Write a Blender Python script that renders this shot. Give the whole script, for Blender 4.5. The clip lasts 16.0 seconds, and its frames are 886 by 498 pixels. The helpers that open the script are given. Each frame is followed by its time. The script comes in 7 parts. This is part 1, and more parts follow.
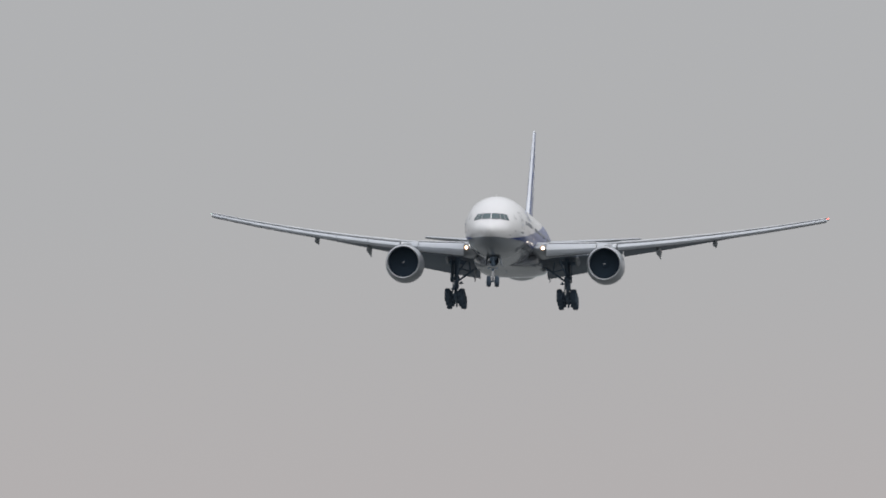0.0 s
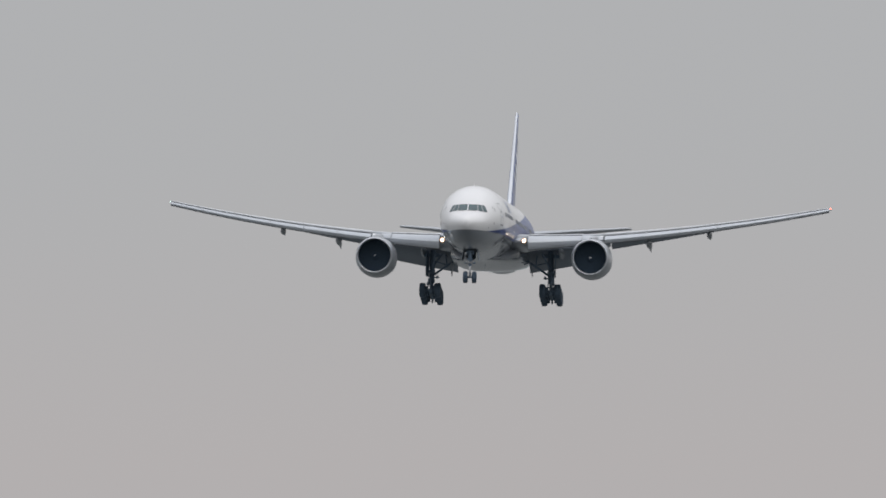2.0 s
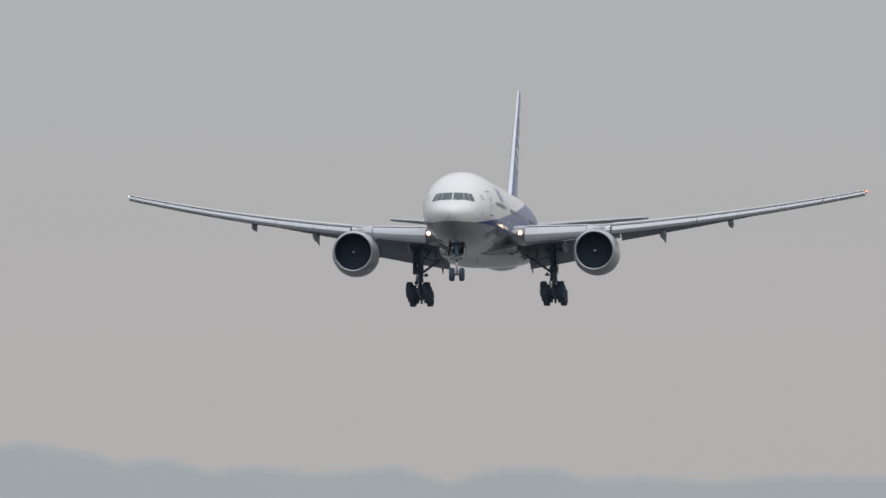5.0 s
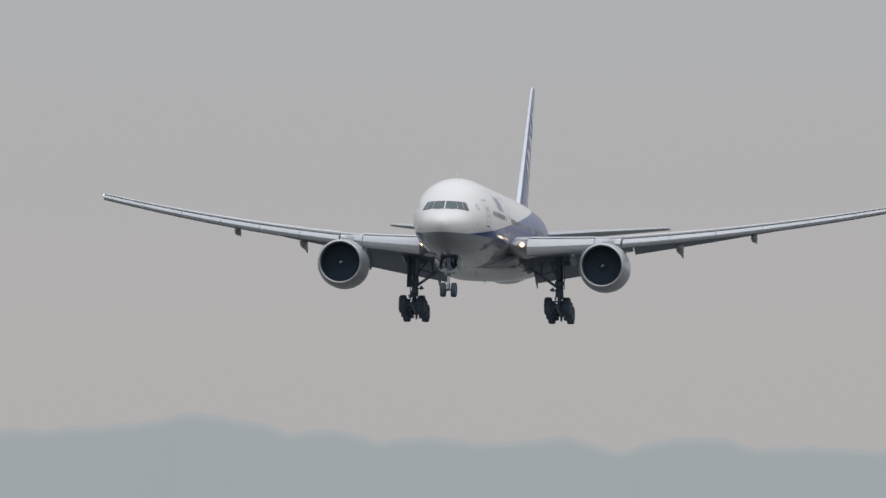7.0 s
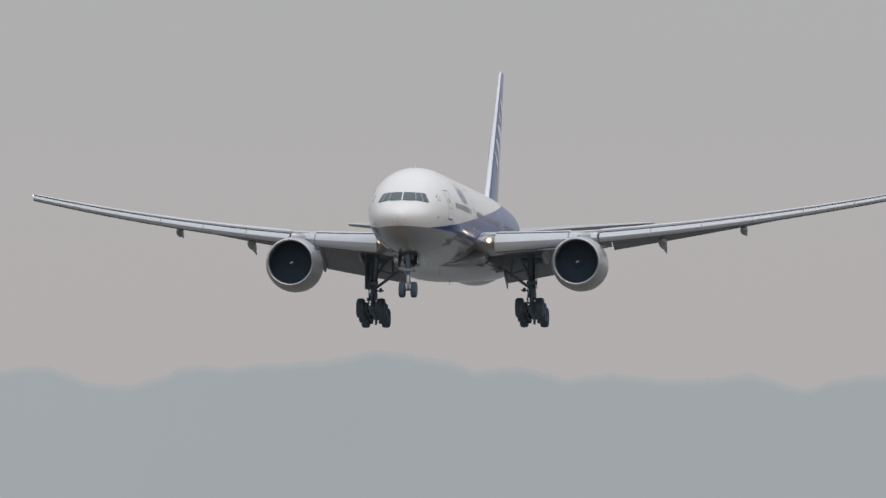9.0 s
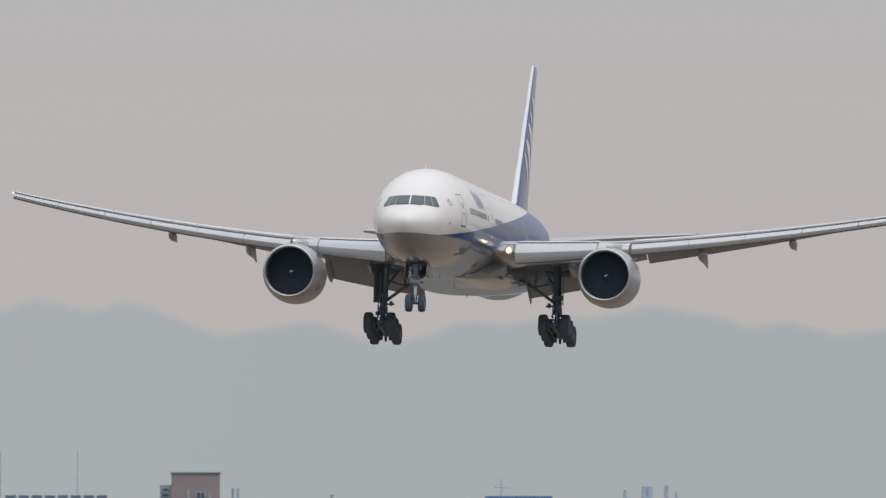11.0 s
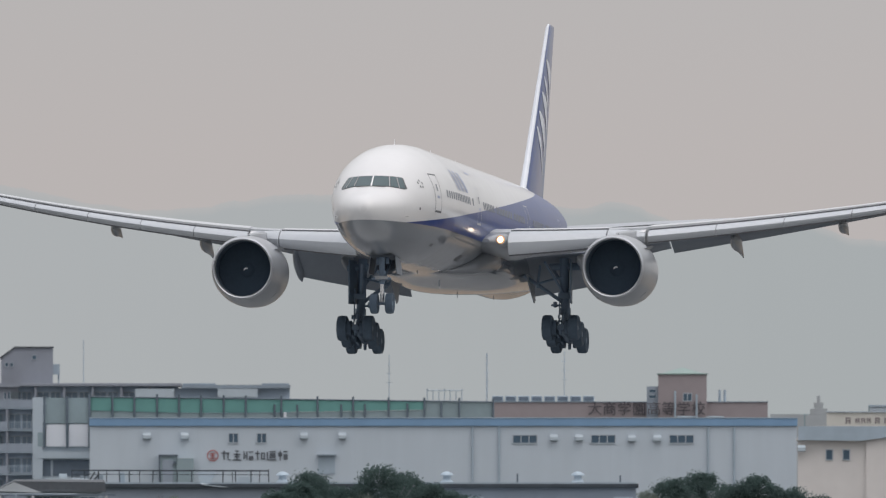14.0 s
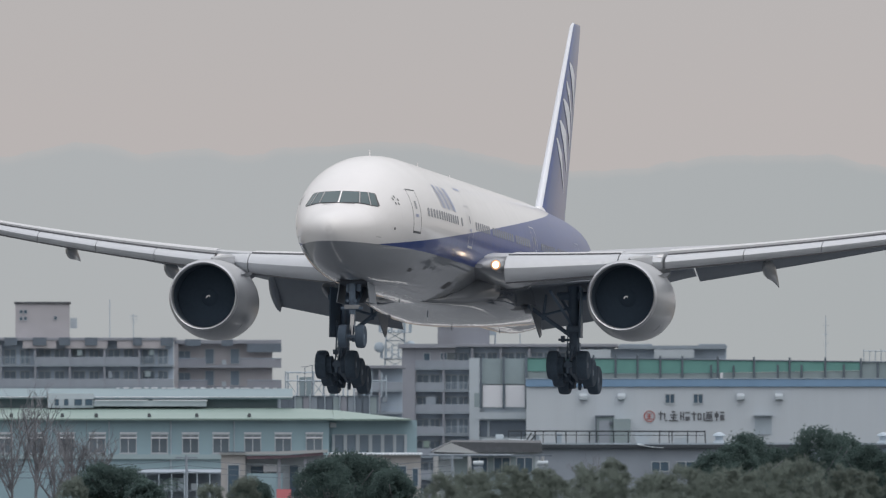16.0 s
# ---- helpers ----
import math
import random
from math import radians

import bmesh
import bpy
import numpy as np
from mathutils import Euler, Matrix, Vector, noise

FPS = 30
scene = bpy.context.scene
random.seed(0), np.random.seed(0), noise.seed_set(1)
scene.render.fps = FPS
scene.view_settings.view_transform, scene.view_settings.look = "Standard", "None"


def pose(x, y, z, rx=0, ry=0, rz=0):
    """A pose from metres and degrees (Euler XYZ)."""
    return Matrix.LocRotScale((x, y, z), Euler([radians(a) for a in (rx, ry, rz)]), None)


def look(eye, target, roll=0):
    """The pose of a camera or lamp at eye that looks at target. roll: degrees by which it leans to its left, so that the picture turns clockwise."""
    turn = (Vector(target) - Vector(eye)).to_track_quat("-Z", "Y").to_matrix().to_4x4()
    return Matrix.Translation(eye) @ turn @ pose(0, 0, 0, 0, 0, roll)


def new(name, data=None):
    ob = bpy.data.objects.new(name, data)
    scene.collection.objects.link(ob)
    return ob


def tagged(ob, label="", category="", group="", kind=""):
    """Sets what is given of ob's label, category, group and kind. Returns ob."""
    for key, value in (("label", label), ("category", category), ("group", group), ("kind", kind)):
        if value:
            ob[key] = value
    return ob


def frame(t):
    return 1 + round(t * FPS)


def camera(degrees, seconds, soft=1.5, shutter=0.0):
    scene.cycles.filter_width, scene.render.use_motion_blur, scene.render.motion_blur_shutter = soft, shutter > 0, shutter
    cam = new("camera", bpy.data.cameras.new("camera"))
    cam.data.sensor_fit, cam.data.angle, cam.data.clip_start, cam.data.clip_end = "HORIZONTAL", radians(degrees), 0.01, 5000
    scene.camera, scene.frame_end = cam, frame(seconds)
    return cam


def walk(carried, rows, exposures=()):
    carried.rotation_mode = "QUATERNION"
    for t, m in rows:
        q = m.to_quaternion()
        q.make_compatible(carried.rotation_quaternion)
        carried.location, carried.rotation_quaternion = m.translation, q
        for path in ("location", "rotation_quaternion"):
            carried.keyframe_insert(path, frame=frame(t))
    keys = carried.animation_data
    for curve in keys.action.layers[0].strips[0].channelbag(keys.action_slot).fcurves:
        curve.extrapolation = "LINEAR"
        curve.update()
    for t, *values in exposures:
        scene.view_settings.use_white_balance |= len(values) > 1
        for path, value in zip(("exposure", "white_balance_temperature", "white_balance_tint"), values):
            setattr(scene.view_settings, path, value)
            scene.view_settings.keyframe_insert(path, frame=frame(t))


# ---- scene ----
EYE = 5.0
cam = camera(2.65, 16.0, soft=1.25)
# long lens focused on the airliner's last stretch
cam.data.dof.use_dof = True
cam.data.dof.focus_distance = 920.0
cam.data.dof.aperture_fstop = 5.8
CAMERA_ROWS = [  # seconds, yaw to the left, pitch up, in degrees
    (0, 5.4661, 1.9013),
    (0.5, 5.5365, 1.8690),
    (1, 5.6120, 1.8281),
    (1.5, 5.6891, 1.7926),
    (2, 5.7775, 1.7555),
    (2.5, 5.8643, 1.7202),
    (3, 5.9578, 1.6799),
    (3.5, 6.0896, 1.6259),
    (4, 6.1951, 1.6024),
    (4.2, 6.2216, 1.5756),
    (4.7, 6.3428, 1.5539),
    (5.2, 6.4664, 1.5260),
    (5.7, 6.5952, 1.4979),
    (6.1, 6.7022, 1.4751),
    (6.5, 6.8173, 1.4773),
    (7, 6.9263, 1.4513),
    (7.5, 7.0537, 1.4217),
    (8, 7.2003, 1.3683),
    (8.5, 7.3371, 1.3272),
    (9, 7.4819, 1.2651),
    (9.2, 7.5984, 1.2418),
    (9.7, 7.7821, 1.2093),
    (10.2, 7.9721, 1.1790),
    (10.7, 8.1724, 1.1480),
    (11.1, 8.3404, 1.1228),
    (11.5, 8.5118, 1.0933),
    (12, 8.6809, 1.0790),
    (12.5, 8.8764, 1.0366),
    (13, 9.1237, 0.9660),
    (13.5, 9.4472, 0.8876),
    (14, 9.7532, 0.8346),
    (14.5, 10.0312, 0.7876),
    (15, 10.3316, 0.7490),
    (15.5, 10.7250, 0.7279),
    (16, 11.0591, 0.7170),
]
FLIGHT_ROWS = [  # seconds, nose x, y, z in metres, turn x, y, z in degrees
    (0, -171.27, 1836.52, 68.79, -1.453, 0.628, 1.200),
    (0.5, -171.19, 1804.89, 66.77, -1.591, 0.934, 1.243),
    (1, -171.14, 1773.30, 64.77, -1.571, 1.114, 1.279),
    (1.5, -171.06, 1741.76, 62.78, -1.406, 0.873, 1.306),
    (2, -171.00, 1710.27, 60.79, -1.253, 0.761, 1.326),
    (2.5, -170.98, 1678.82, 58.88, -1.357, 0.625, 1.308),
    (3, -170.93, 1647.41, 56.97, -1.392, 0.092, 1.260),
    (3.5, -170.92, 1616.04, 54.84, -1.545, -0.510, 1.220),
    (4, -170.74, 1584.73, 53.26, -1.396, -0.718, 1.130),
    (4.2, -170.70, 1572.22, 52.36, -1.353, -0.798, 1.131),
    (4.7, -170.69, 1540.93, 50.68, -1.405, -0.462, 1.006),
    (5.2, -170.68, 1509.68, 49.11, -1.457, -0.127, 0.882),
    (5.7, -170.67, 1478.48, 47.59, -1.509, 0.209, 0.757),
    (6.1, -170.66, 1453.58, 46.35, -1.551, 0.477, 0.658),
    (6.5, -170.66, 1428.76, 45.05, -1.593, 0.745, 0.558),
    (7, -169.95, 1397.79, 43.29, -1.361, 0.991, 0.483),
    (7.5, -169.79, 1366.78, 41.68, -1.196, 0.687, 0.526),
    (8, -170.50, 1335.71, 39.74, -1.169, 0.229, 0.602),
    (8.5, -170.70, 1304.76, 37.92, -1.343, -0.077, 0.676),
    (9, -170.36, 1273.92, 36.30, -1.779, -0.033, 0.767),
    (9.2, -170.27, 1261.60, 35.74, -1.885, 0.103, 0.828),
    (9.7, -170.25, 1230.78, 34.20, -1.942, 0.331, 0.810),
    (10.2, -170.23, 1199.99, 32.67, -1.999, 0.558, 0.792),
    (10.7, -170.21, 1169.25, 31.18, -2.056, 0.785, 0.773),
    (11.1, -170.20, 1144.70, 30.03, -2.101, 0.967, 0.759),
    (11.5, -170.18, 1120.19, 28.91, -2.147, 1.149, 0.744),
    (12, -170.21, 1089.56, 27.54, -2.438, 0.496, 0.747),
    (12.5, -170.30, 1058.98, 26.17, -2.434, -0.092, 0.673),
    (13, -170.41, 1028.43, 24.75, -2.309, 0.225, 0.605),
    (13.5, -170.35, 997.96, 23.43, -2.226, 0.344, 0.498),
    (14, -170.43, 967.51, 22.17, -2.354, -0.071, 0.441),
    (14.5, -170.47, 937.12, 20.96, -2.533, -0.145, 0.384),
    (15, -170.57, 906.75, 19.80, -2.605, -0.313, 0.334),
    (15.5, -170.60, 876.45, 18.62, -2.596, -0.366, 0.238),
    (16, -170.64, 846.19, 17.53, -2.664, 0.212, 0.253),
]
walk(cam, [(t, pose(0, 0, EYE, 90 + pitch, 0, yaw)) for t, yaw, pitch in CAMERA_ROWS],
     exposures=[(0, 0.03, 6420, 10), (4.2, 0.02, 6400, 9.7), (9.2, 0.0, 6450, 9.9), (11.5, 0.12, 6570, 11), (16.0, 0.12, 6570, 11)])

# ---- overcast daylight ----
SUN_HEIGHT, SUN_BEARING = 66.0, 120.0
world = bpy.data.worlds.new("overcast")
scene.world = world
world.use_nodes = True
wn, wl = world.node_tree.nodes, world.node_tree.links
wn.clear()
out = wn.new("ShaderNodeOutputWorld")
clear = wn.new("ShaderNodeTexSky")
clear.sky_type, clear.sun_disc = "NISHITA", False
clear.sun_elevation, clear.sun_rotation = radians(SUN_HEIGHT), radians(SUN_BEARING)
clear.dust_density = 6.0
clear_bg = wn.new("ShaderNodeBackground")
clear_bg.inputs["Strength"].default_value = 0.012
wl.new(clear.outputs[0], clear_bg.inputs["Color"])
# cloud cover: brightest overhead, a third of that at the horizon
coord = wn.new("ShaderNodeTexCoord")
split = wn.new("ShaderNodeSeparateXYZ")
wl.new(coord.outputs["Generated"], split.inputs[0])
ramp = wn.new("ShaderNodeValToRGB")
ramp.color_ramp.elements[0].position, ramp.color_ramp.elements[0].color = 0.0, (0.432, 0.412, 0.406, 1)
ramp.color_ramp.elements[1].position, ramp.color_ramp.elements[1].color = 1.0, (1.14, 1.16, 1.24, 1)
for at, col in ((0.02, (0.440, 0.416, 0.411)), (0.034, (0.419, 0.418, 0.421)), (0.05, (0.417, 0.420, 0.426)), (0.3, (0.62, 0.63, 0.64))):
    ramp.color_ramp.elements.new(at).color = (*col, 1)
wl.new(split.outputs["Z"], ramp.inputs[0])
cloud = wn.new("ShaderNodeTexNoise")
cloud.inputs["Scale"].default_value = 5.0
cloud.inputs["Detail"].default_value = 3.0
wl.new(coord.outputs["Generated"], cloud.inputs["Vector"])
vary = wn.new("ShaderNodeMapRange")
vary.inputs["To Min"].default_value, vary.inputs["To Max"].default_value = 0.96, 1.04
wl.new(cloud.outputs["Fac"], vary.inputs["Value"])
cloud_bg = wn.new("ShaderNodeBackground")
wl.new(ramp.outputs[0], cloud_bg.inputs["Color"])
wl.new(vary.outputs[0], cloud_bg.inputs["Strength"])
both = wn.new("ShaderNodeAddShader")
wl.new(clear_bg.outputs[0], both.inputs[0])
wl.new(cloud_bg.outputs[0], both.inputs[1])
wl.new(both.outputs[0], out.inputs["Surface"])

sun = new("sun", bpy.data.lights.new("sun", "SUN"))
sun.data.energy, sun.data.angle, sun.data.color = 0.55, radians(50), (1.0, 0.96, 0.9)
bear = radians(SUN_BEARING)
sun.matrix_world = look((0, 0, 0), (-math.sin(bear) * math.cos(radians(SUN_HEIGHT)), -math.cos(bear) * math.cos(radians(SUN_HEIGHT)), -math.sin(radians(SUN_HEIGHT))))


# ---- materials ----
def shader(name, color, rough=0.5, metal=0.0, grain=0.0, scale=4.0, bump=0.0, spec=0.5, coat=0.0, stretch=(1, 1, 1), per_piece=0.0):
    """A surface with two scales of tone variation (by object place) and a fine relief."""
    m = bpy.data.materials.new(name)
    m.use_nodes = True
    n, l = m.node_tree.nodes, m.node_tree.links
    b = n["Principled BSDF"]
    b.inputs["Base Color"].default_value = (*color, 1)
    b.inputs["Roughness"].default_value = rough
    b.inputs["Metallic"].default_value = metal
    b.inputs["Specular IOR Level"].default_value = spec
    b.inputs["Coat Weight"].default_value = coat
    b.inputs["Coat Roughness"].default_value = 0.06
    if grain or bump or per_piece:
        tc, mp = n.new("ShaderNodeTexCoord"), n.new("ShaderNodeMapping")
        mp.inputs["Scale"].default_value = stretch
        l.new(tc.outputs["Object"], mp.inputs["Vector"])
        big, fine = n.new("ShaderNodeTexNoise"), n.new("ShaderNodeTexNoise")
        big.inputs["Scale"].default_value, fine.inputs["Scale"].default_value = scale * 0.15, scale
        big.inputs["Detail"].default_value, fine.inputs["Detail"].default_value = 3, 5
        for t in (big, fine):
            l.new(mp.outputs[0], t.inputs["Vector"])
        add = n.new("ShaderNodeMath")
        l.new(big.outputs["Fac"], add.inputs[0])
        l.new(fine.outputs["Fac"], add.inputs[1])
        value = add.outputs[0]
        if per_piece:
            info, wide = n.new("ShaderNodeObjectInfo"), n.new("ShaderNodeMath")
            wide.operation = "MULTIPLY_ADD"
            l.new(info.outputs["Random"], wide.inputs[0])
            wide.inputs[1].default_value = per_piece
            l.new(value, wide.inputs[2])
            value = wide.outputs[0]
        rng = n.new("ShaderNodeMapRange")
        rng.inputs["From Min"].default_value, rng.inputs["From Max"].default_value = 0.6, 1.4 + per_piece
        rng.inputs["To Min"].default_value, rng.inputs["To Max"].default_value = 1 - grain, 1 + grain
        rng.clamp = False
        l.new(value, rng.inputs["Value"])
        mix = n.new("ShaderNodeVectorMath")
        mix.operation = "SCALE"
        mix.inputs[0].default_value = color
        l.new(rng.outputs[0], mix.inputs["Scale"])
        l.new(mix.outputs[0], b.inputs["Base Color"])
        if bump:
            bp = n.new("ShaderNodeBump")
            bp.inputs["Strength"].default_value, bp.inputs["Distance"].default_value = 0.6, bump
            l.new(fine.outputs["Fac"], bp.inputs["Height"])
            l.new(bp.outputs[0], b.inputs["Normal"])
    return m


def glow(name, color, strength):
    m = bpy.data.materials.new(name)
    m.use_nodes = True
    b = m.node_tree.nodes["Principled BSDF"]
    b.inputs["Base Color"].default_value = (*color, 1)
    b.inputs["Emission Color"].default_value = (*color, 1)
    b.inputs["Emission Strength"].default_value = strength
    return m


def livery():
    """White over grey with a blue band that widens towards the tail, panel seams and light grime."""
    m = shader("fuselage paint", (0.8, 0.8, 0.8), rough=0.32, spec=0.5, coat=0.6)
    n, l = m.node_tree.nodes, m.node_tree.links
    b = n["Principled BSDF"]
    tc, sp = n.new("ShaderNodeTexCoord"), n.new("ShaderNodeSeparateXYZ")
    l.new(tc.outputs["Object"], sp.inputs[0])

    def math_node(kind, a, c, d=None):
        k = n.new("ShaderNodeMath")
        k.operation = kind
        for i, v in enumerate((a, c, d)):
            if v is None:
                continue
            if isinstance(v, (int, float)):
                k.inputs[i].default_value = v
            else:
                l.new(v, k.inputs[i])
        return k.outputs[0]
    edge = math_node("MULTIPLY_ADD", sp.outputs["Y"], 0.0925, -1.60)
    below_edge = math_node("LESS_THAN", sp.outputs["Z"], edge)
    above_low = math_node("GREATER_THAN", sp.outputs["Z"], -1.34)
    aft = math_node("GREATER_THAN", sp.outputs["Y"], 3.0)
    blue = math_node("MULTIPLY", math_node("MULTIPLY", below_edge, above_low), aft)
    grime = n.new("ShaderNodeTexNoise")
    grime.inputs["Scale"].default_value, grime.inputs["Detail"].default_value = 0.9, 6
    mp = n.new("ShaderNodeMapping")
    mp.inputs["Scale"].default_value = (1, 0.25, 1)
    l.new(tc.outputs["Object"], mp.inputs["Vector"])
    l.new(mp.outputs[0], grime.inputs["Vector"])
    tone = n.new("ShaderNodeMapRange")
    tone.inputs["To Min"].default_value, tone.inputs["To Max"].default_value = 0.93, 1.04
    l.new(grime.outputs["Fac"], tone.inputs["Value"])
    seam_y = math_node("LESS_THAN", math_node("FRACT", math_node("MULTIPLY", sp.outputs["Y"], 0.41), 0), 0.008)
    seam = math_node("MULTIPLY", seam_y, 0.07)
    shade = math_node("SUBTRACT", tone.outputs[0], seam)

    def mixed(fac, a, c):
        k = n.new("ShaderNodeMix")
        k.data_type = "RGBA"
        l.new(fac, k.inputs["Factor"])
        for i, v in ((6, a), (7, c)):
            if isinstance(v, tuple):
                k.inputs[i].default_value = (*v, 1)
            else:
                l.new(v, k.inputs[i])
        return k.outputs[2]
    quilt, dent = n.new("ShaderNodeTexNoise"), n.new("ShaderNodeBump")
    quilt.inputs["Scale"].default_value, quilt.inputs["Detail"].default_value = 0.8, 2
    l.new(tc.outputs["Object"], quilt.inputs["Vector"])
    l.new(quilt.outputs["Fac"], dent.inputs["Height"])
    dent.inputs["Strength"].default_value, dent.inputs["Distance"].default_value = 0.5, 0.03
    l.new(dent.outputs[0], b.inputs["Normal"])
    l.new(dent.outputs[0], b.inputs["Coat Normal"])
    l.new(math_node("MULTIPLY_ADD", blue, -0.30, math_node("MULTIPLY_ADD", above_low, -0.45, 1.0)), b.inputs["Coat Weight"])
    l.new(math_node("MULTIPLY_ADD", blue, -0.2, 0.5), b.inputs["Specular IOR Level"])
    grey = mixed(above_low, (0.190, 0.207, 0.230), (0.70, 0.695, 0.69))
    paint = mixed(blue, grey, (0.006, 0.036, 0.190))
    final = n.new("ShaderNodeVectorMath")
    final.operation = "SCALE"
    l.new(paint, final.inputs[0])
    l.new(shade, final.inputs["Scale"])
    l.new(final.outputs[0], b.inputs["Base Color"])
    return m


PAINT = livery()
WHITE = shader("white paint", (0.8, 0.8, 0.8), 0.3, grain=0.03, scale=2, coat=0.3)
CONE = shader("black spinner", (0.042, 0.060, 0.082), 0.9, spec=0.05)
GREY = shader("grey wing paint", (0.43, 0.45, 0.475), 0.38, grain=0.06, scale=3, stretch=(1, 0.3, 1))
# darker than the wing grey, for flaps and gear doors
UNDER = shader("darker flap grey", (0.235, 0.265, 0.305), 0.45, grain=0.07, scale=3, stretch=(1, 0.3, 1))
SLAT = shader("pale slat skin", (0.49, 0.515, 0.545), 0.42, metal=0.12, grain=0.04, scale=3)
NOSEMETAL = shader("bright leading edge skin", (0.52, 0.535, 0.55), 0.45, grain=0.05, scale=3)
FILLET = shader("glossy root fairing paint", (0.26, 0.275, 0.30), 0.28, grain=0.05, scale=2, coat=0.7)
COWL = shader("light grey cowl paint", (0.30, 0.318, 0.338), 0.3, grain=0.05, scale=2, coat=0.25)
ALLOY = shader("polished inlet lip", (0.50, 0.515, 0.535), 0.42, metal=0.8, grain=0.03, scale=6)
# liner, blade, gear and tyre darks are blued and raised for haze
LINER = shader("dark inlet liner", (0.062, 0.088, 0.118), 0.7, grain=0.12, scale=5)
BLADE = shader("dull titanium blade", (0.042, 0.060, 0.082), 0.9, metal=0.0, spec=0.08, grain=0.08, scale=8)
STEEL = shader("painted gear leg", (0.30, 0.31, 0.32), 0.45, grain=0.12, scale=6)
CHROME = shader("chromed piston", (0.75, 0.76, 0.78), 0.2, metal=0.9, grain=0.03, scale=8)
DARK = shader("dark gear steel", (0.124, 0.174, 0.235), 0.5, grain=0.15, scale=7)
TYRE = shader("tyre rubber", (0.064, 0.094, 0.130), 0.8, grain=0.2, scale=9, bump=0.004)
BAY = shader("dark gear bay fill", (0.056, 0.070, 0.088), 0.7, grain=0.2, scale=3)
BLUE = shader("deep blue paint", (0.022, 0.055, 0.20), 0.3, grain=0.06, scale=2, spec=0.5, coat=0.55)
SCREEN = shader("cockpit glass", (0.050, 0.088, 0.094), 0.1, spec=0.65)
POSTS = shader("grey window posts", (0.40, 0.41, 0.415), 0.45, grain=0.06)
SEAL = shader("black window seal", (0.05, 0.052, 0.056), 0.55)
LOGOPALE = shader("pale blue lettering paint", (0.50, 0.53, 0.60), 0.4)
PANE = shader("cabin window shade", (0.31, 0.325, 0.35), 0.25)
TRIM = shader("dark trim", (0.10, 0.105, 0.115), 0.6)
LOGO = shader("slate blue lettering paint", (0.27, 0.31, 0.44), 0.35, grain=0.04)
PALE = shader("pale stripe paint", (0.72, 0.75, 0.80), 0.35, grain=0.03)
LAMP = glow("landing light", (1.0, 0.93, 0.80), 10.0)
# two glows that paint the lamp's bloom; neither is a lamp itself
HALO = glow("warm bloom", (1.0, 0.78, 0.48), 1.25)
RIMGLOW = glow("amber bloom", (0.95, 0.50, 0.26), 0.45)
RED = glow("red wing tip light", (1.0, 0.12, 0.08), 6.0)
TIPWHITE = glow("pale green tip light", (0.75, 1.0, 0.9), 1.2)


# ---- mesh tools ----
def part(name, bm, material, parent=None, label="", smooth=40, kind=""):
    """Links a bmesh as one mesh object under a thing or a part."""
    me = bpy.data.meshes.new(name)
    bmesh.ops.recalc_face_normals(bm, faces=bm.faces[:])
    bm.to_mesh(me)
    bm.free()
    me.materials.append(material)
    if smooth:
        me.polygons.foreach_set("use_smooth", [True] * len(me.polygons))
        me.set_sharp_from_angle(angle=radians(smooth))
    ob = new(name, me)
    ob.parent = parent
    if label or kind:
        tagged(ob, label, kind=kind)
    return ob


def thing(name, label, category, m=None, group="", kind=""):
    ob = new(name)
    ob.empty_display_size = 1.0
    if m is not None:
        ob.matrix_world = m
    return tagged(ob, label, category, group, kind)


def bm_loft(rings, caps=True, closed=True, bm=None):
    """A skin over rings of equally many points."""
    bm = bm or bmesh.new()
    rows = [[bm.verts.new(p) for p in ring] for ring in rings]
    k = len(rows[0])
    for a, b in zip(rows, rows[1:]):
        for i in range(k if closed else k - 1):
            j = (i + 1) % k
            bm.faces.new((a[i], a[j], b[j], b[i]))
    if caps and closed:
        bm.faces.new(rows[0][::-1])
        bm.faces.new(rows[-1])
    return bm


def bm_box(x0, x1, y0, y1, z0, z1, bevel=0.0, bm=None):
    bm = bm or bmesh.new()
    made = bmesh.ops.create_cube(bm, size=1.0)
    for v in made["verts"]:
        v.co = ((x0 + x1) / 2 + v.co.x * (x1 - x0), (y0 + y1) / 2 + v.co.y * (y1 - y0), (z0 + z1) / 2 + v.co.z * (z1 - z0))
    if bevel:
        edges = list({e for v in made["verts"] for e in v.link_edges})
        bmesh.ops.bevel(bm, geom=edges, offset=bevel, segments=2, affect="EDGES", profile=0.5)
    return bm


def bm_tube(a, b, r0, r1=None, k=14, bm=None):
    """A straight rod from a to b."""
    a, b = Vector(a), Vector(b)
    r1 = r0 if r1 is None else r1
    q = (b - a).to_track_quat("Z", "Y")
    rings = [[c + q @ Vector((r * math.cos(t), r * math.sin(t), 0)) for t in (2 * math.pi * i / k for i in range(k))]
             for c, r in ((a, r0), (b, r1))]
    return bm_loft(rings, bm=bm)


def bm_spin(profile, k=48, at=(0, 0, 0), bm=None):
    """Turns (y, r) pairs round the y axis at a place."""
    x, y0, z = at
    rings = [[(x + r * math.cos(2 * math.pi * i / k), y0 + y, z + r * math.sin(2 * math.pi * i / k)) for i in range(k)] for y, r in profile]
    return bm_loft(rings, caps=False, bm=bm)


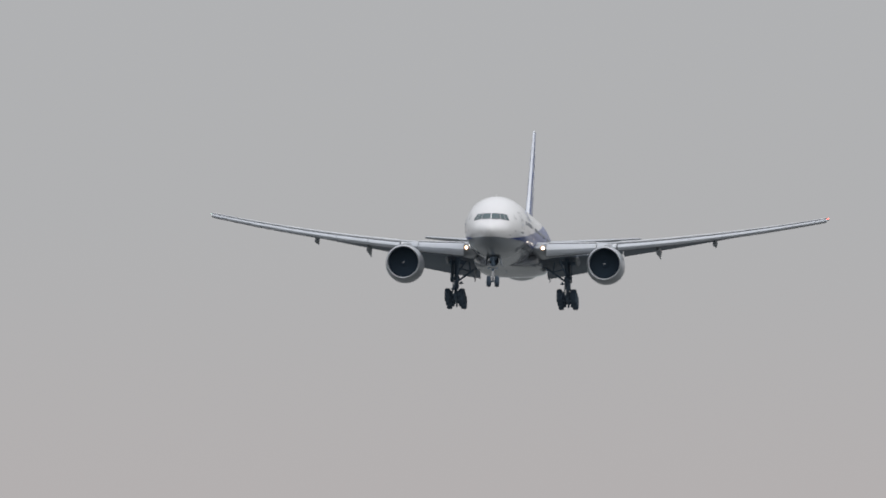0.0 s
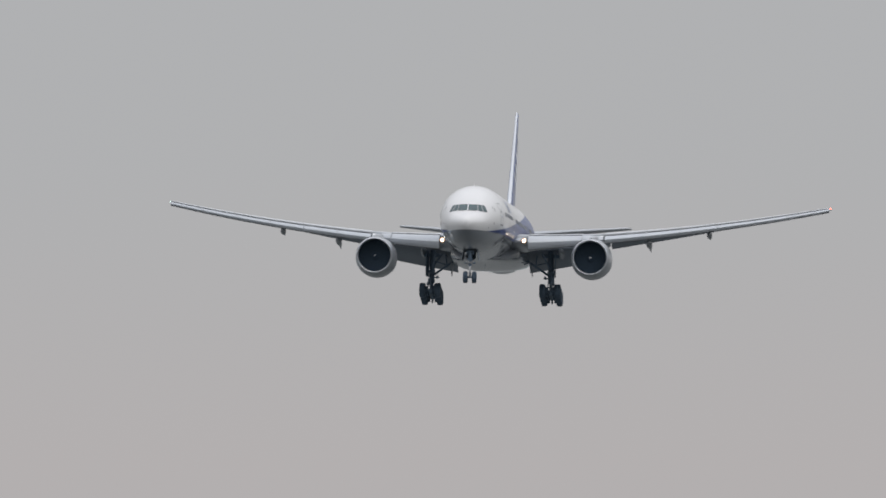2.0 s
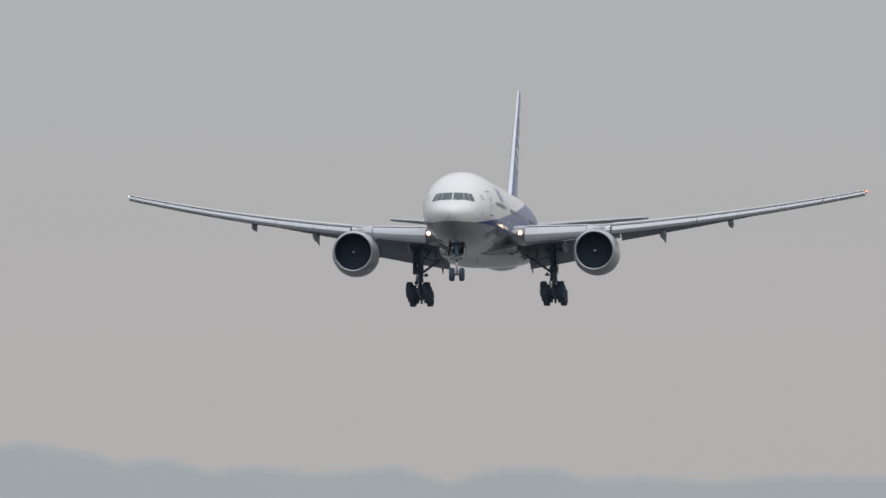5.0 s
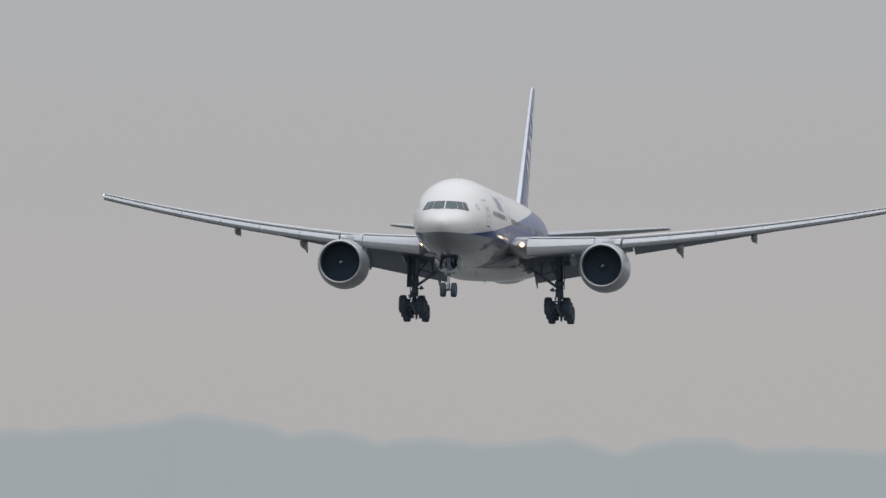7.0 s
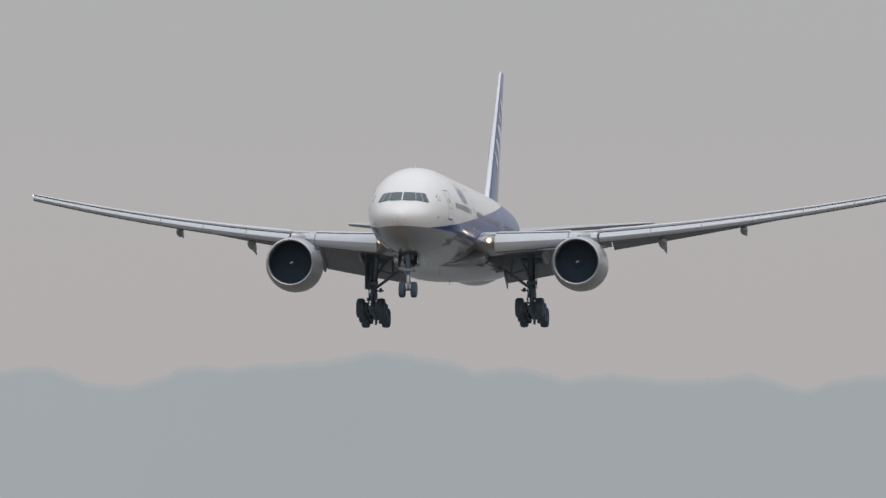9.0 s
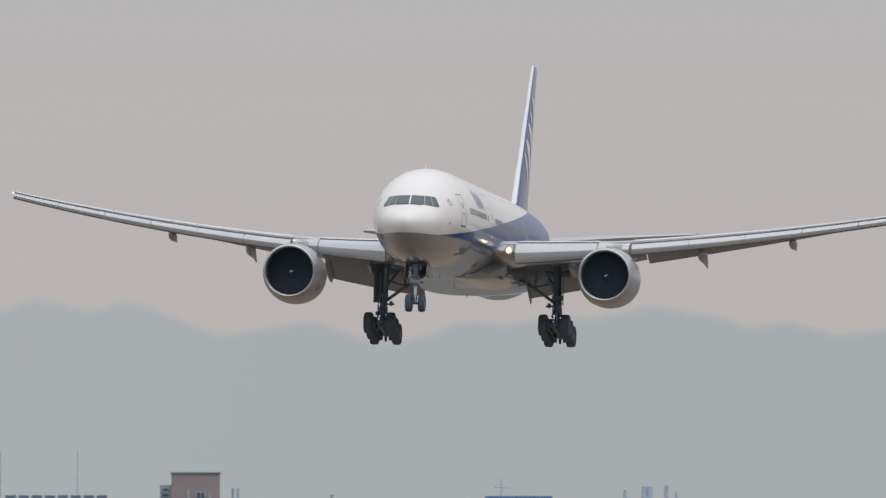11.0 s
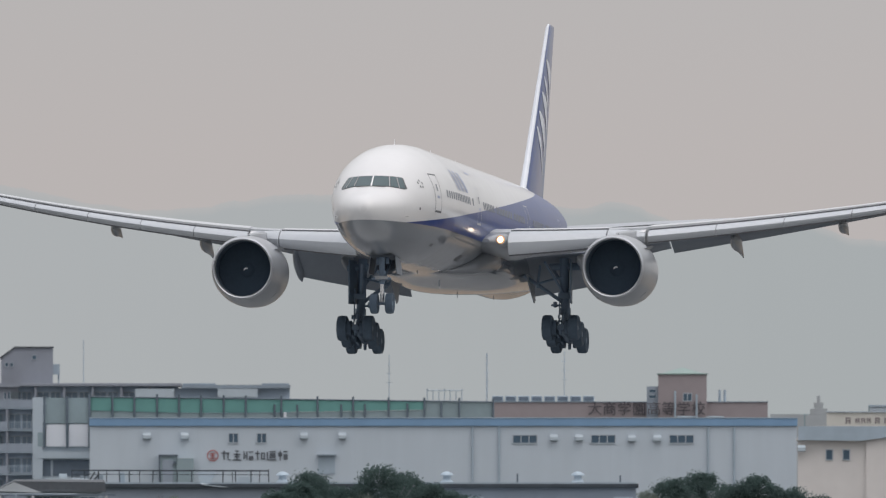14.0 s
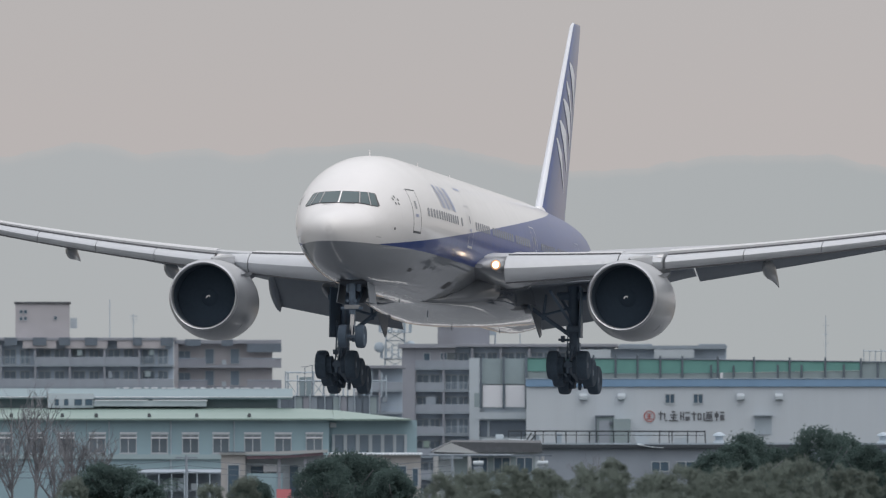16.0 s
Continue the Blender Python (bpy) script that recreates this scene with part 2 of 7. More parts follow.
def curve_at(xs, ys, x):
    """A smooth line through a table."""
    i = min(max(int(np.searchsorted(xs, x)) - 1, 0), len(xs) - 2)
    h = xs[i + 1] - xs[i]
    s = min(max((x - xs[i]) / h, 0.0), 1.0)

    def slope(j):
        if j == 0:
            return (ys[1] - ys[0]) / (xs[1] - xs[0])
        if j == len(xs) - 1:
            return (ys[-1] - ys[-2]) / (xs[-1] - xs[-2])
        a, b = (ys[j] - ys[j - 1]) / (xs[j] - xs[j - 1]), (ys[j + 1] - ys[j]) / (xs[j + 1] - xs[j])
        return 0.0 if a * b <= 0 else 2 * a * b / (a + b)
    m0, m1 = slope(i) * h, slope(i + 1) * h
    return (2 * s**3 - 3 * s**2 + 1) * ys[i] + (s**3 - 2 * s**2 + s) * m0 + (-2 * s**3 + 3 * s**2) * ys[i + 1] + (s**3 - s**2) * m1
# ---- the airliner: x to its left wing, y aft of the nose, z up from the body's axis ----
BODY_Y = (0.0, 0.01, 0.03, 0.08, 0.3, 0.7, 1.3, 2.1, 3.2, 4.2, 5.5, 7.0, 9.0, 11.5, 40.0, 44.0, 46.5, 50.0, 54.0, 58.0, 61.0, 62.7, 63.0)
BODY_TOP = (-0.80, -0.69, -0.61, -0.49, -0.26, -0.05, 0.14, 0.42, 1.18, 1.80, 2.34, 2.76, 3.05, 3.17, 3.17, 3.15, 3.11, 3.02, 2.90, 2.65, 2.35, 2.1, 1.95)
BODY_LOW = (-0.80, -0.91, -0.99, -1.11, -1.38, -1.71, -2.02, -2.34, -2.62, -2.78, -2.92, -3.02, -3.08, -3.10, -3.12, -3.13, -2.94, -2.08, -1.05, -0.15, 0.65, 1.2, 1.5)
BODY_HALF = (0.0, 0.12, 0.205, 0.325, 0.61, 0.93, 1.24, 1.60, 2.00, 2.30, 2.60, 2.83, 3.01, 3.10, 3.10, 3.00, 2.88, 2.60, 2.12, 1.45, 0.75, 0.25, 0.08)


def body_section(y):
    top, low, half = (curve_at(BODY_Y, t, y) for t in (BODY_TOP, BODY_LOW, BODY_HALF))
    mid = (top + low) / 2 if y > 11.5 else curve_at((0.0, 2.0, 6.0, 11.5), (-0.80, -0.62, -0.15, 0.0), y)
    return top, low, half, mid


def body_point(y, a):
    top, low, half, mid = body_section(y)
    s = math.sin(a)
    return Vector((half * math.cos(a), y, mid + (top - mid) * s if s > 0 else mid + (mid - low) * s))


def skin(y, z, side, off):
    """The body's side at station y and height z, a little proud of it."""
    top, low, half, mid = body_section(y)
    s = (z - mid) / (top - mid) if z > mid else (z - mid) / (mid - low)
    a = math.asin(max(-0.999, min(0.999, s)))
    p = body_point(y, a)
    n = (body_point(y, a + 0.02) - body_point(y, a - 0.02)).cross(body_point(y + 0.05, a) - body_point(y - 0.05, a))
    n = n.normalized() * (1 if n.x > 0 else -1)
    p += n * off
    return Vector((side * p.x, p.y, p.z)), Vector((side * n.x, n.y, n.z))


def skin_patch(corners, side, off, nu=4, nv=4, bm=None):
    """A patch that lies on the body's side between four (y, z) corners."""
    bm = bm or bmesh.new()
    (a, b, c, d) = corners
    grid = []
    for i in range(nu + 1):
        u = i / nu
        row = []
        for j in range(nv + 1):
            v = j / nv
            y = (1 - v) * ((1 - u) * a[0] + u * b[0]) + v * ((1 - u) * d[0] + u * c[0])
            z = (1 - v) * ((1 - u) * a[1] + u * b[1]) + v * ((1 - u) * d[1] + u * c[1])
            row.append(bm.verts.new(skin(y, z, side, off)[0]))
        grid.append(row)
    for i in range(nu):
        for j in range(nv):
            bm.faces.new((grid[i][j], grid[i + 1][j], grid[i + 1][j + 1], grid[i][j + 1]))
    return bm


def front_patch(corners, off, k=6, bm=None):
    """A patch of the nose between four (x, z) corners as seen from ahead."""
    bm = bm or bmesh.new()

    def at(x, z):
        lo, hi = 0.3, 8.0
        for _ in range(30):
            y = (lo + hi) / 2
            top, low, half, mid = body_section(y)
            r = (x / half) ** 2 + ((z - mid) / ((top - mid) if z > mid else (mid - low))) ** 2
            lo, hi = (y, hi) if r > 1 else (lo, y)
        return Vector((x, lo, z))
    (a, b, c, d) = corners
    grid = []
    for i in range(k + 1):
        u = i / k
        row = []
        for j in range(k + 1):
            v = j / k
            x = (1 - v) * ((1 - u) * a[0] + u * b[0]) + v * ((1 - u) * d[0] + u * c[0])
            z = (1 - v) * ((1 - u) * a[1] + u * b[1]) + v * ((1 - u) * d[1] + u * c[1])
            p = at(x, z)
            n = (at(x + 0.02, z) - at(x - 0.02, z)).cross(at(x, z + 0.02) - at(x, z - 0.02)).normalized()
            row.append(bm.verts.new(p + n * (off if n.y < 0 else -off)))
        grid.append(row)
    for i in range(k):
        for j in range(k):
            bm.faces.new((grid[i][j], grid[i + 1][j], grid[i + 1][j + 1], grid[i][j + 1]))
    return bm


airliner = thing("airliner", "white twin-engine airliner with a blue band, gear and flaps down, landing", "airplane")

# body
stations = [0.0, 0.01, 0.03, 0.05, 0.08, 0.16, 0.3, 0.5, 0.7, 1.0] + [1.3 + 0.3 * i for i in range(34)] + [12 + 2 * i for i in range(14)] + [40 + 1.0 * i for i in range(23)] + [62.7, 63.0]
rings = [[body_point(y, 2 * math.pi * i / 72) if y > 0 else Vector((0.002 * math.cos(2 * math.pi * i / 72), 0, -0.8 + 0.002 * math.sin(2 * math.pi * i / 72))) for i in range(72)] for y in stations]
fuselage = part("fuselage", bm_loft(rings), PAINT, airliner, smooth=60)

# belly fairing between the wings
fair = []
for y, w, low, up in ((18.5, 0.4, -3.09, -2.9), (20.0, 1.4, -3.13, -2.7), (21.5, 2.3, -3.19, -2.2), (23.0, 3.05, -3.27, -1.3), (25.0, 3.32, -3.40, -0.9), (28.0, 3.4, -3.56, -0.8), (30.0, 3.4, -3.58, -0.8),
                      (32.5, 3.4, -3.49, -0.8), (35.0, 3.36, -3.34, -0.9), (38.0, 3.2, -3.17, -1.2), (41.0, 2.6, -2.98, -1.8), (43.5, 1.2, -2.72, -2.4)):
    ring = []
    for i in range(40):
        a = 2 * math.pi * i / 40
        c, s = math.cos(a), math.sin(a)
        ring.append((w * math.copysign(abs(c) ** 0.65, c), y, (up + low) / 2 + (up - low) / 2 * math.copysign(abs(s) ** 0.75, s)))
    fair.append(ring)
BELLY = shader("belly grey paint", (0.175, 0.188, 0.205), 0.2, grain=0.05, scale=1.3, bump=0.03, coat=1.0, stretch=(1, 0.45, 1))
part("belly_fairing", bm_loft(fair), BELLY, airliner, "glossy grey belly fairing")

# cockpit glazing: six panes in a dark seal, the lower edge dipping at both ends
def screen_low(x):
    return float(np.interp(abs(x), (0.0, 0.90, 1.25, 1.52, 1.72), (0.485, 0.475, 0.42, 0.36, 0.345)))


def screen_top(x):
    return float(np.interp(abs(x), (0.0, 0.8, 1.15, 1.42), (1.085, 1.065, 1.045, 1.005)))


visor = bmesh.new()
for side in (-1, 1):
    for x0, x1, t0, t1 in ((0.0, 0.92, 0.0, 0.80), (0.92, 1.30, 0.80, 1.13), (1.30, 1.66, 1.13, 1.38)):
        front_patch([(side * x0, screen_low(x0)), (side * x1, screen_low(x1)), (side * t1, screen_top(t1)), (side * t0, screen_top(t0))], 0.006, 8, visor)
    front_patch([(side * 1.66, 0.36), (side * 1.72, 0.42), (side * 1.45, 0.95), (side * 1.38, screen_top(1.38))], 0.006, 6, visor)
glazing = part("cockpit_surround", visor, SEAL, fuselage, "dark window surround")
for side in (-1, 1):
    for x0, x1, t0, t1 in ((0.055, 0.875, 0.05, 0.755), (0.965, 1.345, 0.84, 1.10), (1.415, 1.655, 1.17, 1.385)):
        part("windscreen_pane", front_patch([(side * x0, screen_low(x0) + 0.035), (side * x1, screen_low(x1) + 0.035), (side * t1, screen_top(t1) - 0.035), (side * t0, screen_top(t0) - 0.03)], 0.02), SCREEN, glazing)
for side in (-1, 1):
    for x, t, w in ((0.92, 0.80, 0.022), (1.38, 1.135, 0.018)):
        part("window_post", front_patch([(side * (x - w), screen_low(x) + 0.03), (side * (x + w), screen_low(x) + 0.03), (side * (t + w), screen_top(t) - 0.03), (side * (t - w), screen_top(t) - 0.03)], 0.028, 5), POSTS, glazing, "grey window post")
part("window_post", front_patch([(-0.04, 0.50), (0.04, 0.50), (0.035, 1.07), (-0.035, 1.07)], 0.028, 5), WHITE, glazing, "white centre post")
for side in (-1, 1):
    part("wiper", bm_tube((side * 0.12, 2.16, 0.50), (side * 0.75, 2.29, 0.47), 0.016, k=6), SEAL, glazing)
# cabin doors: a seam round each leaf, a small pane and a handle
for side in (-1, 1):
    for y0, z0, z1, w in ((6.2, -0.62, 1.38, 1.12), (17.6, -0.62, 1.33, 1.1), (34.0, -0.62, 1.33, 1.1), (47.0, -0.55, 1.33, 1.1)):
        y1, t = y0 + w, 0.05
        dm = bmesh.new()
        for strip in (((y0, z0), (y0 + t, z0), (y0 + t, z1), (y0, z1)), ((y1 - t, z0), (y1, z0), (y1, z1), (y1 - t, z1)),
                      ((y0 + t, z1 - t), (y1 - t, z1 - t), (y1 - t, z1), (y0 + t, z1)), ((y0 + t, z0), (y1 - t, z0), (y1 - t, z0 + 2 * t), (y0 + t, z0 + 2 * t))):
            skin_patch(strip, side, 0.008, 3, 5, dm)
        door = part("cabin_door", dm, TRIM if y0 < 10 else LOGO if y0 > 40 else shader("faint seam", (0.45, 0.46, 0.48), 0.5), fuselage, "cabin door with a dark seam")
        part("door_window", skin_patch([(y0 + 0.42, 0.5), (y0 + 0.66, 0.5), (y0 + 0.66, 0.85), (y0 + 0.42, 0.85)], side, 0.012, 2, 2), PANE, door)
        part("door_handle", skin_patch([(y0 + 0.35, 0.12), (y0 + 0.75, 0.12), (y0 + 0.75, 0.26), (y0 + 0.35, 0.26)], side, 0.014, 2, 2), LOGO, door)

# cabin windows, one small pane each, in rows between the doors
pane_mesh = bpy.data.meshes.new("cabin_window")
pb = bmesh.new()
ring = []
for i in range(16):
    a = 2 * math.pi * i / 16
    c, s = math.cos(a), math.sin(a)
    ring.append((0.14 * math.copysign(abs(c) ** 0.55, c), 0.20 * math.copysign(abs(s) ** 0.55, s)))
rim = [[(x * k, y * k, h) for x, y in ring] for k, h in ((1.0, 0.0), (1.0, 0.014), (0.86, 0.014), (0.84, 0.006))]
bm_loft(rim, caps=True, bm=pb)
pb.to_mesh(pane_mesh)
pb.free()
pane_mesh.materials.append(PANE)
rows_y = [8.6 + 0.533 * i for i in range(15)] + [19.6 + 0.533 * i for i in range(26)] + [36.2 + 0.533 * i for i in range(19)]
for side in (-1, 1):
    for k, y in enumerate(rows_y):
        if k in (13, 22, 33, 48):
            continue
        p, nrm = skin(y, 0.47, side, 0.004)
        ob = new("cabin_window", pane_mesh)
        ob.parent = fuselage
        up = Vector((0, 0, 1)) - nrm * nrm.z
        up.normalize()
        ob.matrix_local = Matrix.Translation(p) @ Matrix((up.cross(nrm), up, nrm)).transposed().to_4x4()

# slanted title shapes, alliance mark and short lines on the body's sides
for side in (-1, 1):
    for y, w, top, mat in ((10.95, 0.14, 0.75, LOGOPALE), (11.25, 0.46, 1.0, LOGO), (12.0, 0.16, 0.8, LOGOPALE), (12.35, 0.42, 1.0, LOGO), (13.0, 0.16, 1.0, LOGOPALE), (13.35, 0.14, 0.75, LOGOPALE), (13.65, 0.62, 1.0, LOGO)):
        part("title_bar", skin_patch([(y + 0.75, 0.86), (y + 0.75 + w, 0.86), (y + 0.75 - 0.75 * top + w, 0.86 + 1.02 * top), (y + 0.75 - 0.75 * top, 0.86 + 1.02 * top)], side, 0.008, 3, 5), mat, fuselage)
    part("title_line", skin_patch([(17.4, 2.02), (18.8, 2.02), (18.8, 2.12), (17.4, 2.12)], side, 0.008, 5, 2), LOGO, fuselage)
    for i in range(5):
        a = 2 * math.pi * i / 5
        y, z = 4.68 + 0.22 * math.sin(a), 0.74 + 0.17 * math.cos(a)
        part("mark_point", skin_patch([(y - 0.06, z - 0.05), (y + 0.06, z - 0.05), (y + 0.05, z + 0.06), (y - 0.05, z + 0.06)], side, 0.008, 1, 1), TRIM, fuselage)
    part("static_port", skin_patch([(4.0, -0.62), (4.14, -0.62), (4.14, -0.5), (4.0, -0.5)], side, 0.012, 1, 1), TRIM, fuselage)
    part("drain_panel", skin_patch([(8.2, -2.25), (8.8, -2.25), (8.8, -2.12), (8.2, -2.12)], side, 0.012, 2, 1), TRIM, fuselage)
    part("air_inlet", skin_patch([(17.4, -2.5), (18.4, -2.5), (18.3, -2.2), (17.6, -2.2)], side, 0.02, 3, 2), TRIM, fuselage)
for y, h in ((9.5, 0.28), (21.0, 0.42), (29.0, 0.35)):
    part("antenna", bm_loft([[(s * w * 0.03, y + f * w, 3.06 + h * t) for s, f in ((1, 0), (0, -0.2), (-1, 0), (0, 0.2))] for t, w in ((0, 1.0), (1, 0.6))]), WHITE, fuselage)
for y, h, z in ((17.0, 0.16, -3.09), (24.0, 0.24, -3.31), (30.0, 0.3, -3.56), (42.0, 0.22, -3.08)):
    part("belly_antenna", bm_loft([[(s * 0.018, y + f, z - h * 0.7 * t) for s, f in ((1, 0), (0, -0.12), (-1, 0), (0, 0.12))] for t in (0, 1)]), DARK, fuselage)
for s in (-1, 1):
    part("pitot_probe", bm_loft([[(s * (1.78 + 0.14 * t) + q * 0.03, 2.3 + 0.2 * t + f, -1.05) for q, f in ((-1, 0), (0, -0.15), (1, 0), (0, 0.15))] for t in (0, 1)]), TRIM, fuselage)


# wings
def lead(x):
    return 22.0 + (x - 3.5) * 0.70


def trail(x):
    return 35.2 + 0.02 * x if x < 10.2 else 35.4 + (x - 10.2) * 0.372


def rise(x):
    """Height of the leading edge: dihedral and the wing's bend in flight."""
    return -1.35 + 0.082 * (x - 2.5) + 0.0027 * (x - 2.5) ** 2


FOIL_X = (0.0, 0.008, 0.03, 0.08, 0.16, 0.28, 0.42, 0.58, 0.74, 0.88, 1.0)
FOIL_UP = (0.0, 0.16, 0.28, 0.40, 0.50, 0.55, 0.54, 0.46, 0.32, 0.16, 0.015)
FOIL_LO = (0.0, -0.13, -0.22, -0.32, -0.40, -0.45, -0.43, -0.32, -0.16, -0.05, -0.005)


def foil(x, side, c0, c1, thick, incidence=0.02):
    """The wing's section at span x between two parts of its chord."""
    le, ch = lead(x), trail(x) - lead(x)
    xs = [c0] + [f for f in FOIL_X if c0 < f < c1] + [c1]
    pts = [(f, float(np.interp(f, FOIL_X, FOIL_UP))) for f in xs] + [(f, float(np.interp(f, FOIL_X, FOIL_LO))) for f in xs[::-1]]
    return [(side * x, le + f * ch, rise(x) + h * thick * ch - incidence * f * ch + 0.1 * thick * ch) for f, h in pts]


def foil_thick(x):
    return float(np.interp(x, (2.0, 10.0, 20.0, 30.4), (0.107, 0.084, 0.090, 0.095)))


def blade_ring(x, side, y, z, chord, thick, droop):
    """A small section with its nose at y, z, tipped down by droop degrees."""
    c, s = math.cos(radians(droop)), math.sin(radians(droop))
    pts = [(f, float(np.interp(f, FOIL_X, FOIL_UP))) for f in FOIL_X] + [(f, float(np.interp(f, FOIL_X, FOIL_LO))) for f in FOIL_X[::-1]]
    return [(side * x, y + chord * (f * c + h * thick * s), z + chord * (h * thick * c - f * s)) for f, h in pts]


def slat_ring(x, side):
    """The drooped leading-edge shell, pushed ahead of the wing and down."""
    ch, th = trail(x) - lead(x), foil_thick(x)
    depth = 0.095 * ch + 0.32
    y, z = lead(x) - 0.055 * ch - 0.25, rise(x) - 0.015 * ch - 0.12
    pts = [(1.0, 0.30), (0.7, 0.28), (0.4, 0.21), (0.15, 0.09), (0.01, -0.03), (0.05, -0.12), (0.15, -0.22), (0.28, -0.30), (0.33, -0.22), (0.35, -0.04), (0.6, 0.16), (1.0, 0.28)]
    lift = float(np.interp(x, (4.0, 9.0, 10.7), (0.40, 0.20, 0.02)))  # the inboard shells stand taller
    return [(side * x, y + depth * f, z + depth * h + lift * min(1.0, max(0.0, h + 0.22) / 0.34)) for f, h in pts]


for side in (-1, 1):
    wing = part("wing", bm_loft([foil(x, side, 0.03, 0.76, foil_thick(x)) for x in (2.2, 4, 6, 8, 9.6, 10.4, 13, 16, 19, 22, 22.5)]), GREY, airliner, "light grey swept wing")
    part("outer_wing", bm_loft([foil(x, side, 0.03, 1.0, foil_thick(x)) for x in (22.5, 24, 26, 28, 29.6, 30.2, 30.45)]), GREY, wing)
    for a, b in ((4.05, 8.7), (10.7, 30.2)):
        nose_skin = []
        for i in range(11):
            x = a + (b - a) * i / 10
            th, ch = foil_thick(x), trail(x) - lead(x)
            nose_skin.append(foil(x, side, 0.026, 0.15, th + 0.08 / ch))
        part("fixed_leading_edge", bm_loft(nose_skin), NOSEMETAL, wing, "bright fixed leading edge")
    # slats: inboard of the engine, then outboard, with the gap over the pylon
    spans = [(4.05, 8.7)] + [(10.7 + 3.28 * i, 10.7 + 3.28 * i + 3.25) for i in range(6)]
    for a, b in spans:
        part("slat", bm_loft([slat_ring(a + (b - a) * i / 4, side) for i in range(5)]), SLAT, wing, "bright drooped slat")
        # dark strip that stands for the shade in the gap behind the slat
        cove = []
        for i in range(5):
            q = slat_ring(a + (b - a) * i / 4, side)[1]
            cove.append([(q[0], q[1] + dy, q[2] + dz) for dy, dz in ((0.02, -0.02), (0.03, 0.075), (0.30, 0.075), (0.30, -0.02))])
        part("slat_seal", bm_loft(cove), TRIM, wing, "dark strip for the slat gap's shade")
        # second dark strip, for the shade along the slat's lower edge
        heel = []
        for i in range(5):
            q = slat_ring(a + (b - a) * i / 4, side)[7]
            heel.append([(q[0], q[1] + dy, q[2] + dz) for dy, dz in ((-0.03, 0.015), (-0.02, -0.045), (0.14, -0.05), (0.14, 0.015))])
        part("slat_heel", bm_loft(heel), TRIM, wing, "dark strip for the shade under the slat")
    part("krueger_flap", bm_loft([slat_ring(8.75 + 0.45 * i, side) for i in range(5)]), SLAT, wing)
    part("pylon_cover", bm_loft([[(side * x, lead(x) + dy, rise(x) + dz) for dy, dz in ((-0.42, 0.0), (0.1, 0.15), (0.8, 0.2), (0.8, 0.14), (0.1, 0.09), (-0.4, -0.05))] for x in (8.85, 9.4, 10.0, 10.55)]), WHITE, wing, "white cover over the pylon")
    # flaps: inboard, flaperon, outboard
    for a, b, droop, ext, nm in ((3.3, 9.3, 34, 0.9, "inboard_flap"), (9.4, 10.7, 14, 0.5, "flaperon"), (10.8, 22.4, 27, 0.55, "outboard_flap")):
        ringz = []
        for i in range(9):
            x = a + (b - a) * i / 8
            ch = trail(x) - lead(x)
            y, z = lead(x) + ch * 0.76 + 0.25 * ext, rise(x) - 0.02 * ch * 0.8 - 0.30 * ext + 0.2 * foil_thick(x) * ch
            if nm == "outboard_flap":
                z += 0.22 + 0.05 * i / 8
            ringz.append(blade_ring(x, side, y, z, (0.24 * ch + 0.30) if nm == "inboard_flap" else (0.165 * ch + 0.25) * (1 - 0.03 * i), 0.16, droop - (1.2 * i if nm == "outboard_flap" else 0)))
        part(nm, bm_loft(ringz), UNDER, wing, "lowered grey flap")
        if nm == "inboard_flap":  # rounded end fairing
            (_, ya, za), (_, yb, zb) = ringz[-1][0], ringz[-1][10]
            end = []
            for j in range(10):
                s = -0.12 + 1.2 * j / 9
                k = max(0.03, math.sin(math.pi * min(1.0, max(0.0, (s + 0.14) / 1.24))) ** 0.6)
                cy_, cz_ = ya + (yb - ya) * s, za + (zb - za) * s - 0.10
                end.append([(side * 9.3 + 0.24 * k * math.cos(2 * math.pi * q / 14), cy_ + 0.16 * k * math.sin(2 * math.pi * q / 14), cz_ + 0.34 * k * math.sin(2 * math.pi * q / 14)) for q in range(14)])
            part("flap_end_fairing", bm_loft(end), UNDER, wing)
    for i in range(5):
        a = 11.2 + 2.1 * i
        part("spoiler", bm_loft([[(side * x, lead(x) + f * (trail(x) - lead(x)), rise(x) + 0.028 + (float(np.interp(f, FOIL_X, FOIL_UP)) + 0.1) * foil_thick(x) * (trail(x) - lead(x)) - 0.02 * f * (trail(x) - lead(x)) + d)
                                 for f, d in ((0.60, 0), (0.78, 0), (0.78, -0.03), (0.60, -0.03))] for x in (a, a + 2.0)]), GREY, wing)
    # canoe fairings over the flap tracks
    for x, y, z, size in ((14.25, 36.9, -1.32, 1.0), (19.6, 38.9, -0.02, 0.85), (6.3, 37.6, -2.3, 1.0)):
        ch = trail(x) - lead(x)
        y0, z0 = lead(x) + 0.45 * ch, rise(x) - 0.035 * ch
        y0 = max(y0, y - 7.0)
        track = []
        for i in range(11):
            s = i / 10
            taper = min(1.0, (s / 0.35) ** 0.6) * min(1.0, ((1 - s) / 0.75) ** 0.95)
            w, h = 0.33 * size * taper + 0.015, 0.48 * size * taper + 0.02
            yy = y0 + (y - y0) * s
            zz = z0 - 0.3 + (z - 0.02 - z0 + 0.3) * s ** 1.9
            track.append([(side * x + w * math.cos(2 * math.pi * j / 16), yy, zz + h * math.sin(2 * math.pi * j / 16)) for j in range(16)])
        part("flap_fairing", bm_loft(track), COWL, wing, "grey canoe fairing")
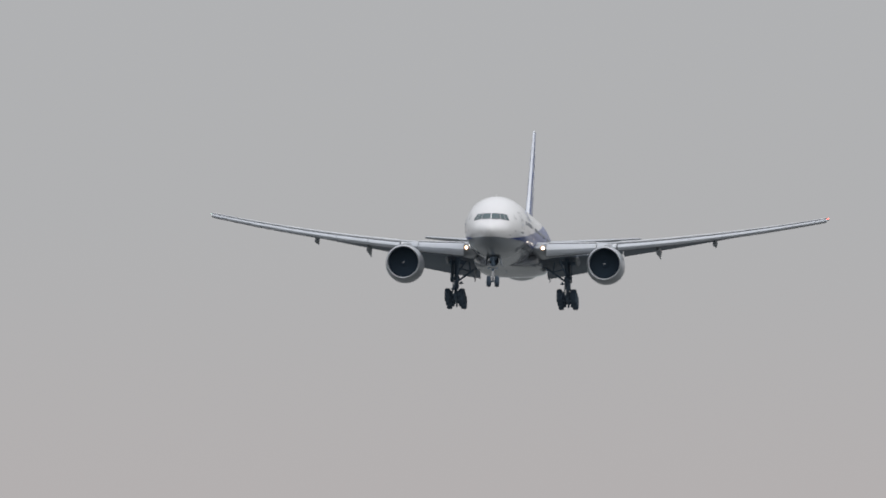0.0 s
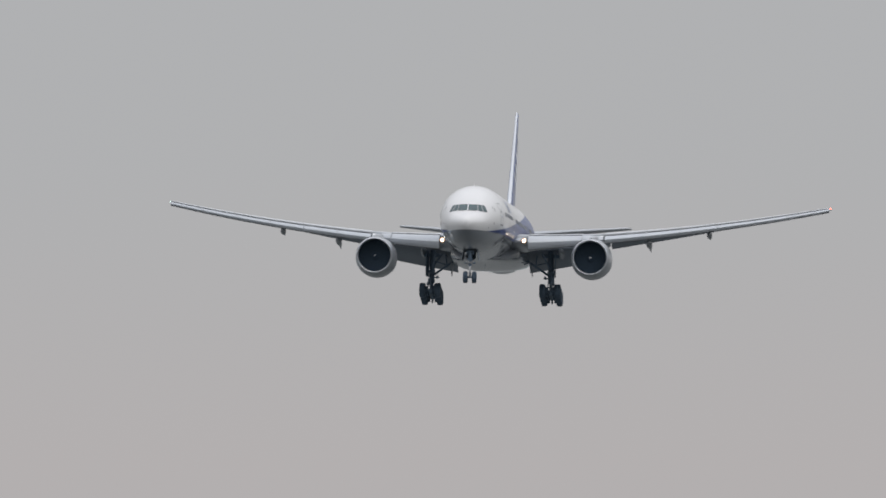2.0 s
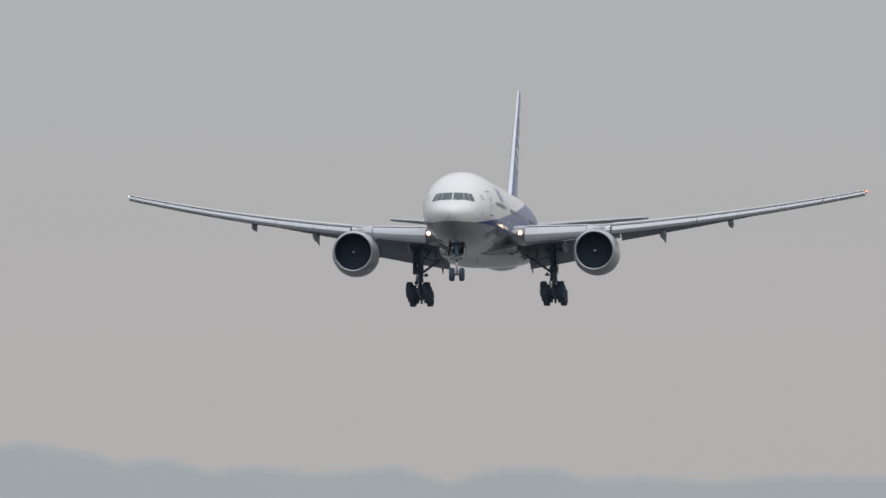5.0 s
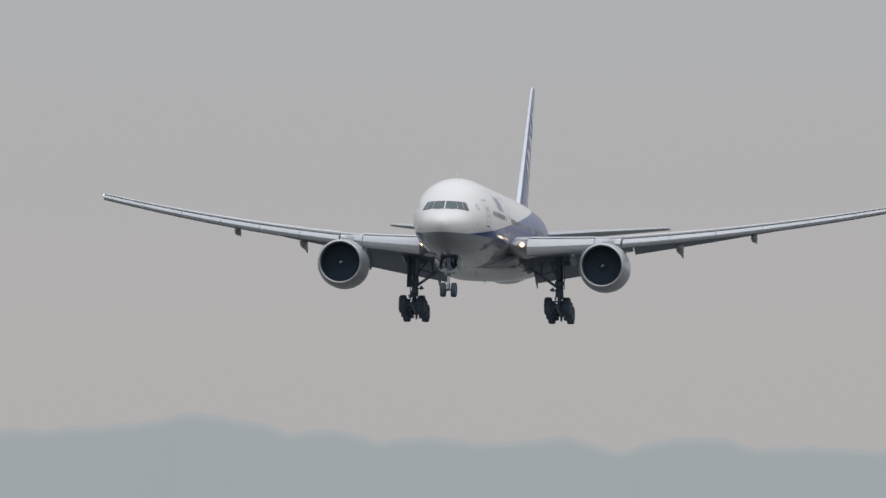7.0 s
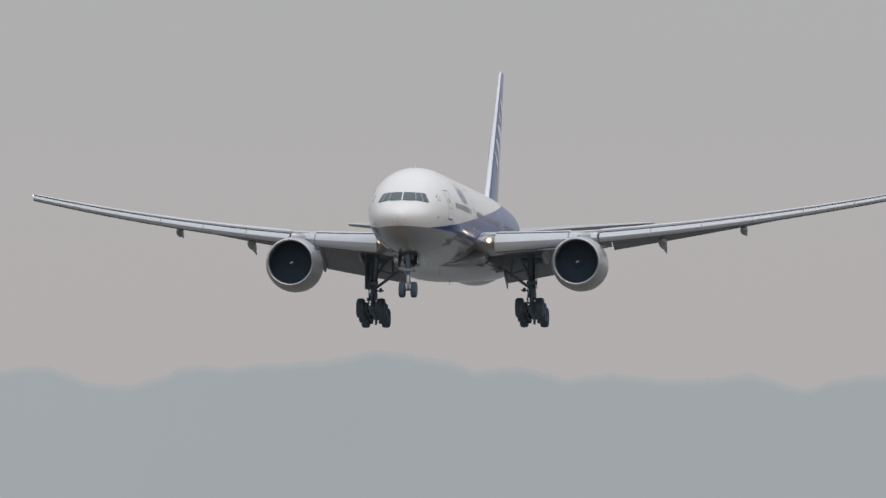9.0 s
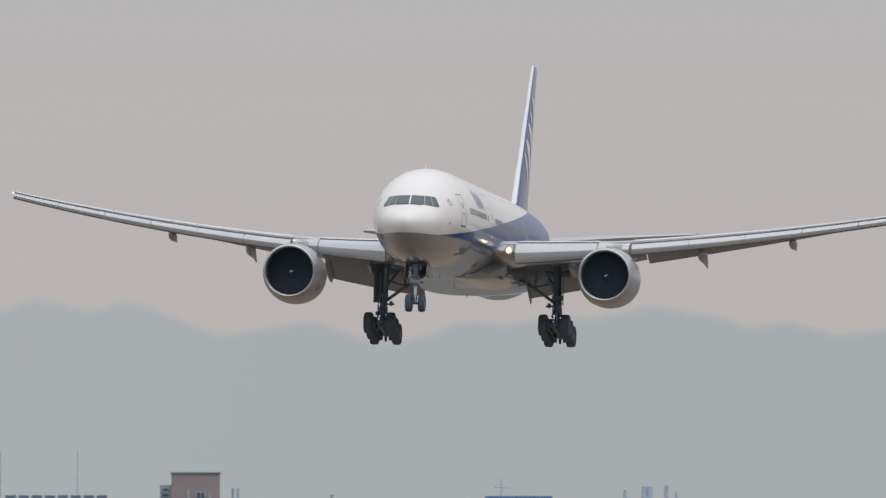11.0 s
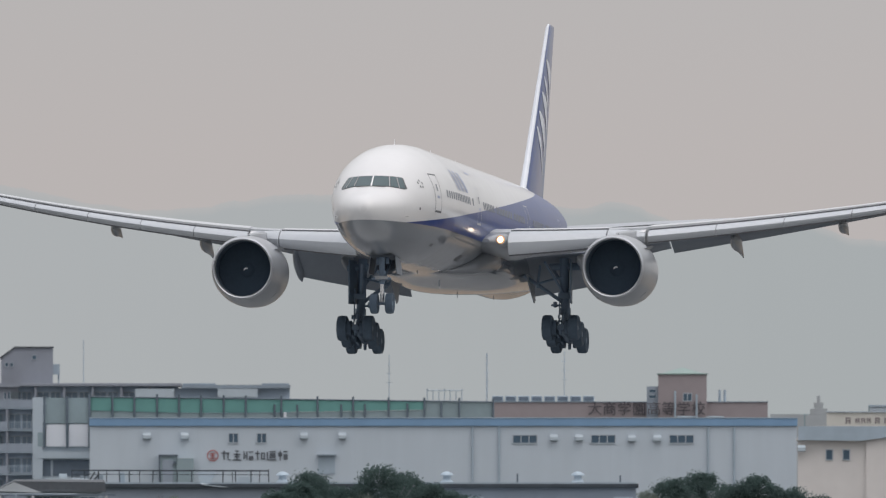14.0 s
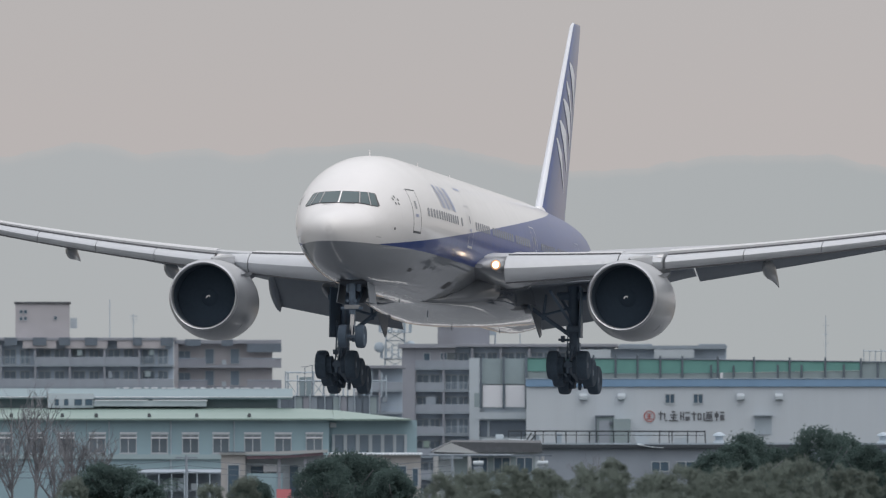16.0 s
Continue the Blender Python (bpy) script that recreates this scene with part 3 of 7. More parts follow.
    # wing-root landing light and tip light
    root = part("root_fillet", bm_loft([[(side * (3.0 + w * math.cos(2 * math.pi * j / 24)), y, -1.28 + h * math.sin(2 * math.pi * j / 24)) for j in range(24)]
                                        for y, w, h in ((20.75, 0.2, 0.10), (20.95, 0.42, 0.20), (21.3, 0.72, 0.29), (21.8, 0.98, 0.40), (22.5, 1.40, 0.54), (23.4, 1.75, 0.68), (26.0, 2.1, 0.78))]), FILLET, wing)
    part("landing_light", bm_spin([(0.0, 0.0001), (0.0, 0.115), (0.03, 0.12), (0.05, 0.12)], 20, (side * 3.73, 21.0, -1.22)), LAMP, wing, "lit landing light")
    # emitting rings added round the lamp to give its bloom
    part("light_reflector", bm_spin([(0.02, 0.12), (-0.02, 0.13), (-0.01, 0.165)], 20, (side * 3.73, 21.0, -1.22)), HALO, wing, "warm ring for the lamp's bloom")
    part("light_rim", bm_spin([(-0.01, 0.168), (0.01, 0.20), (0.04, 0.225)], 20, (side * 3.73, 21.0, -1.22)), RIMGLOW, wing, "amber ring for the lamp's bloom")
    part("light_bezel", bm_spin([(0.03, 0.228), (0.05, 0.255), (1.2, 0.36)], 20, (side * 3.73, 21.0, -1.22)), COWL, wing)
    part("tip_light", bm_tube((side * 30.42, lead(30.4) + 0.0, rise(30.4) + 0.02), (side * 30.42, lead(30.4) + 0.5, rise(30.4) + 0.03), 0.05, 0.07), RED if side > 0 else TIPWHITE, wing, "red tip light" if side > 0 else "pale tip light")

# tail
fin = part("fin", bm_loft([[(s * w, y0 + f * (y1 - y0), z) for f, s in ((0, 0), (0.03, 0.5), (0.12, 0.85), (0.35, 1), (0.65, 0.7), (1, 0.06), (1, -0.06), (0.65, -0.7), (0.35, -1), (0.12, -0.85), (0.03, -0.5))]
                           for y0, y1, z, w in ((50.9, 58.4, 2.6, 0.36), (51.8, 58.65, 3.5, 0.34), (55.9, 60.55, 8.2, 0.24), (59.7, 62.1, 12.5, 0.14), (60.3, 62.1, 12.70, 0.08))]), BLUE, airliner, "blue fin with pale slanting stripes")
part("fin_leading_edge", bm_loft([[(s * w, y0 + f, z) for f, s in ((-0.03, 0), (0.03, 0.5), (0.13, 0.75), (0.13, -0.75), (0.03, -0.5))]
                                  for y0, z, w in ((50.85, 2.55, 0.25), (51.75, 3.5, 0.24), (55.85, 8.2, 0.18), (59.65, 12.5, 0.115), (60.1, 12.74, 0.07))]), PALE, fin, "pale metal leading edge")
part("dorsal_fillet", bm_loft([[(0.5 * w * math.cos(math.pi * j / 10), y, 2.9 + h * math.sin(math.pi * j / 10)) for j in range(11)] for y, w, h in ((48.5, 0.1, 0.15), (50.0, 0.4, 0.25), (51.8, 0.6, 0.5), (53.0, 0.62, 0.6))], closed=False), WHITE, fin)


def fin_x(y, z):
    y0 = float(np.interp(z, (2.6, 3.5, 8.2, 12.5), (50.9, 51.8, 55.9, 59.7)))
    y1 = float(np.interp(z, (2.6, 3.5, 8.2, 12.5), (58.4, 58.65, 60.55, 62.1)))
    w = float(np.interp(z, (2.6, 3.5, 8.2, 12.5), (0.36, 0.34, 0.24, 0.14)))
    f = (y - y0) / (y1 - y0)
    return w * float(np.interp(f, (0, 0.03, 0.12, 0.35, 0.65, 1.0), (0, 0.5, 0.85, 1, 0.7, 0.06)))


def fin_end(z):
    return float(np.interp(z, (2.6, 3.5, 8.2, 12.5), (58.4, 58.65, 60.55, 62.1))) - 0.15


def fin_stripe(y, z, length, width, lean, side):
    """A pale feather on the fin: broad at the leading edge, drawn out to a point down and aft."""
    bm, rows2 = bmesh.new(), []
    for i in range(25):
        s = i / 24
        zz = z - length * s
        yy = y - (length * s) * 0.86 + lean * s ** 1.25
        w = width * (1 - s) ** 0.75 * min(1.0, 0.15 + s * 3.5) + 0.01
        rows2.append([bm.verts.new((side * (fin_x(q, zz) + 0.022), q, zz)) for q in (min(yy + w * j / 6, fin_end(zz)) for j in range(7))])
    for a, b in zip(rows2, rows2[1:]):
        for j in range(6):
            bm.faces.new((a[j], a[j + 1], b[j + 1], b[j]))
    return bm


for side in (-1, 1):
    for z, width, lean, length in ((10.7, 1.5, 3.9, 2.3), (9.75, 0.7, 3.7, 2.1), (8.85, 1.7, 4.0, 2.2), (7.75, 1.6, 4.2, 2.4), (6.85, 0.8, 4.2, 2.5)):
        y0 = float(np.interp(z, (2.6, 3.5, 8.2, 12.5), (50.9, 51.8, 55.9, 59.7)))
        part("fin_stripe", fin_stripe(y0 + 0.38, z, length, width, lean, side), PALE, fin)
    part("tailplane", bm_loft([[(side * x, y0 + f * (y1 - y0), z + h * (y1 - y0) * 0.09) for f, h in ((0, 0), (0.05, 0.4), (0.3, 0.6), (0.7, 0.4), (1, 0.02), (1, -0.02), (0.7, -0.4), (0.3, -0.6), (0.05, -0.4))]
                               for x, y0, y1, z in ((1.0, 52.8, 59.8, 1.0), (2.0, 53.4, 60.0, 1.1), (6.0, 56.3, 61.0, 1.55), (10.2, 59.4, 62.0, 2.0), (10.75, 60.2, 62.15, 2.06))]), GREY, airliner, "grey tailplane")


# engines


def engine(side):
    x, y, z = side * 9.82, 20.1, -2.72
    cowl = [(0.15, 1.635), (0.5, 1.72), (1.1, 1.80), (2.0, 1.86), (3.0, 1.86), (4.2, 1.78), (5.2, 1.60), (5.8, 1.47), (5.75, 1.43), (5.2, 1.38)]
    shell = bm_spin(cowl, 64, (x, y, z))
    for v in shell.verts:  # the cowl bulges below its inlet, round the accessory case
        v.co.z -= 0.06 * min(1.0, max(0.0, v.co.y - y - 0.3) / 1.2)
    nac = part("nacelle", shell, COWL, airliner, "light grey engine cowl", smooth=50)
    lip = [(0.15, 1.635), (0.06, 1.60), (0.0, 1.55), (0.02, 1.505), (0.09, 1.475), (0.22, 1.455)]
    part("inlet_lip", bm_spin(lip, 64, (x, y, z)), ALLOY, nac, "polished metal inlet lip", smooth=60)
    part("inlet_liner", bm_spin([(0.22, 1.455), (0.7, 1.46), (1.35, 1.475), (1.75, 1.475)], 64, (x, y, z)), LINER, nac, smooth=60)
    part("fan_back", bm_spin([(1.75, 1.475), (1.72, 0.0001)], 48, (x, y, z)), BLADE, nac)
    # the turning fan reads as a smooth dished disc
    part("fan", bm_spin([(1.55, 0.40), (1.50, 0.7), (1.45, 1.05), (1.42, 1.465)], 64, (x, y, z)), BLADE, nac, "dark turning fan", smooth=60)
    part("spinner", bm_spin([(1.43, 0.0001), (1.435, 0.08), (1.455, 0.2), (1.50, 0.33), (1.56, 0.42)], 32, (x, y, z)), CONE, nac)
    swirl = bmesh.new()
    rowz = []
    for i in range(12):
        a = 0.9 + 2.4 * i / 11
        rowz.append([swirl.verts.new((x + r * math.cos(a), y + dy - 0.014, z + r * math.sin(a))) for r, dy in ((0.01 + 0.009 * i, 1.424), (0.075 + 0.009 * i, 1.426))])
    for p, q in zip(rowz, rowz[1:]):
        swirl.faces.new((p[0], p[1], q[1], q[0]))
    part("spinner_mark", swirl, WHITE, nac, "white spiral mark")
    part("core_nozzle", bm_spin([(5.2, 1.05), (6.2, 0.95), (7.2, 0.72), (7.2, 0.66), (6.8, 0.6)], 40, (x, y, z)), STEEL, nac)
    part("exhaust_cone", bm_spin([(6.6, 0.5), (7.4, 0.36), (8.3, 0.05)], 32, (x, y, z)), DARK, nac)
    for s in (-1, 1):
        part("strake", bm_loft([[(x + s * r * math.cos(0.62) + s * k * 0.012, y + yy, z + r * math.sin(0.62) - k * 0.012) for k in (-1, 1)] + [(x + s * (r + h) * math.cos(0.62), y + yy, z + (r + h) * math.sin(0.62))]
                                for yy, r, h in ((1.4, 1.80, 0.02), (2.2, 1.83, 0.28), (3.0, 1.83, 0.28))]), COWL, nac)
    for i in range(3):
        a = -1.9 + 0.5 * i
        part("cowl_panel", bm_loft([[(x + (1.885 + 0.03 * q) * math.cos(a + d), y + yy, z + (1.885 + 0.03 * q) * math.sin(a + d)) for d, q in ((0, 0), (0.2, 0), (0.2, 1), (0, 1))] for yy in (1.95, 2.5)]), COWL, nac)
    # pylon from the cowl's back to the wing
    pyl = [[(x + s * w, yy, zz) for s, zz in ((-1, lo), (-1, (lo + hi) / 2), (-0.7, hi - 0.06), (0, hi), (0.7, hi - 0.06), (1, (lo + hi) / 2), (1, lo))]
           for yy, w, lo, hi in ((y + 1.9, 0.10, -1.3, -0.84), (y + 3.0, 0.36, -1.3, -0.70), (y + 5.0, 0.44, -1.5, -0.56), (y + 7.0, 0.44, -1.7, -0.36), (y + 9.0, 0.34, -1.5, -0.3), (y + 12.0, 0.12, -1.1, -0.5))]
    part("pylon", bm_loft(pyl), COWL, nac)


engine(-1)
engine(1)


# landing gear
def wheel(x, y, z, r, w, parent):
    h = w / 2
    prof = [(-h * 0.75, r * 0.58), (-h * 0.95, r * 0.70), (-h, r * 0.84), (-h * 0.86, r * 0.95), (-h * 0.5, r * 0.995), (0, r), (h * 0.5, r * 0.995), (h * 0.86, r * 0.95), (h, r * 0.84), (h * 0.95, r * 0.70), (h * 0.75, r * 0.58)]
    k = 32
    ringt = [[(x + a, y + q * math.cos(2 * math.pi * i / k), z + q * math.sin(2 * math.pi * i / k)) for i in range(k)] for a, q in prof]
    wh = part("wheel", bm_loft(ringt), TYRE, parent, "black tyre")
    rim2 = [(-h * 0.8, 0.06), (-h * 0.8, r * 0.2), (-h * 0.45, r * 0.3), (-h * 0.6, r * 0.56), (h * 0.6, r * 0.56), (h * 0.45, r * 0.3), (h * 0.8, r * 0.2), (h * 0.8, 0.06)]
    part("rim", bm_loft([[(x + a, y + q * math.cos(2 * math.pi * i / 20), z + q * math.sin(2 * math.pi * i / 20)) for i in range(20)] for a, q in rim2]), DARK, wh, "dark wheel rim")


nose_gear = part("nose_gear_leg", bm_tube((0, 5.75, -2.7), (0, 5.85, -4.35), 0.15, 0.14), DARK, airliner)
part("piston", bm_tube((0, 5.85, -4.2), (0, 5.9, -5.3), 0.095), CHROME, nose_gear, "chromed piston")
part("axle", bm_tube((-0.5, 5.9, -5.35), (0.5, 5.9, -5.35), 0.08), DARK, nose_gear)
part("drag_brace", bm_tube((-0.25, 7.4, -2.9), (-0.05, 5.95, -4.2), 0.07), DARK, nose_gear)
part("drag_brace", bm_tube((0.25, 7.4, -2.9), (0.05, 5.95, -4.2), 0.07), DARK, nose_gear)
part("torque_link", bm_loft([[(s * w, y, z) for s in (-1, 1)] + [(s * w, y + 0.06, z) for s in (1, -1)] for y, z, w in ((5.98, -4.25, 0.10), (6.35, -4.7, 0.05), (5.98, -5.15, 0.10))]), DARK, nose_gear)
part("steering_box", bm_box(-0.34, 0.34, 5.62, 5.95, -4.13, -3.93, 0.04), STEEL, nose_gear, "pale steering housing")
part("steering_cylinder", bm_tube((-0.50, 5.7, -4.08), (0.50, 5.7, -4.08), 0.07), DARK, nose_gear)
part("taxi_light", bm_spin([(0, 0.0001), (0, 0.07), (0.08, 0.08), (0.14, 0.04)], 16, (-0.18, 5.56, -3.75)), DARK, nose_gear)
part("taxi_light", bm_spin([(0, 0.0001), (0, 0.07), (0.08, 0.08), (0.14, 0.04)], 16, (0.18, 5.56, -3.75)), DARK, nose_gear)
for s in (-1, 1):
    wheel(s * 0.40, 5.9, -5.35, 0.535, 0.40, nose_gear)
    lined = part("nose_gear_door", bm_loft([[(s * (0.62 + 0.12 * t + d), y, -2.85 - 0.95 * t) for t, d in ((0, 0), (1, 0), (1, 0.04), (0, 0.04))] for y in (6.0, 7.6)]), UNDER, airliner, "open nose gear door")
    part("door_lining", bm_loft([[(s * (0.60 + 0.12 * t + d), y, -2.87 - 0.92 * t) for t, d in ((0, 0), (1, 0), (1, 0.012), (0, 0.012))] for y in (6.02, 7.58)]), BAY, lined, "dark inner door lining")
# plain dark plate that fills in the shade between the bay doors
part("lock_link", bm_loft([[(x, y + 0.3 * (x > 0), z) for x, z in ((-0.42, -2.8), (-0.42, -3.5), (-0.2, -3.75), (0.2, -3.75), (0.42, -3.5), (0.42, -2.8))] for y in (6.9, 7.2)]), BAY, nose_gear, "dark plate for the lock links and bay shade")
part("uplock_hook", bm_box(-0.32, -0.14, 5.9, 6.2, -3.35, -2.95, 0.03), DARK, nose_gear)
part("uplock_hook", bm_box(0.16, 0.34, 5.9, 6.2, -3.3, -2.95, 0.03), DARK, nose_gear)
# dark sheet below the skin, standing for the shaded bay opening
part("nose_gear_bay", bm_loft([[(x, y, body_section(y)[1] + 0.10 * abs(x) ** 2 - 0.03) for x in (-0.62, -0.3, 0, 0.3, 0.62)] for y in (5.0, 5.5, 6.0, 6.8, 7.6)], closed=False), BAY, airliner, "dark sheet for the shaded wheel bay")

for side in (-1, 1):
    x = side * 5.49
    leg = part("main_gear_leg", bm_tube((x - side * 0.1, 31.9, -1.6), (x, 31.8, -4.6), 0.26, 0.23, 20), DARK, airliner)
    part("piston", bm_tube((x, 31.8, -4.5), (x, 31.8, -5.65), 0.165), DARK, leg)
    part("collar", bm_tube((x, 31.8, -4.25), (x, 31.8, -4.62), 0.29, 0.29, 20), DARK, leg)
    part("side_brace", bm_tube((x - side * 2.5, 31.2, -2.3), (x - side * 0.1, 31.75, -3.95), 0.10), DARK, leg)
    part("side_brace", bm_tube((x - side * 1.3, 31.4, -2.0), (x - side * 1.45, 31.45, -3.2), 0.07), DARK, leg)
    part("drag_brace", bm_tube((x - side * 0.6, 28.6, -2.0), (x - side * 0.05, 31.6, -3.5), 0.07), DARK, leg)
    part("torque_link", bm_loft([[(x + s * w, y, z) for s in (-1, 1)] + [(x + s * w, y + 0.07, z) for s in (1, -1)] for y, z, w in ((31.45, -4.5, 0.14), (31.0, -5.0, 0.07), (31.45, -5.5, 0.14))]), DARK, leg)
    part("hose", bm_tube((x + side * 0.24, 31.45, -3.2), (x + side * 0.3, 31.4, -5.3), 0.035), DARK, leg)
    part("hose", bm_tube((x - side * 0.24, 31.45, -3.4), (x - side * 0.28, 31.4, -5.4), 0.03), DARK, leg)
    part("lock_brace", bm_tube((x - side * 1.5, 31.3, -3.0), (x - side * 0.15, 31.7, -2.6), 0.06), DARK, leg)
    part("actuator", bm_tube((x - side * 0.9, 32.3, -1.9), (x - side * 0.12, 32.0, -3.1), 0.09, 0.06), DARK, leg)
    part("truck_positioner", bm_tube((x, 31.35, -4.4), (x, 30.5, -5.3), 0.07), DARK, leg)
    part("brace_lug", bm_box(x - side * 0.52 - 0.09, x - side * 0.52 + 0.09, 31.5, 31.75, -4.22, -3.92, 0.04), DARK, leg)
    part("pin", bm_tube((x - side * 0.72, 31.6, -4.10), (x - side * 0.2, 31.6, -4.12), 0.06), DARK, leg)
    for j, (s, z0) in enumerate(((-1, -4.45), (-1, -4.75), (1, -4.85), (1, -4.6))):
        pts = [Vector((x + s * (0.17 + 0.16 * math.sin(math.pi * k / 5)), 31.5 - 0.05 * j, z0 - 0.11 * k)) for k in range(6)]
        part("brake_hose", bm_loft([[p + Vector((0.03 * math.cos(2 * math.pi * q / 7), 0.03 * math.sin(2 * math.pi * q / 7), 0)) for q in range(7)] for p in pts]), DARK, leg)
    part("hose_clamp", bm_box(x + side * 0.16, x + side * 0.40, 31.45, 31.6, -4.78, -4.62, 0.03), DARK, leg)
    part("hose_clamp", bm_box(x - side * 0.36, x - side * 0.14, 31.45, 31.6, -5.02, -4.9, 0.03), DARK, leg)
    part("data_plate", bm_box(x - 0.05, x + 0.06, 31.50, 31.535, -5.3, -5.05, 0.01), STEEL, leg, "pale placard")
    part("junction_box", bm_box(x - 0.34, x + 0.34, 31.42, 31.6, -3.75, -3.45, 0.03), DARK, leg)
    part("upper_trunnion", bm_tube((x - 0.75, 31.9, -2.05), (x + 0.75, 31.9, -2.05), 0.2), DARK, leg)
    for s in (-1, 1):
        part("brake_rod", bm_tube((x + s * 0.3, 30.4, -5.6), (x + s * 0.3, 33.2, -6.15), 0.045), DARK, leg)
    ax = [(30.35, -5.36), (31.8, -5.63), (33.25, -5.90)]
    truck = part("bogie_beam", bm_tube((x, 30.2, -5.34), (x, 33.4, -5.91), 0.19), DARK, leg)
    for y, z in ax:
        part("axle", bm_tube((x - 0.85, y, z), (x + 0.85, y, z), 0.11), DARK, leg)
        for s in (-1, 1):
            part("brake", bm_tube((x + s * 0.22, y, z), (x + s * 0.48, y, z), 0.41), TYRE, leg)
            wheel(x + s * 0.70, y, z, 0.675, 0.53, leg)
    for y, z in ((30.15, -5.62), (33.3, -6.25)):
        part("jacking_pad", bm_tube((x, y, z + 0.15), (x, y, z - 0.12), 0.10, 0.07), DARK, leg)
    part("leg_door", bm_loft([[(x + side * (w + d), y, z) for d, z in ((0, -1.7), (0.06, -1.7), (0.06, low), (0, low))] for w, y, low in ((0.25, 32.2, -4.0), (0.42, 30.7, -4.05))]), DARK, leg, "dark leg door")
    part("main_gear_door", bm_loft([[(x - side * (1.9 - 0.12 * t + d), y, -2.5 - low * t) for t, d in ((0, 0), (1, 0), (1, 0.05), (0, 0.05))] for y, low in ((30.6, 0.5), (32.6, 1.45), (33.0, 1.3))]), UNDER, airliner, "open main gear door")
# ---- ground, runway and the far hills ----
GRASS = shader("dull winter ground", (0.086, 0.092, 0.090), 0.9, grain=0.25, scale=0.4)
STRAW = shader("dry straw-coloured grass", (0.190, 0.150, 0.110), 0.9, grain=0.3, scale=0.5)
OVERRUN = shader("worn overrun asphalt", (0.095, 0.100, 0.105), 0.9, grain=0.25, scale=0.5)
ASPHALT = shader("runway asphalt", (0.112, 0.122, 0.134), 0.85, grain=0.2, scale=0.6)
MARKING = shader("runway marking paint", (0.75, 0.75, 0.73), 0.7, grain=0.1, scale=2)
# haze is painted as emission: paler farther off and along the crest
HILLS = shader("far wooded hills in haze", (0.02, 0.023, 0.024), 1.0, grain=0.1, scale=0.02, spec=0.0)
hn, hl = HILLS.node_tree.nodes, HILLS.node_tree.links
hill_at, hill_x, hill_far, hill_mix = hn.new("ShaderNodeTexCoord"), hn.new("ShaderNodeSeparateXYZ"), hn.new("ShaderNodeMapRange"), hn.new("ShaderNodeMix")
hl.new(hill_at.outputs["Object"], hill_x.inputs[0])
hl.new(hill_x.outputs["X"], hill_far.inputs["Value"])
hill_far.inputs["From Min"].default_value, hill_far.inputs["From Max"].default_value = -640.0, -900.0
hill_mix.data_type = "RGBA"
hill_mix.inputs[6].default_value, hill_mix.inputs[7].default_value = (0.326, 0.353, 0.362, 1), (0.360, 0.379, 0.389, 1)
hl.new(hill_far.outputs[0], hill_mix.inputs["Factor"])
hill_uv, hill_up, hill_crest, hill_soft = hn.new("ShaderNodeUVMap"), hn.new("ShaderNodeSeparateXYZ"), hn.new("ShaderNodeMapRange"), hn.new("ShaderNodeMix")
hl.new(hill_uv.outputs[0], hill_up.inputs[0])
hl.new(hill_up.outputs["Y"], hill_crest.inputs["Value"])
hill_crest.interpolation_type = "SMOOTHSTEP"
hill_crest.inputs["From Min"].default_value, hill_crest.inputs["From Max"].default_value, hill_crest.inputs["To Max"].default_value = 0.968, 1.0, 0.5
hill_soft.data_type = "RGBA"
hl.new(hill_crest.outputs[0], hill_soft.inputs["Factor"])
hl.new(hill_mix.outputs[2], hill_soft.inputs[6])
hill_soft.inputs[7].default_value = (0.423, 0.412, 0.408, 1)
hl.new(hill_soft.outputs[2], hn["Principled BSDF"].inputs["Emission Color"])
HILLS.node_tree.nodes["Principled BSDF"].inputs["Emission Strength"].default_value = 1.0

gb = bmesh.new()
bmesh.ops.create_circle(gb, cap_ends=True, segments=96, radius=4950)
ground = tagged(part("ground", gb, GRASS, smooth=0), "flat dull green-grey airfield ground reaching the horizon", "ground", kind="structure")
RUNWAY_X = -171.2
# unseen ground strips, placed for the tones they reflect in the belly
tagged(part("runway_overrun", bm_box(RUNWAY_X - 32, RUNWAY_X + 32, 998.5, 1092, -0.4, 0.03), OVERRUN, smooth=0), "dark worn asphalt overrun past the runway", "asphalt", kind="structure")
verge = tagged(part("ground_verge", bm_box(RUNWAY_X - 150, RUNWAY_X + 130, 1030, 1300, -0.5, 0.012), STRAW, smooth=0), "dry straw-coloured grass round the runway", "grass", kind="structure")
runway = tagged(part("runway", bm_box(RUNWAY_X - 30, RUNWAY_X + 30, -900, 998, -0.5, 0.03), ASPHALT, smooth=0), "grey asphalt runway", "runway", kind="structure")
for i in range(16):
    x = RUNWAY_X + (-25.5 + 3.4 * i)
    tagged(part("threshold_stripe", bm_box(x - 0.9, x + 0.9, 962, 992, 0.02, 0.045), MARKING, runway, smooth=0))
for i in range(24):
    part("centre_line", bm_box(RUNWAY_X - 0.45, RUNWAY_X + 0.45, 880 - 50 * i, 910 - 50 * i, 0.02, 0.045), MARKING, runway, smooth=0)
for s in (-1, 1):
    part("edge_line", bm_box(RUNWAY_X + s * 28 - 0.45, RUNWAY_X + s * 28 + 0.45, -900, 992, 0.02, 0.045), MARKING, runway, smooth=0)
    for j in range(3):
        part("touchdown_stripe", bm_box(RUNWAY_X + s * (10 + 3.5 * j) - 0.9, RUNWAY_X + s * (10 + 3.5 * j) + 0.9, 780, 802, 0.02, 0.045), MARKING, runway, smooth=0)

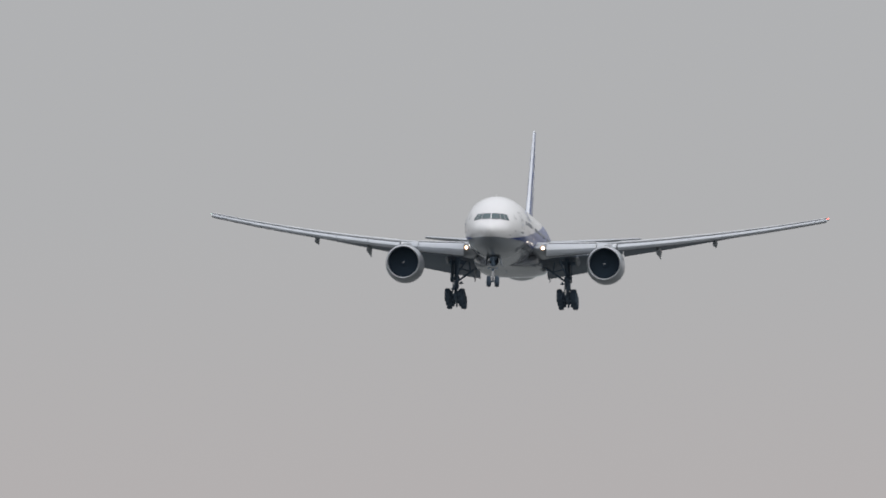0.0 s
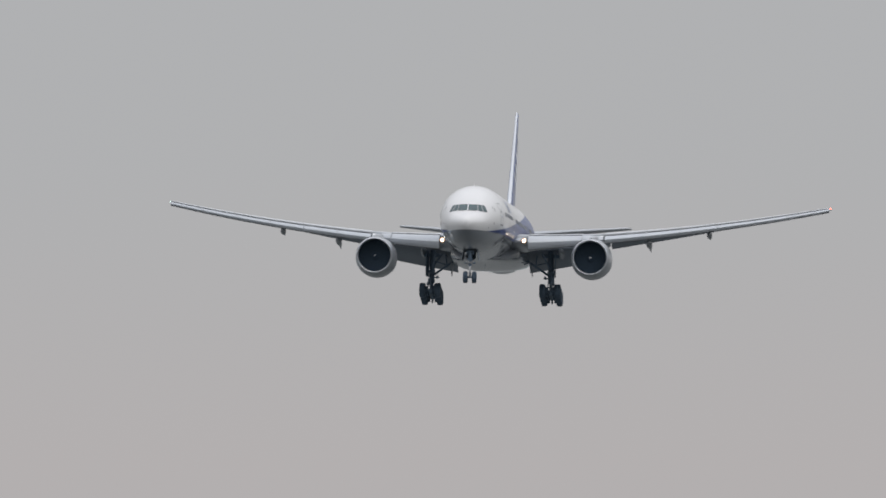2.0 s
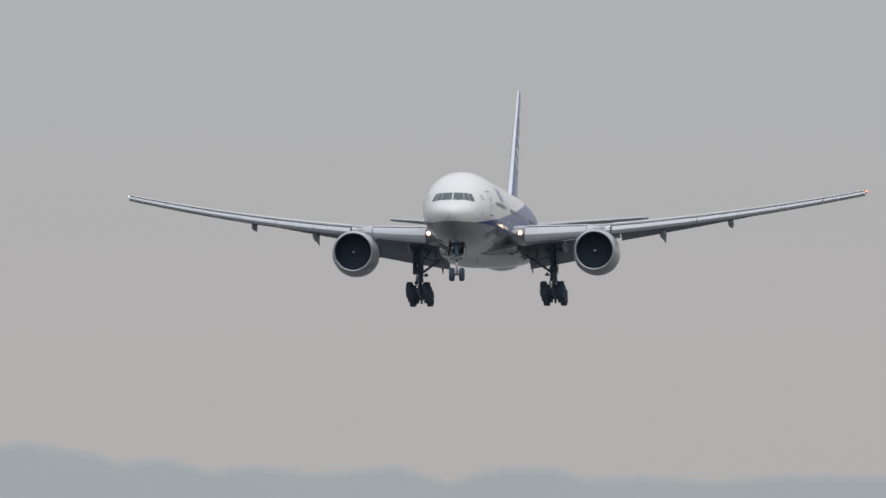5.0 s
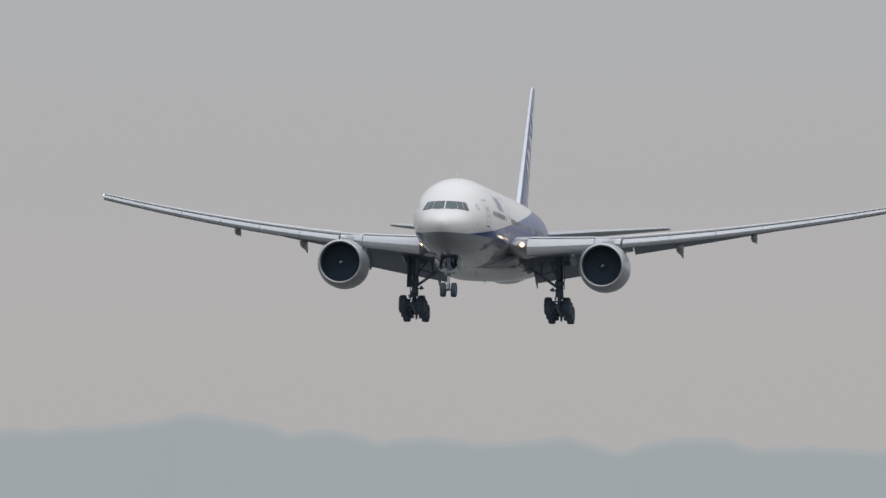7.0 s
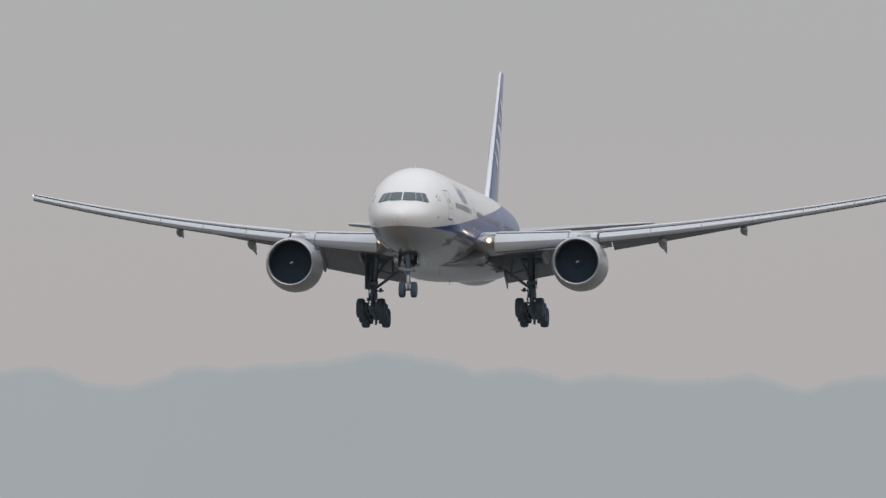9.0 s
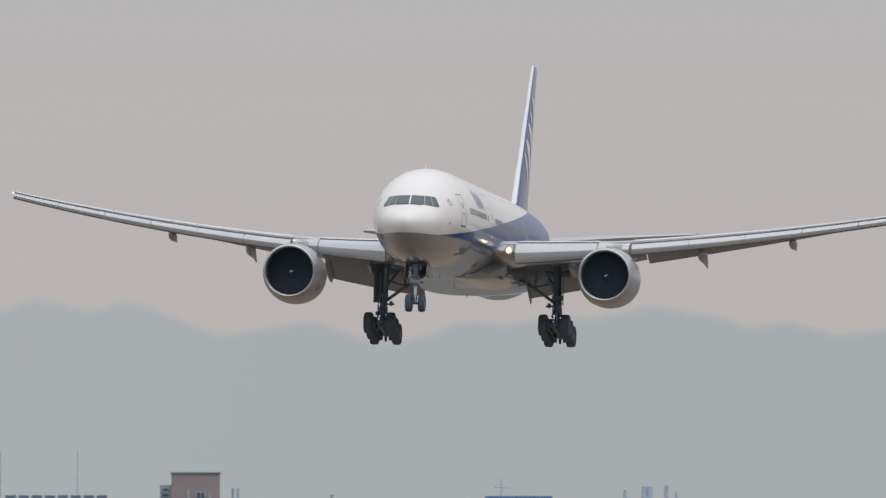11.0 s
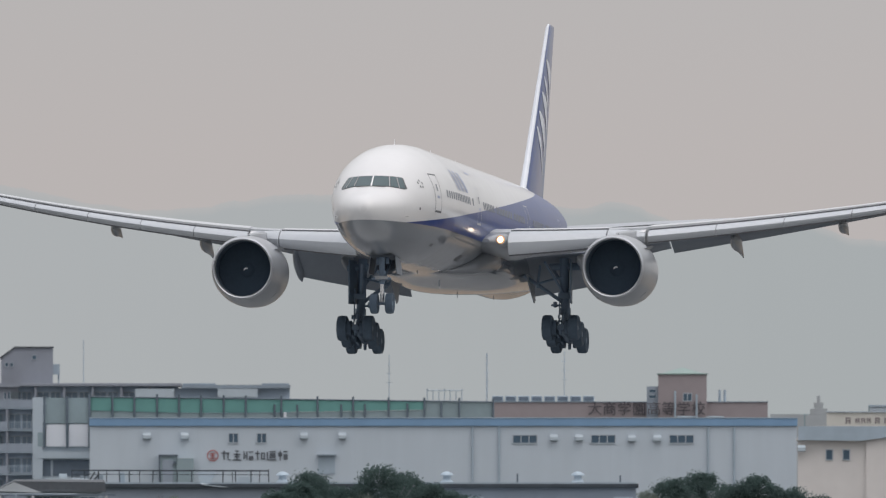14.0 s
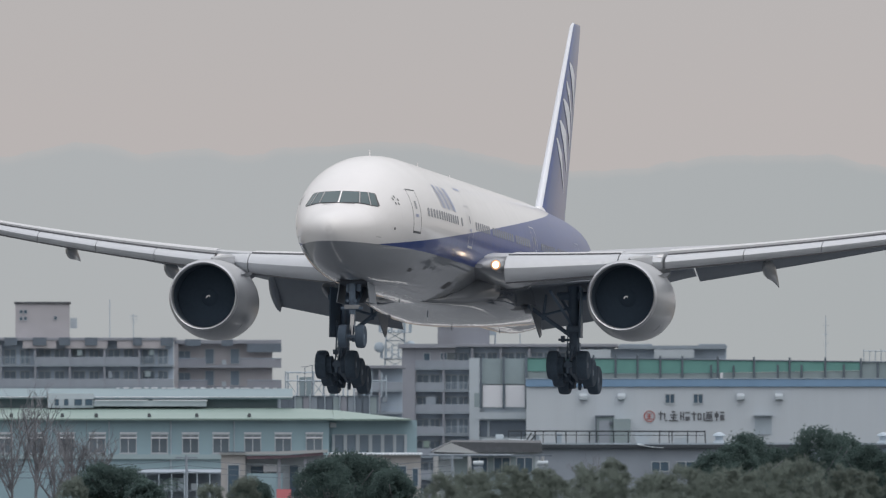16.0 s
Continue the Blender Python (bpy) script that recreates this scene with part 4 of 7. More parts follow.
# hills: a crest that rises and falls, with a long slope towards the airfield
CREST = [(2.00, 1.050), (4.90, 0.884), (5.10, 0.862), (5.38, 0.864), (5.60, 0.850), (5.77, 0.858), (6.01, 0.859), (6.09, 0.888), (6.23, 0.888), (6.40, 0.850), (6.57, 0.893), (6.67, 0.879), (6.81, 0.875), (6.97, 0.891), (7.11, 0.881), (7.26, 0.913), (7.37, 0.904), (7.46, 0.929), (7.57, 0.950), (7.68, 0.961), (7.83, 0.933), (7.99, 0.923), (8.13, 0.912), (8.22, 0.917), (8.34, 0.882), (8.45, 0.857), (8.56, 0.877), (8.69, 0.916), (8.82, 0.900), (8.95, 0.879), (9.09, 0.926), (9.24, 0.975), (9.36, 0.955), (9.51, 0.983), (9.66, 0.946), (9.75, 0.963), (9.93, 0.998), (10.20, 0.998), (10.39, 0.972), (10.61, 0.950), (10.86, 0.981), (11.03, 1.020), (11.22, 1.036), (11.43, 1.024), (11.54, 1.018), (11.66, 0.996), (11.79, 1.018), (11.94, 1.002), (12.13, 1.036), (12.28, 1.010), (12.38, 0.992), (14.00, 1.150)]
cx, cy = [a for a, _ in CREST], [b for _, b in CREST]
hb = bmesh.new()
far_rows = []
HILL_ROWS = ((4400, 0.0), (4500, 0.45), (4560, 0.78), (4585, 0.93), (4595, 0.97), (4598, 0.985), (4600, 1.0), (4640, 0.8))
hill_layer = hb.loops.layers.uv.new("rise")
for i in range(700):
    a = 2.0 + 12.0 * i / 699
    el = curve_at(cx, cy, a) + 0.007 * noise.fractal((a * 14, 0, 0), 0.7, 2.0, 6)
    row = []
    for dist, part_up in HILL_ROWS:
        h = EYE + math.tan(radians(el)) * 4600
        wob = 0 if part_up in (0.0, 0.93, 0.97, 0.985, 1.0) else 6 * noise.noise((a * 6, dist * 0.01, 2.0))
        row.append(hb.verts.new((-math.sin(radians(a)) * dist, math.cos(radians(a)) * dist, h * part_up + wob - (3 if part_up == 0 else 0))))
    far_rows.append(row)
for p, q in zip(far_rows, far_rows[1:]):
    for j in range(len(HILL_ROWS) - 1):
        face = hb.faces.new((p[j], q[j], q[j + 1], p[j + 1]))
        for loop, k in zip(face.loops, (j, j, j + 1, j + 1)):
            loop[hill_layer].uv = (0.0, HILL_ROWS[k][1])
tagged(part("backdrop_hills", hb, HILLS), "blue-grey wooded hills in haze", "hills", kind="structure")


def site(deg, dist, turn=0.0):
    """A plot that faces the camera's spot: x along its front to the right, y away, z up from the ground."""
    a = radians(deg)
    return Matrix.Translation((-math.sin(a) * dist, math.cos(a) * dist, 0)) @ pose(0, 0, 0, 0, 0, deg + turn)


# ---- the town beyond the airfield ----
# most town colours are shifted towards blue to carry the distance haze
SIDING = shader("pale metal siding", (0.501, 0.565, 0.621), 0.6, grain=0.05, scale=0.6, stretch=(1, 1, 0.15))
BLUEBAND = shader("blue roof fascia", (0.185, 0.315, 0.475), 0.5, grain=0.08, scale=0.8)
PLASTER = shader("grey-pink wall plaster", (0.276, 0.298, 0.345), 0.85, grain=0.10, scale=0.5)
PARAPET = shader("weathered parapet plaster", (0.290, 0.336, 0.394), 0.85, grain=0.12, scale=0.6, per_piece=0.3)
SLAB = shader("slab edge concrete", (0.265, 0.318, 0.373), 0.85, grain=0.12, scale=0.6)
BACKWALL = shader("balcony back wall", (0.411, 0.500, 0.600), 0.85, grain=0.12, scale=0.5)
ROSE = shader("pale rose plaster", (0.425, 0.422, 0.450), 0.85, grain=0.08, scale=0.5)
BROWN = shader("brown tile facing", (0.312, 0.272, 0.280), 0.75, grain=0.08, scale=0.8)
TEALROOF = shader("pale green metal roof", (0.228, 0.312, 0.290), 0.55, grain=0.06, scale=0.5)
CLERESTORY = shader("dark teal boarding", (0.120, 0.170, 0.190), 0.7, grain=0.1, scale=0.5)
UPPERTEAL = shader("dull teal metal roof", (0.185, 0.262, 0.292), 0.5, grain=0.08, scale=0.5)
BANDTEAL = shader("light teal band", (0.335, 0.445, 0.485), 0.8, grain=0.07, scale=0.5)
TEALWALL = shader("pale blue wall plaster", (0.285, 0.415, 0.475), 0.8, grain=0.07, scale=0.5)
BARNCREAM = shader("pale pinkish siding", (0.700, 0.665, 0.640), 0.75, grain=0.06, scale=0.5)
SHOPCREAM = shader("pale yellowish plaster", (0.640, 0.625, 0.570), 0.8, grain=0.06, scale=0.5)
HAZEGREY = shader("pale grey concrete", (0.400, 0.425, 0.440), 0.85, grain=0.08, scale=0.5)
COTTAGE = shader("beige cottage plaster", (0.400, 0.402, 0.405), 0.85, grain=0.08, scale=0.5)
MAROON = shader("dull maroon paint", (0.120, 0.085, 0.105), 0.7, grain=0.08, scale=1)
OFFWHITE = shader("off-white wall plaster", (0.449, 0.515, 0.564), 0.8, grain=0.07, scale=0.5)
NETTING = shader("green net", (0.145, 0.330, 0.310), 0.9, grain=0.10, scale=0.7)
NETGREY = shader("grey net", (0.272, 0.345, 0.371), 0.9, grain=0.10, scale=0.7)
POST = shader("dark steel post", (0.115, 0.150, 0.186), 0.6, grain=0.1)
GLASS = shader("window glass", (0.081, 0.128, 0.176), 0.2, spec=0.3)
# lighter copy of the window glass, haze put into its colour
HAZEGLASS = shader("haze-lightened far window", (0.190, 0.250, 0.310), 0.3, spec=0.3, grain=0.2, scale=0.8, per_piece=0.4)
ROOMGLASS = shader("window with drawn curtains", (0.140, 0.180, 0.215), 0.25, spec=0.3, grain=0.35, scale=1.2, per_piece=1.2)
FRAME = shader("pale window frame", (0.401, 0.455, 0.497), 0.5)
ROOFDARK = shader("dark flat roof edge", (0.134, 0.170, 0.212), 0.8, grain=0.15, scale=0.8)
ROOFEDGE = shader("black weathered roof edge", (0.062, 0.074, 0.086), 0.9, spec=0.2, grain=0.2, scale=0.8)
TILE = shader("dark grey tiled roof", (0.080, 0.090, 0.102), 0.7, grain=0.2, scale=2)
STEELPALE = shader("galvanised steel", (0.382, 0.460, 0.528), 0.5, metal=0.2, grain=0.1, scale=1)
LETTERINK = shader("weathered sign lettering", (0.091, 0.085, 0.098), 0.8)
SIGNINK = shader("sign lettering black", (0.10, 0.112, 0.130), 0.7)
MARKRED = shader("faded red mark", (0.46, 0.15, 0.14), 0.7)
SIGNRED = shader("sign red", (0.58, 0.19, 0.21), 0.7)
SIGNWHITE = shader("sign white", (0.688, 0.720, 0.766), 0.6)
SIGNBLUE = shader("sign blue", (0.096, 0.200, 0.393), 0.6)

MESHES = {}


def shared(key, make, material, parent, name, x, y, z, label=""):
    """One of many alike parts on one mesh."""
    if key not in MESHES:
        ob = part(name, make(), material, parent, label, smooth=0)
        MESHES[key] = ob.data
    else:
        ob = new(name, MESHES[key])
        ob.parent = parent
        if label:
            ob["label"] = label
    ob.location = (x, y, z)
    return ob


def frame_ring(w, h, t, d, bars=1):
    bm = bm_box(-w / 2, w / 2, -d, 0.05, h / 2 - t, h / 2)
    bm_box(-w / 2, w / 2, -d, 0.05, -h / 2, -h / 2 + t, bm=bm)
    for i in range(bars + 2):
        x = -w / 2 + t / 2 + (w - t) * i / (bars + 1)
        bm_box(x - t / 2, x + t / 2, -d * 0.9, 0.05, -h / 2 + t, h / 2 - t, bm=bm)
    return bm


def window(parent, x, z, w, h, y=0.0, bars=1, label="", t=0.09, glass=None):
    """A window on a front wall: a frame that stands proud, glass set back in it."""
    k = (round(w, 2), round(h, 2), bars, t)
    f = shared(("frame", k), lambda: frame_ring(w, h, t, 0.10, bars), FRAME, parent, "window", x, y, z, label)
    glass = glass or GLASS
    shared(("pane", k, glass.name), lambda: bm_box(-w / 2 + t * 0.5, w / 2 - t * 0.5, -0.03, 0.04, -h / 2 + t * 0.5, h / 2 - t * 0.5), glass, f, "pane", 0, 0, 0)
    return f


def block(parent, name, x0, x1, y0, y1, z0, z1, mat, label="", bevel=0.0):
    return part(name, bm_box(x0, x1, y0, y1, z0, z1, bevel), mat, parent, label, smooth=0)


def strokes(parent, x, z, size, bars, mat, y=-0.08, name="sign_stroke"):
    """A sign's character as plain bars: (x, z, width, height) on a unit square."""
    bm = bmesh.new()
    for bx, bz, w, h in bars:
        bm_box((bx - w / 2) * size, (bx + w / 2) * size, 0, 0.06, (bz - h / 2) * size, (bz + h / 2) * size, bm=bm)
    ob = part(name, bm, mat, parent, smooth=0)
    ob.location = (x, y, z)
    return ob


# long warehouse with a blue fascia
W = 17.38
warehouse = thing("warehouse", "long pale-sided warehouse with a blue roof fascia", "warehouse", site(9.753, 1950))


def wx(u):
    return (u - 948.0) / W


def wz(u):
    return EYE + (907.2 - u) / W


block(warehouse, "wall", wx(323), wx(1574), 0, 40, 0, wz(727), SIDING)
block(warehouse, "roof_fascia", wx(322), wx(1575), -0.25, 40.2, wz(727), wz(713), BLUEBAND, "blue roof fascia", 0.05)
block(warehouse, "roof_cap", wx(321.5), wx(1575.5), -0.3, 40.3, wz(713), wz(711.5), STEELPALE)
for i in range(36):
    x = wx(323) + 2.0 * (i + 0.5)
    shared("siding_joint", lambda: bm_box(-0.03, 0.03, -0.012, 0.01, 0.0, wz(727) - 0.02), SIDING, warehouse, "siding_rib", x, 0, 0)
for u in (1000, 1047, 1417, 1463):
    part("downpipe", bm_tube((wx(u), -0.16, 0.2), (wx(u), -0.16, wz(728)), 0.11), STEELPALE, warehouse)
for u in (577, 627):
    window(warehouse, wx(u), wz(748), 1.05, 1.05, -0.02, 1)
for u in (1093, 1231.5, 1370):
    window(warehouse, wx(u), wz(750), 2.55, 0.92, -0.02, 2, "row of three dark panes")


def hood():
    bm = bm_loft([[(x, y, z) for y, z in ((0.0, 0.35), (-0.45, 0.34), (-0.62, 0.1), (-0.62, -0.22), (-0.5, -0.3), (0.0, -0.3))] for x in (-0.38, 0.38)])
    return bm


for u, v in ((424, 745), (491, 745), (702, 745), (770, 745), (1144, 748), (1189, 748), (1282, 749), (1327, 749)):
    shared("vent_hood", hood, OFFWHITE, warehouse, "vent_hood", wx(u), -0.01, wz(v), "white vent hood")
block(warehouse, "door", wx(727), wx(757), -0.1, 0.0, wz(812), wz(779), STEELPALE, "grey door leaf", 0.03)
block(warehouse, "door_canopy", wx(725), wx(759), -0.7, 0.0, wz(779), wz(777), SLAB)
block(warehouse, "stair_head", wx(447), wx(477), -2.4, 0.0, wz(830), wz(780), NETGREY)
block(warehouse, "stair_head_roof", wx(445), wx(479), -2.6, 0.0, wz(780), wz(777.5), ROOFDARK)
block(warehouse, "stair_head_jamb", wx(445.5), wx(448), -2.55, -2.41, wz(830), wz(780), ROOFDARK)
block(warehouse, "stair_head_door", wx(452), wx(471), -2.5, -2.41, wz(830), wz(787), PARAPET, "grey door leaf", 0.02)
block(warehouse, "meter_box", wx(471.5), wx(476), -2.75, -2.41, wz(794), wz(789), ROOFDARK)
block(warehouse, "stair_head_low", wx(477.5), wx(507), -2.6, 0.0, wz(830), wz(784), NETGREY)
# round mark and six characters as plain strokes
mark = bmesh.new()
bm_spin([(0.0, 0.58), (-0.05, 0.58), (-0.05, 0.49), (0.0, 0.49)], 28, (0, 0, 0), mark)
ob = part("sign_mark", mark, MARKRED, warehouse, "faded red round mark")
ob.location = (wx(540.5), -0.05, wz(779))
strokes(warehouse, wx(540.5), wz(779), 1.0, ((0, 0.22, 0.55, 0.09), (0, 0.0, 0.45, 0.09), (0, -0.27, 0.62, 0.09), (0, -0.03, 0.10, 0.56)), MARKRED)
# each character of the firm's sign as a few plain bars
GLYPHS = [((0, 0.22, 0.7, 0.11), (-0.12, 0.05, 0.12, 0.8), (0.24, 0.0, 0.12, 0.5), (0.36, -0.38, 0.22, 0.10)),
          ((0, 0.40, 0.30, 0.12), (0, 0.12, 0.62, 0.10), (0, -0.12, 0.5, 0.10), (0, -0.40, 0.8, 0.11), (0, -0.1, 0.11, 0.6)),
          ((-0.26, 0.0, 0.34, 0.10), (-0.40, 0.02, 0.10, 0.75), (-0.13, 0.02, 0.10, 0.75), (0.24, 0.33, 0.42, 0.10), (0.24, -0.22, 0.40, 0.36)),
          ((-0.22, 0.20, 0.44, 0.10), (-0.22, 0.0, 0.11, 0.85), (0.28, 0.22, 0.32, 0.10), (0.16, -0.05, 0.10, 0.6), (0.40, -0.05, 0.10, 0.6), (0.28, -0.28, 0.32, 0.10)),
          ((0.12, 0.36, 0.6, 0.10), (0.12, 0.06, 0.52, 0.34), (-0.36, 0.0, 0.12, 0.6), (0.02, -0.38, 0.85, 0.11), (0.12, -0.18, 0.62, 0.10)),
          ((-0.25, 0.1, 0.36, 0.34), (-0.25, 0.0, 0.10, 0.9), (0.25, 0.36, 0.40, 0.10), (0.25, -0.12, 0.36, 0.5))]
for i, g in enumerate(GLYPHS):
    strokes(warehouse, wx(563 + 20.3 * i), wz(779), 1.12, g, SIGNINK)

# pale annex with dark posts at the warehouse's end
annex = thing("annex_building", "white end building with dark posts and open bays", "building", site(10.62, 1985))


def az2(u):
    return EYE + (907.2 - u) / 17.07


# x is counted from the annex's middle line
ANX = 6718.1 - math.radians(10.62) * 33896


def ex(u):
    return (u - ANX) / 17.07


block(annex, "wall", ex(222), ex(322), 0.6, 14, 0, az2(722), OFFWHITE)
block(annex, "corner_pier", ex(222), ex(240), 0, 14.1, 0, az2(676), OFFWHITE)
block(annex, "upper_panel", ex(245), ex(282), 0.25, 0.6, az2(722), az2(677), NETGREY)
block(annex, "upper_panel", ex(285), ex(322), 0.25, 0.6, az2(722), az2(677), NETGREY)
block(annex, "lower_panel", ex(246), ex(281), 0.2, 0.6, az2(763), az2(724), SIGNWHITE)
block(annex, "lower_panel", ex(286), ex(321), 0.2, 0.6, az2(763), az2(724), SIGNWHITE)
for u in (242.5, 283, 322.5):
    block(annex, "post", ex(u) - 0.12, ex(u) + 0.12, -0.05, 0.2, az2(765), az2(673), POST)
block(annex, "lintel_band", ex(228), ex(323), -0.05, 0.6, az2(784), az2(772), OFFWHITE)
# flat dark panels on the wall stand for the shade inside the bays
for a, b in ((232, 254), (258, 322)):
    block(annex, "open_bay", ex(a), ex(b), 0.5, 0.62, az2(815), az2(787), ROOFDARK, "dark panel for a shaded open bay")
block(annex, "side_opening", ex(231), ex(243), -0.03, 0.05, az2(763), az2(738), NETGREY)

# tall green net on posts behind the warehouse
net = thing("net_fence", "tall green net fence on dark posts above a grey screen", "fence", site(9.6, 2120))
NETX = 6718.1 - math.radians(9.6) * 33896


def tx(u):
    return (u - NETX) / 15.99


def tz(v):
    return EYE + (907.2 - v) / 15.99


posts = [323, 363, 402, 442, 481, 520, 560, 599, 662, 726, 789, 852, 915, 977, 1037]
for i, (a, b) in enumerate(zip(posts, posts[1:])):
    f, g = (a - 323) / 714, (b - 323) / 714
    top0, top1 = tz(675 + 9 * f), tz(675 + 9 * g)
    if i < 12:
        low0, low1 = tz(699 + 4 * min(f * 5, 1) - 6 * max(0, f - 0.4) * 2), tz(699 + 4 * min(g * 5, 1) - 6 * max(0, g - 0.4) * 2)
        part("net_panel", bm_loft([[(tx(q), 0.0, zl), (tx(q), 0.0, zt), (tx(q), 0.06, zt), (tx(q), 0.06, zl)] for q, zl, zt in ((a, low0, top0), (b, low1, top1))]), NETTING, net, "green net", smooth=0)
        part("screen_panel", bm_loft([[(tx(q), 0.1, 0), (tx(q), 0.1, zt), (tx(q), 0.16, zt), (tx(q), 0.16, 0)] for q, zt in ((a, low0 - 0.03), (b, low1 - 0.03))]), NETGREY, net, "grey screen", smooth=0)
    else:
        part("screen_panel", bm_loft([[(tx(q), 0.1, 0), (tx(q), 0.1, zt), (tx(q), 0.16, zt), (tx(q), 0.16, 0)] for q, zt in ((a, top0), (b, top1))]), NETGREY, net, "grey screen", smooth=0)
    part("top_rail", bm_tube((tx(a), -0.05, top0), (tx(b), -0.05, top1), 0.07, k=8), POST, net)
for i, a in enumerate(posts):
    f = (a - 323) / 714
    part("post", bm_tube((tx(a), -0.12, 0), (tx(a), -0.12, tz(669 + 9 * f)), 0.12, k=10), POST, net)
for a, z0 in ((650, 697), (690, 698), (768, 697), (810, 697), (885, 696), (945, 692)):
    part("short_post", bm_tube((tx(a), -0.1, 0), (tx(a), -0.1, tz(z0 - 9)), 0.12, k=8), POST, net)
part("white_panel", bm_box(tx(666), tx(671), -0.2, 0.0, tz(712), tz(702)), SIGNWHITE, net, smooth=0)

# brown school with a tower and a rooftop sign
school = thing("school_building", "brown tiled school block with a stair tower", "school", site(9.1, 2300))
SCX = 6035.3 - math.radians(9.1) * 33896


def sx(u):
    return (u - SCX) / 14.74


def sz(v):
    return EYE + (1054.5 - v) / 14.74


block(school, "wall", sx(330), sx(840), 0, 16, 0, sz(832), BROWN)
block(school, "parapet_cap", sx(329), sx(841), -0.15, 16.15, sz(832), sz(830.5), SLAB)
tower = block(school, "stair_tower", sx(646), sx(732), -1.0, 6, 0, sz(783), BROWN)
block(school, "tower_cap", sx(644), sx(734), -1.2, 6.2, sz(783), sz(781), TEALROOF)
part("tower_roof", bm_loft([[(sx(652), -0.8, sz(781)), (sx(726), -0.8, sz(781)), (sx(726), 5.8, sz(781)), (sx(652), 5.8, sz(781))], [(sx(688), 2.4, sz(770)), (sx(690), 2.4, sz(770)), (sx(690), 2.6, sz(770)), (sx(688), 2.6, sz(770))]]), TEALROOF, school, "pale green pyramid roof", smooth=0)
block(school, "side_block", sx(626), sx(646), -0.6, 4, 0, sz(804), PARAPET)
window(school, sx(698), sz(823), 1.1, 1.0, -1.02, 1)
for v in (812, 822):
    window(school, sx(636), sz(v), 0.9, 0.45, -0.62, 0, t=0.06)
for i, u in enumerate((362, 385, 408, 431, 454, 477, 500, 523)):
    bx = bm_box(sx(u) - 0.68, sx(u) + 0.68, 1.0, 2.4, sz(830.5), sz(820.5), 0.06)
    unit = part("roof_unit", bx, STEELPALE, school, "rooftop cooling unit", smooth=0)
    part("grille", bm_box(sx(u) - 0.56, sx(u) + 0.56, 0.95, 1.01, sz(829), sz(822)), ROOFDARK, unit, smooth=0)
for u in (755, 764):
    part("aerial", bm_tube((sx(u), 0.5, sz(860)), (sx(u), 0.5, sz(810)), 0.16, k=8), STEELPALE, school)
part("aerial_arm", bm_tube((sx(680), -1.5, sz(858)), (sx(762), -0.2, sz(858)), 0.1, k=8), STEELPALE, school)
for u, top in ((676, 812), (714, 818)):
    part("aerial", bm_tube((sx(u), -1.6, sz(862)), (sx(u), -1.6, sz(top)), 0.12, k=8), STEELPALE, school)


def lettering(parent, text, x, z, size, mat, y, name):
    """Raised lettering of the built-in font, turned into a mesh."""
    cu = bpy.data.curves.new(name, "FONT")
    cu.body, cu.size, cu.extrude, cu.align_x, cu.align_y, cu.resolution_u = text, size, 0.04, "CENTER", "CENTER", 3
    tmp = new(name, cu)
    dg = bpy.context.evaluated_depsgraph_get()
    me = bpy.data.meshes.new_from_object(tmp.evaluated_get(dg))
    bpy.data.objects.remove(tmp)
    me.materials.clear()
    me.materials.append(mat)
    ob = new(name, me)
    ob.parent = parent
    ob.matrix_local = pose(x, y, z, 90, 0, 0)
    return ob


for i, ch in enumerate("大商学園高等学校"):
    c = lettering(school, ch, sx(534 + 26.2 * i), sz(845), 1.75, LETTERINK, -1.3 if 3 < i else -0.2, "sign_letter")

# thin masts on the school roof and near it
for u, top, base, r in ((170, 748, 832, 0.09), (343, 745, 832, 0.16), (480, 742, 822, 0.09), (1171, 826, 860, 0.08)):
    m = thing("radio_mast", "thin grey rooftop aerial mast", "mast", site(math.degrees((6035.3 - u) / 33896), 2320))
    z0 = 0
    part("pole", bm_tube((0, 0, z0), (0, 0, EYE + (1054.5 - top) / 14.61), r, r * 0.5, 8), STEELPALE, m)
    for k in range(3):
        zz = EYE + (1054.5 - top) / 14.61 - 1.2 - 1.1 * k
        part("stay", bm_tube((-0.35, 0, zz), (0.35, 0, zz), 0.03, k=6), STEELPALE, m)
roofrail = thing("roof_rail", "thin steel rail frame on a roof", "rail", site(math.degrees((6035.3 - 268) / 33896), 2330))
for k in range(7):
    xx = -2.1 + 0.7 * k
    part("upright", bm_tube((xx, 0, 0), (xx, 0, EYE + (1054.5 - 808 - 2 * (k % 3)) / 14.55), 0.06, k=6), STEELPALE, roofrail)
part("rail", bm_tube((-2.2, 0, EYE + (1054.5 - 811) / 14.55), (2.2, 0, EYE + (1054.5 - 811) / 14.55), 0.06, k=6), STEELPALE, roofrail)


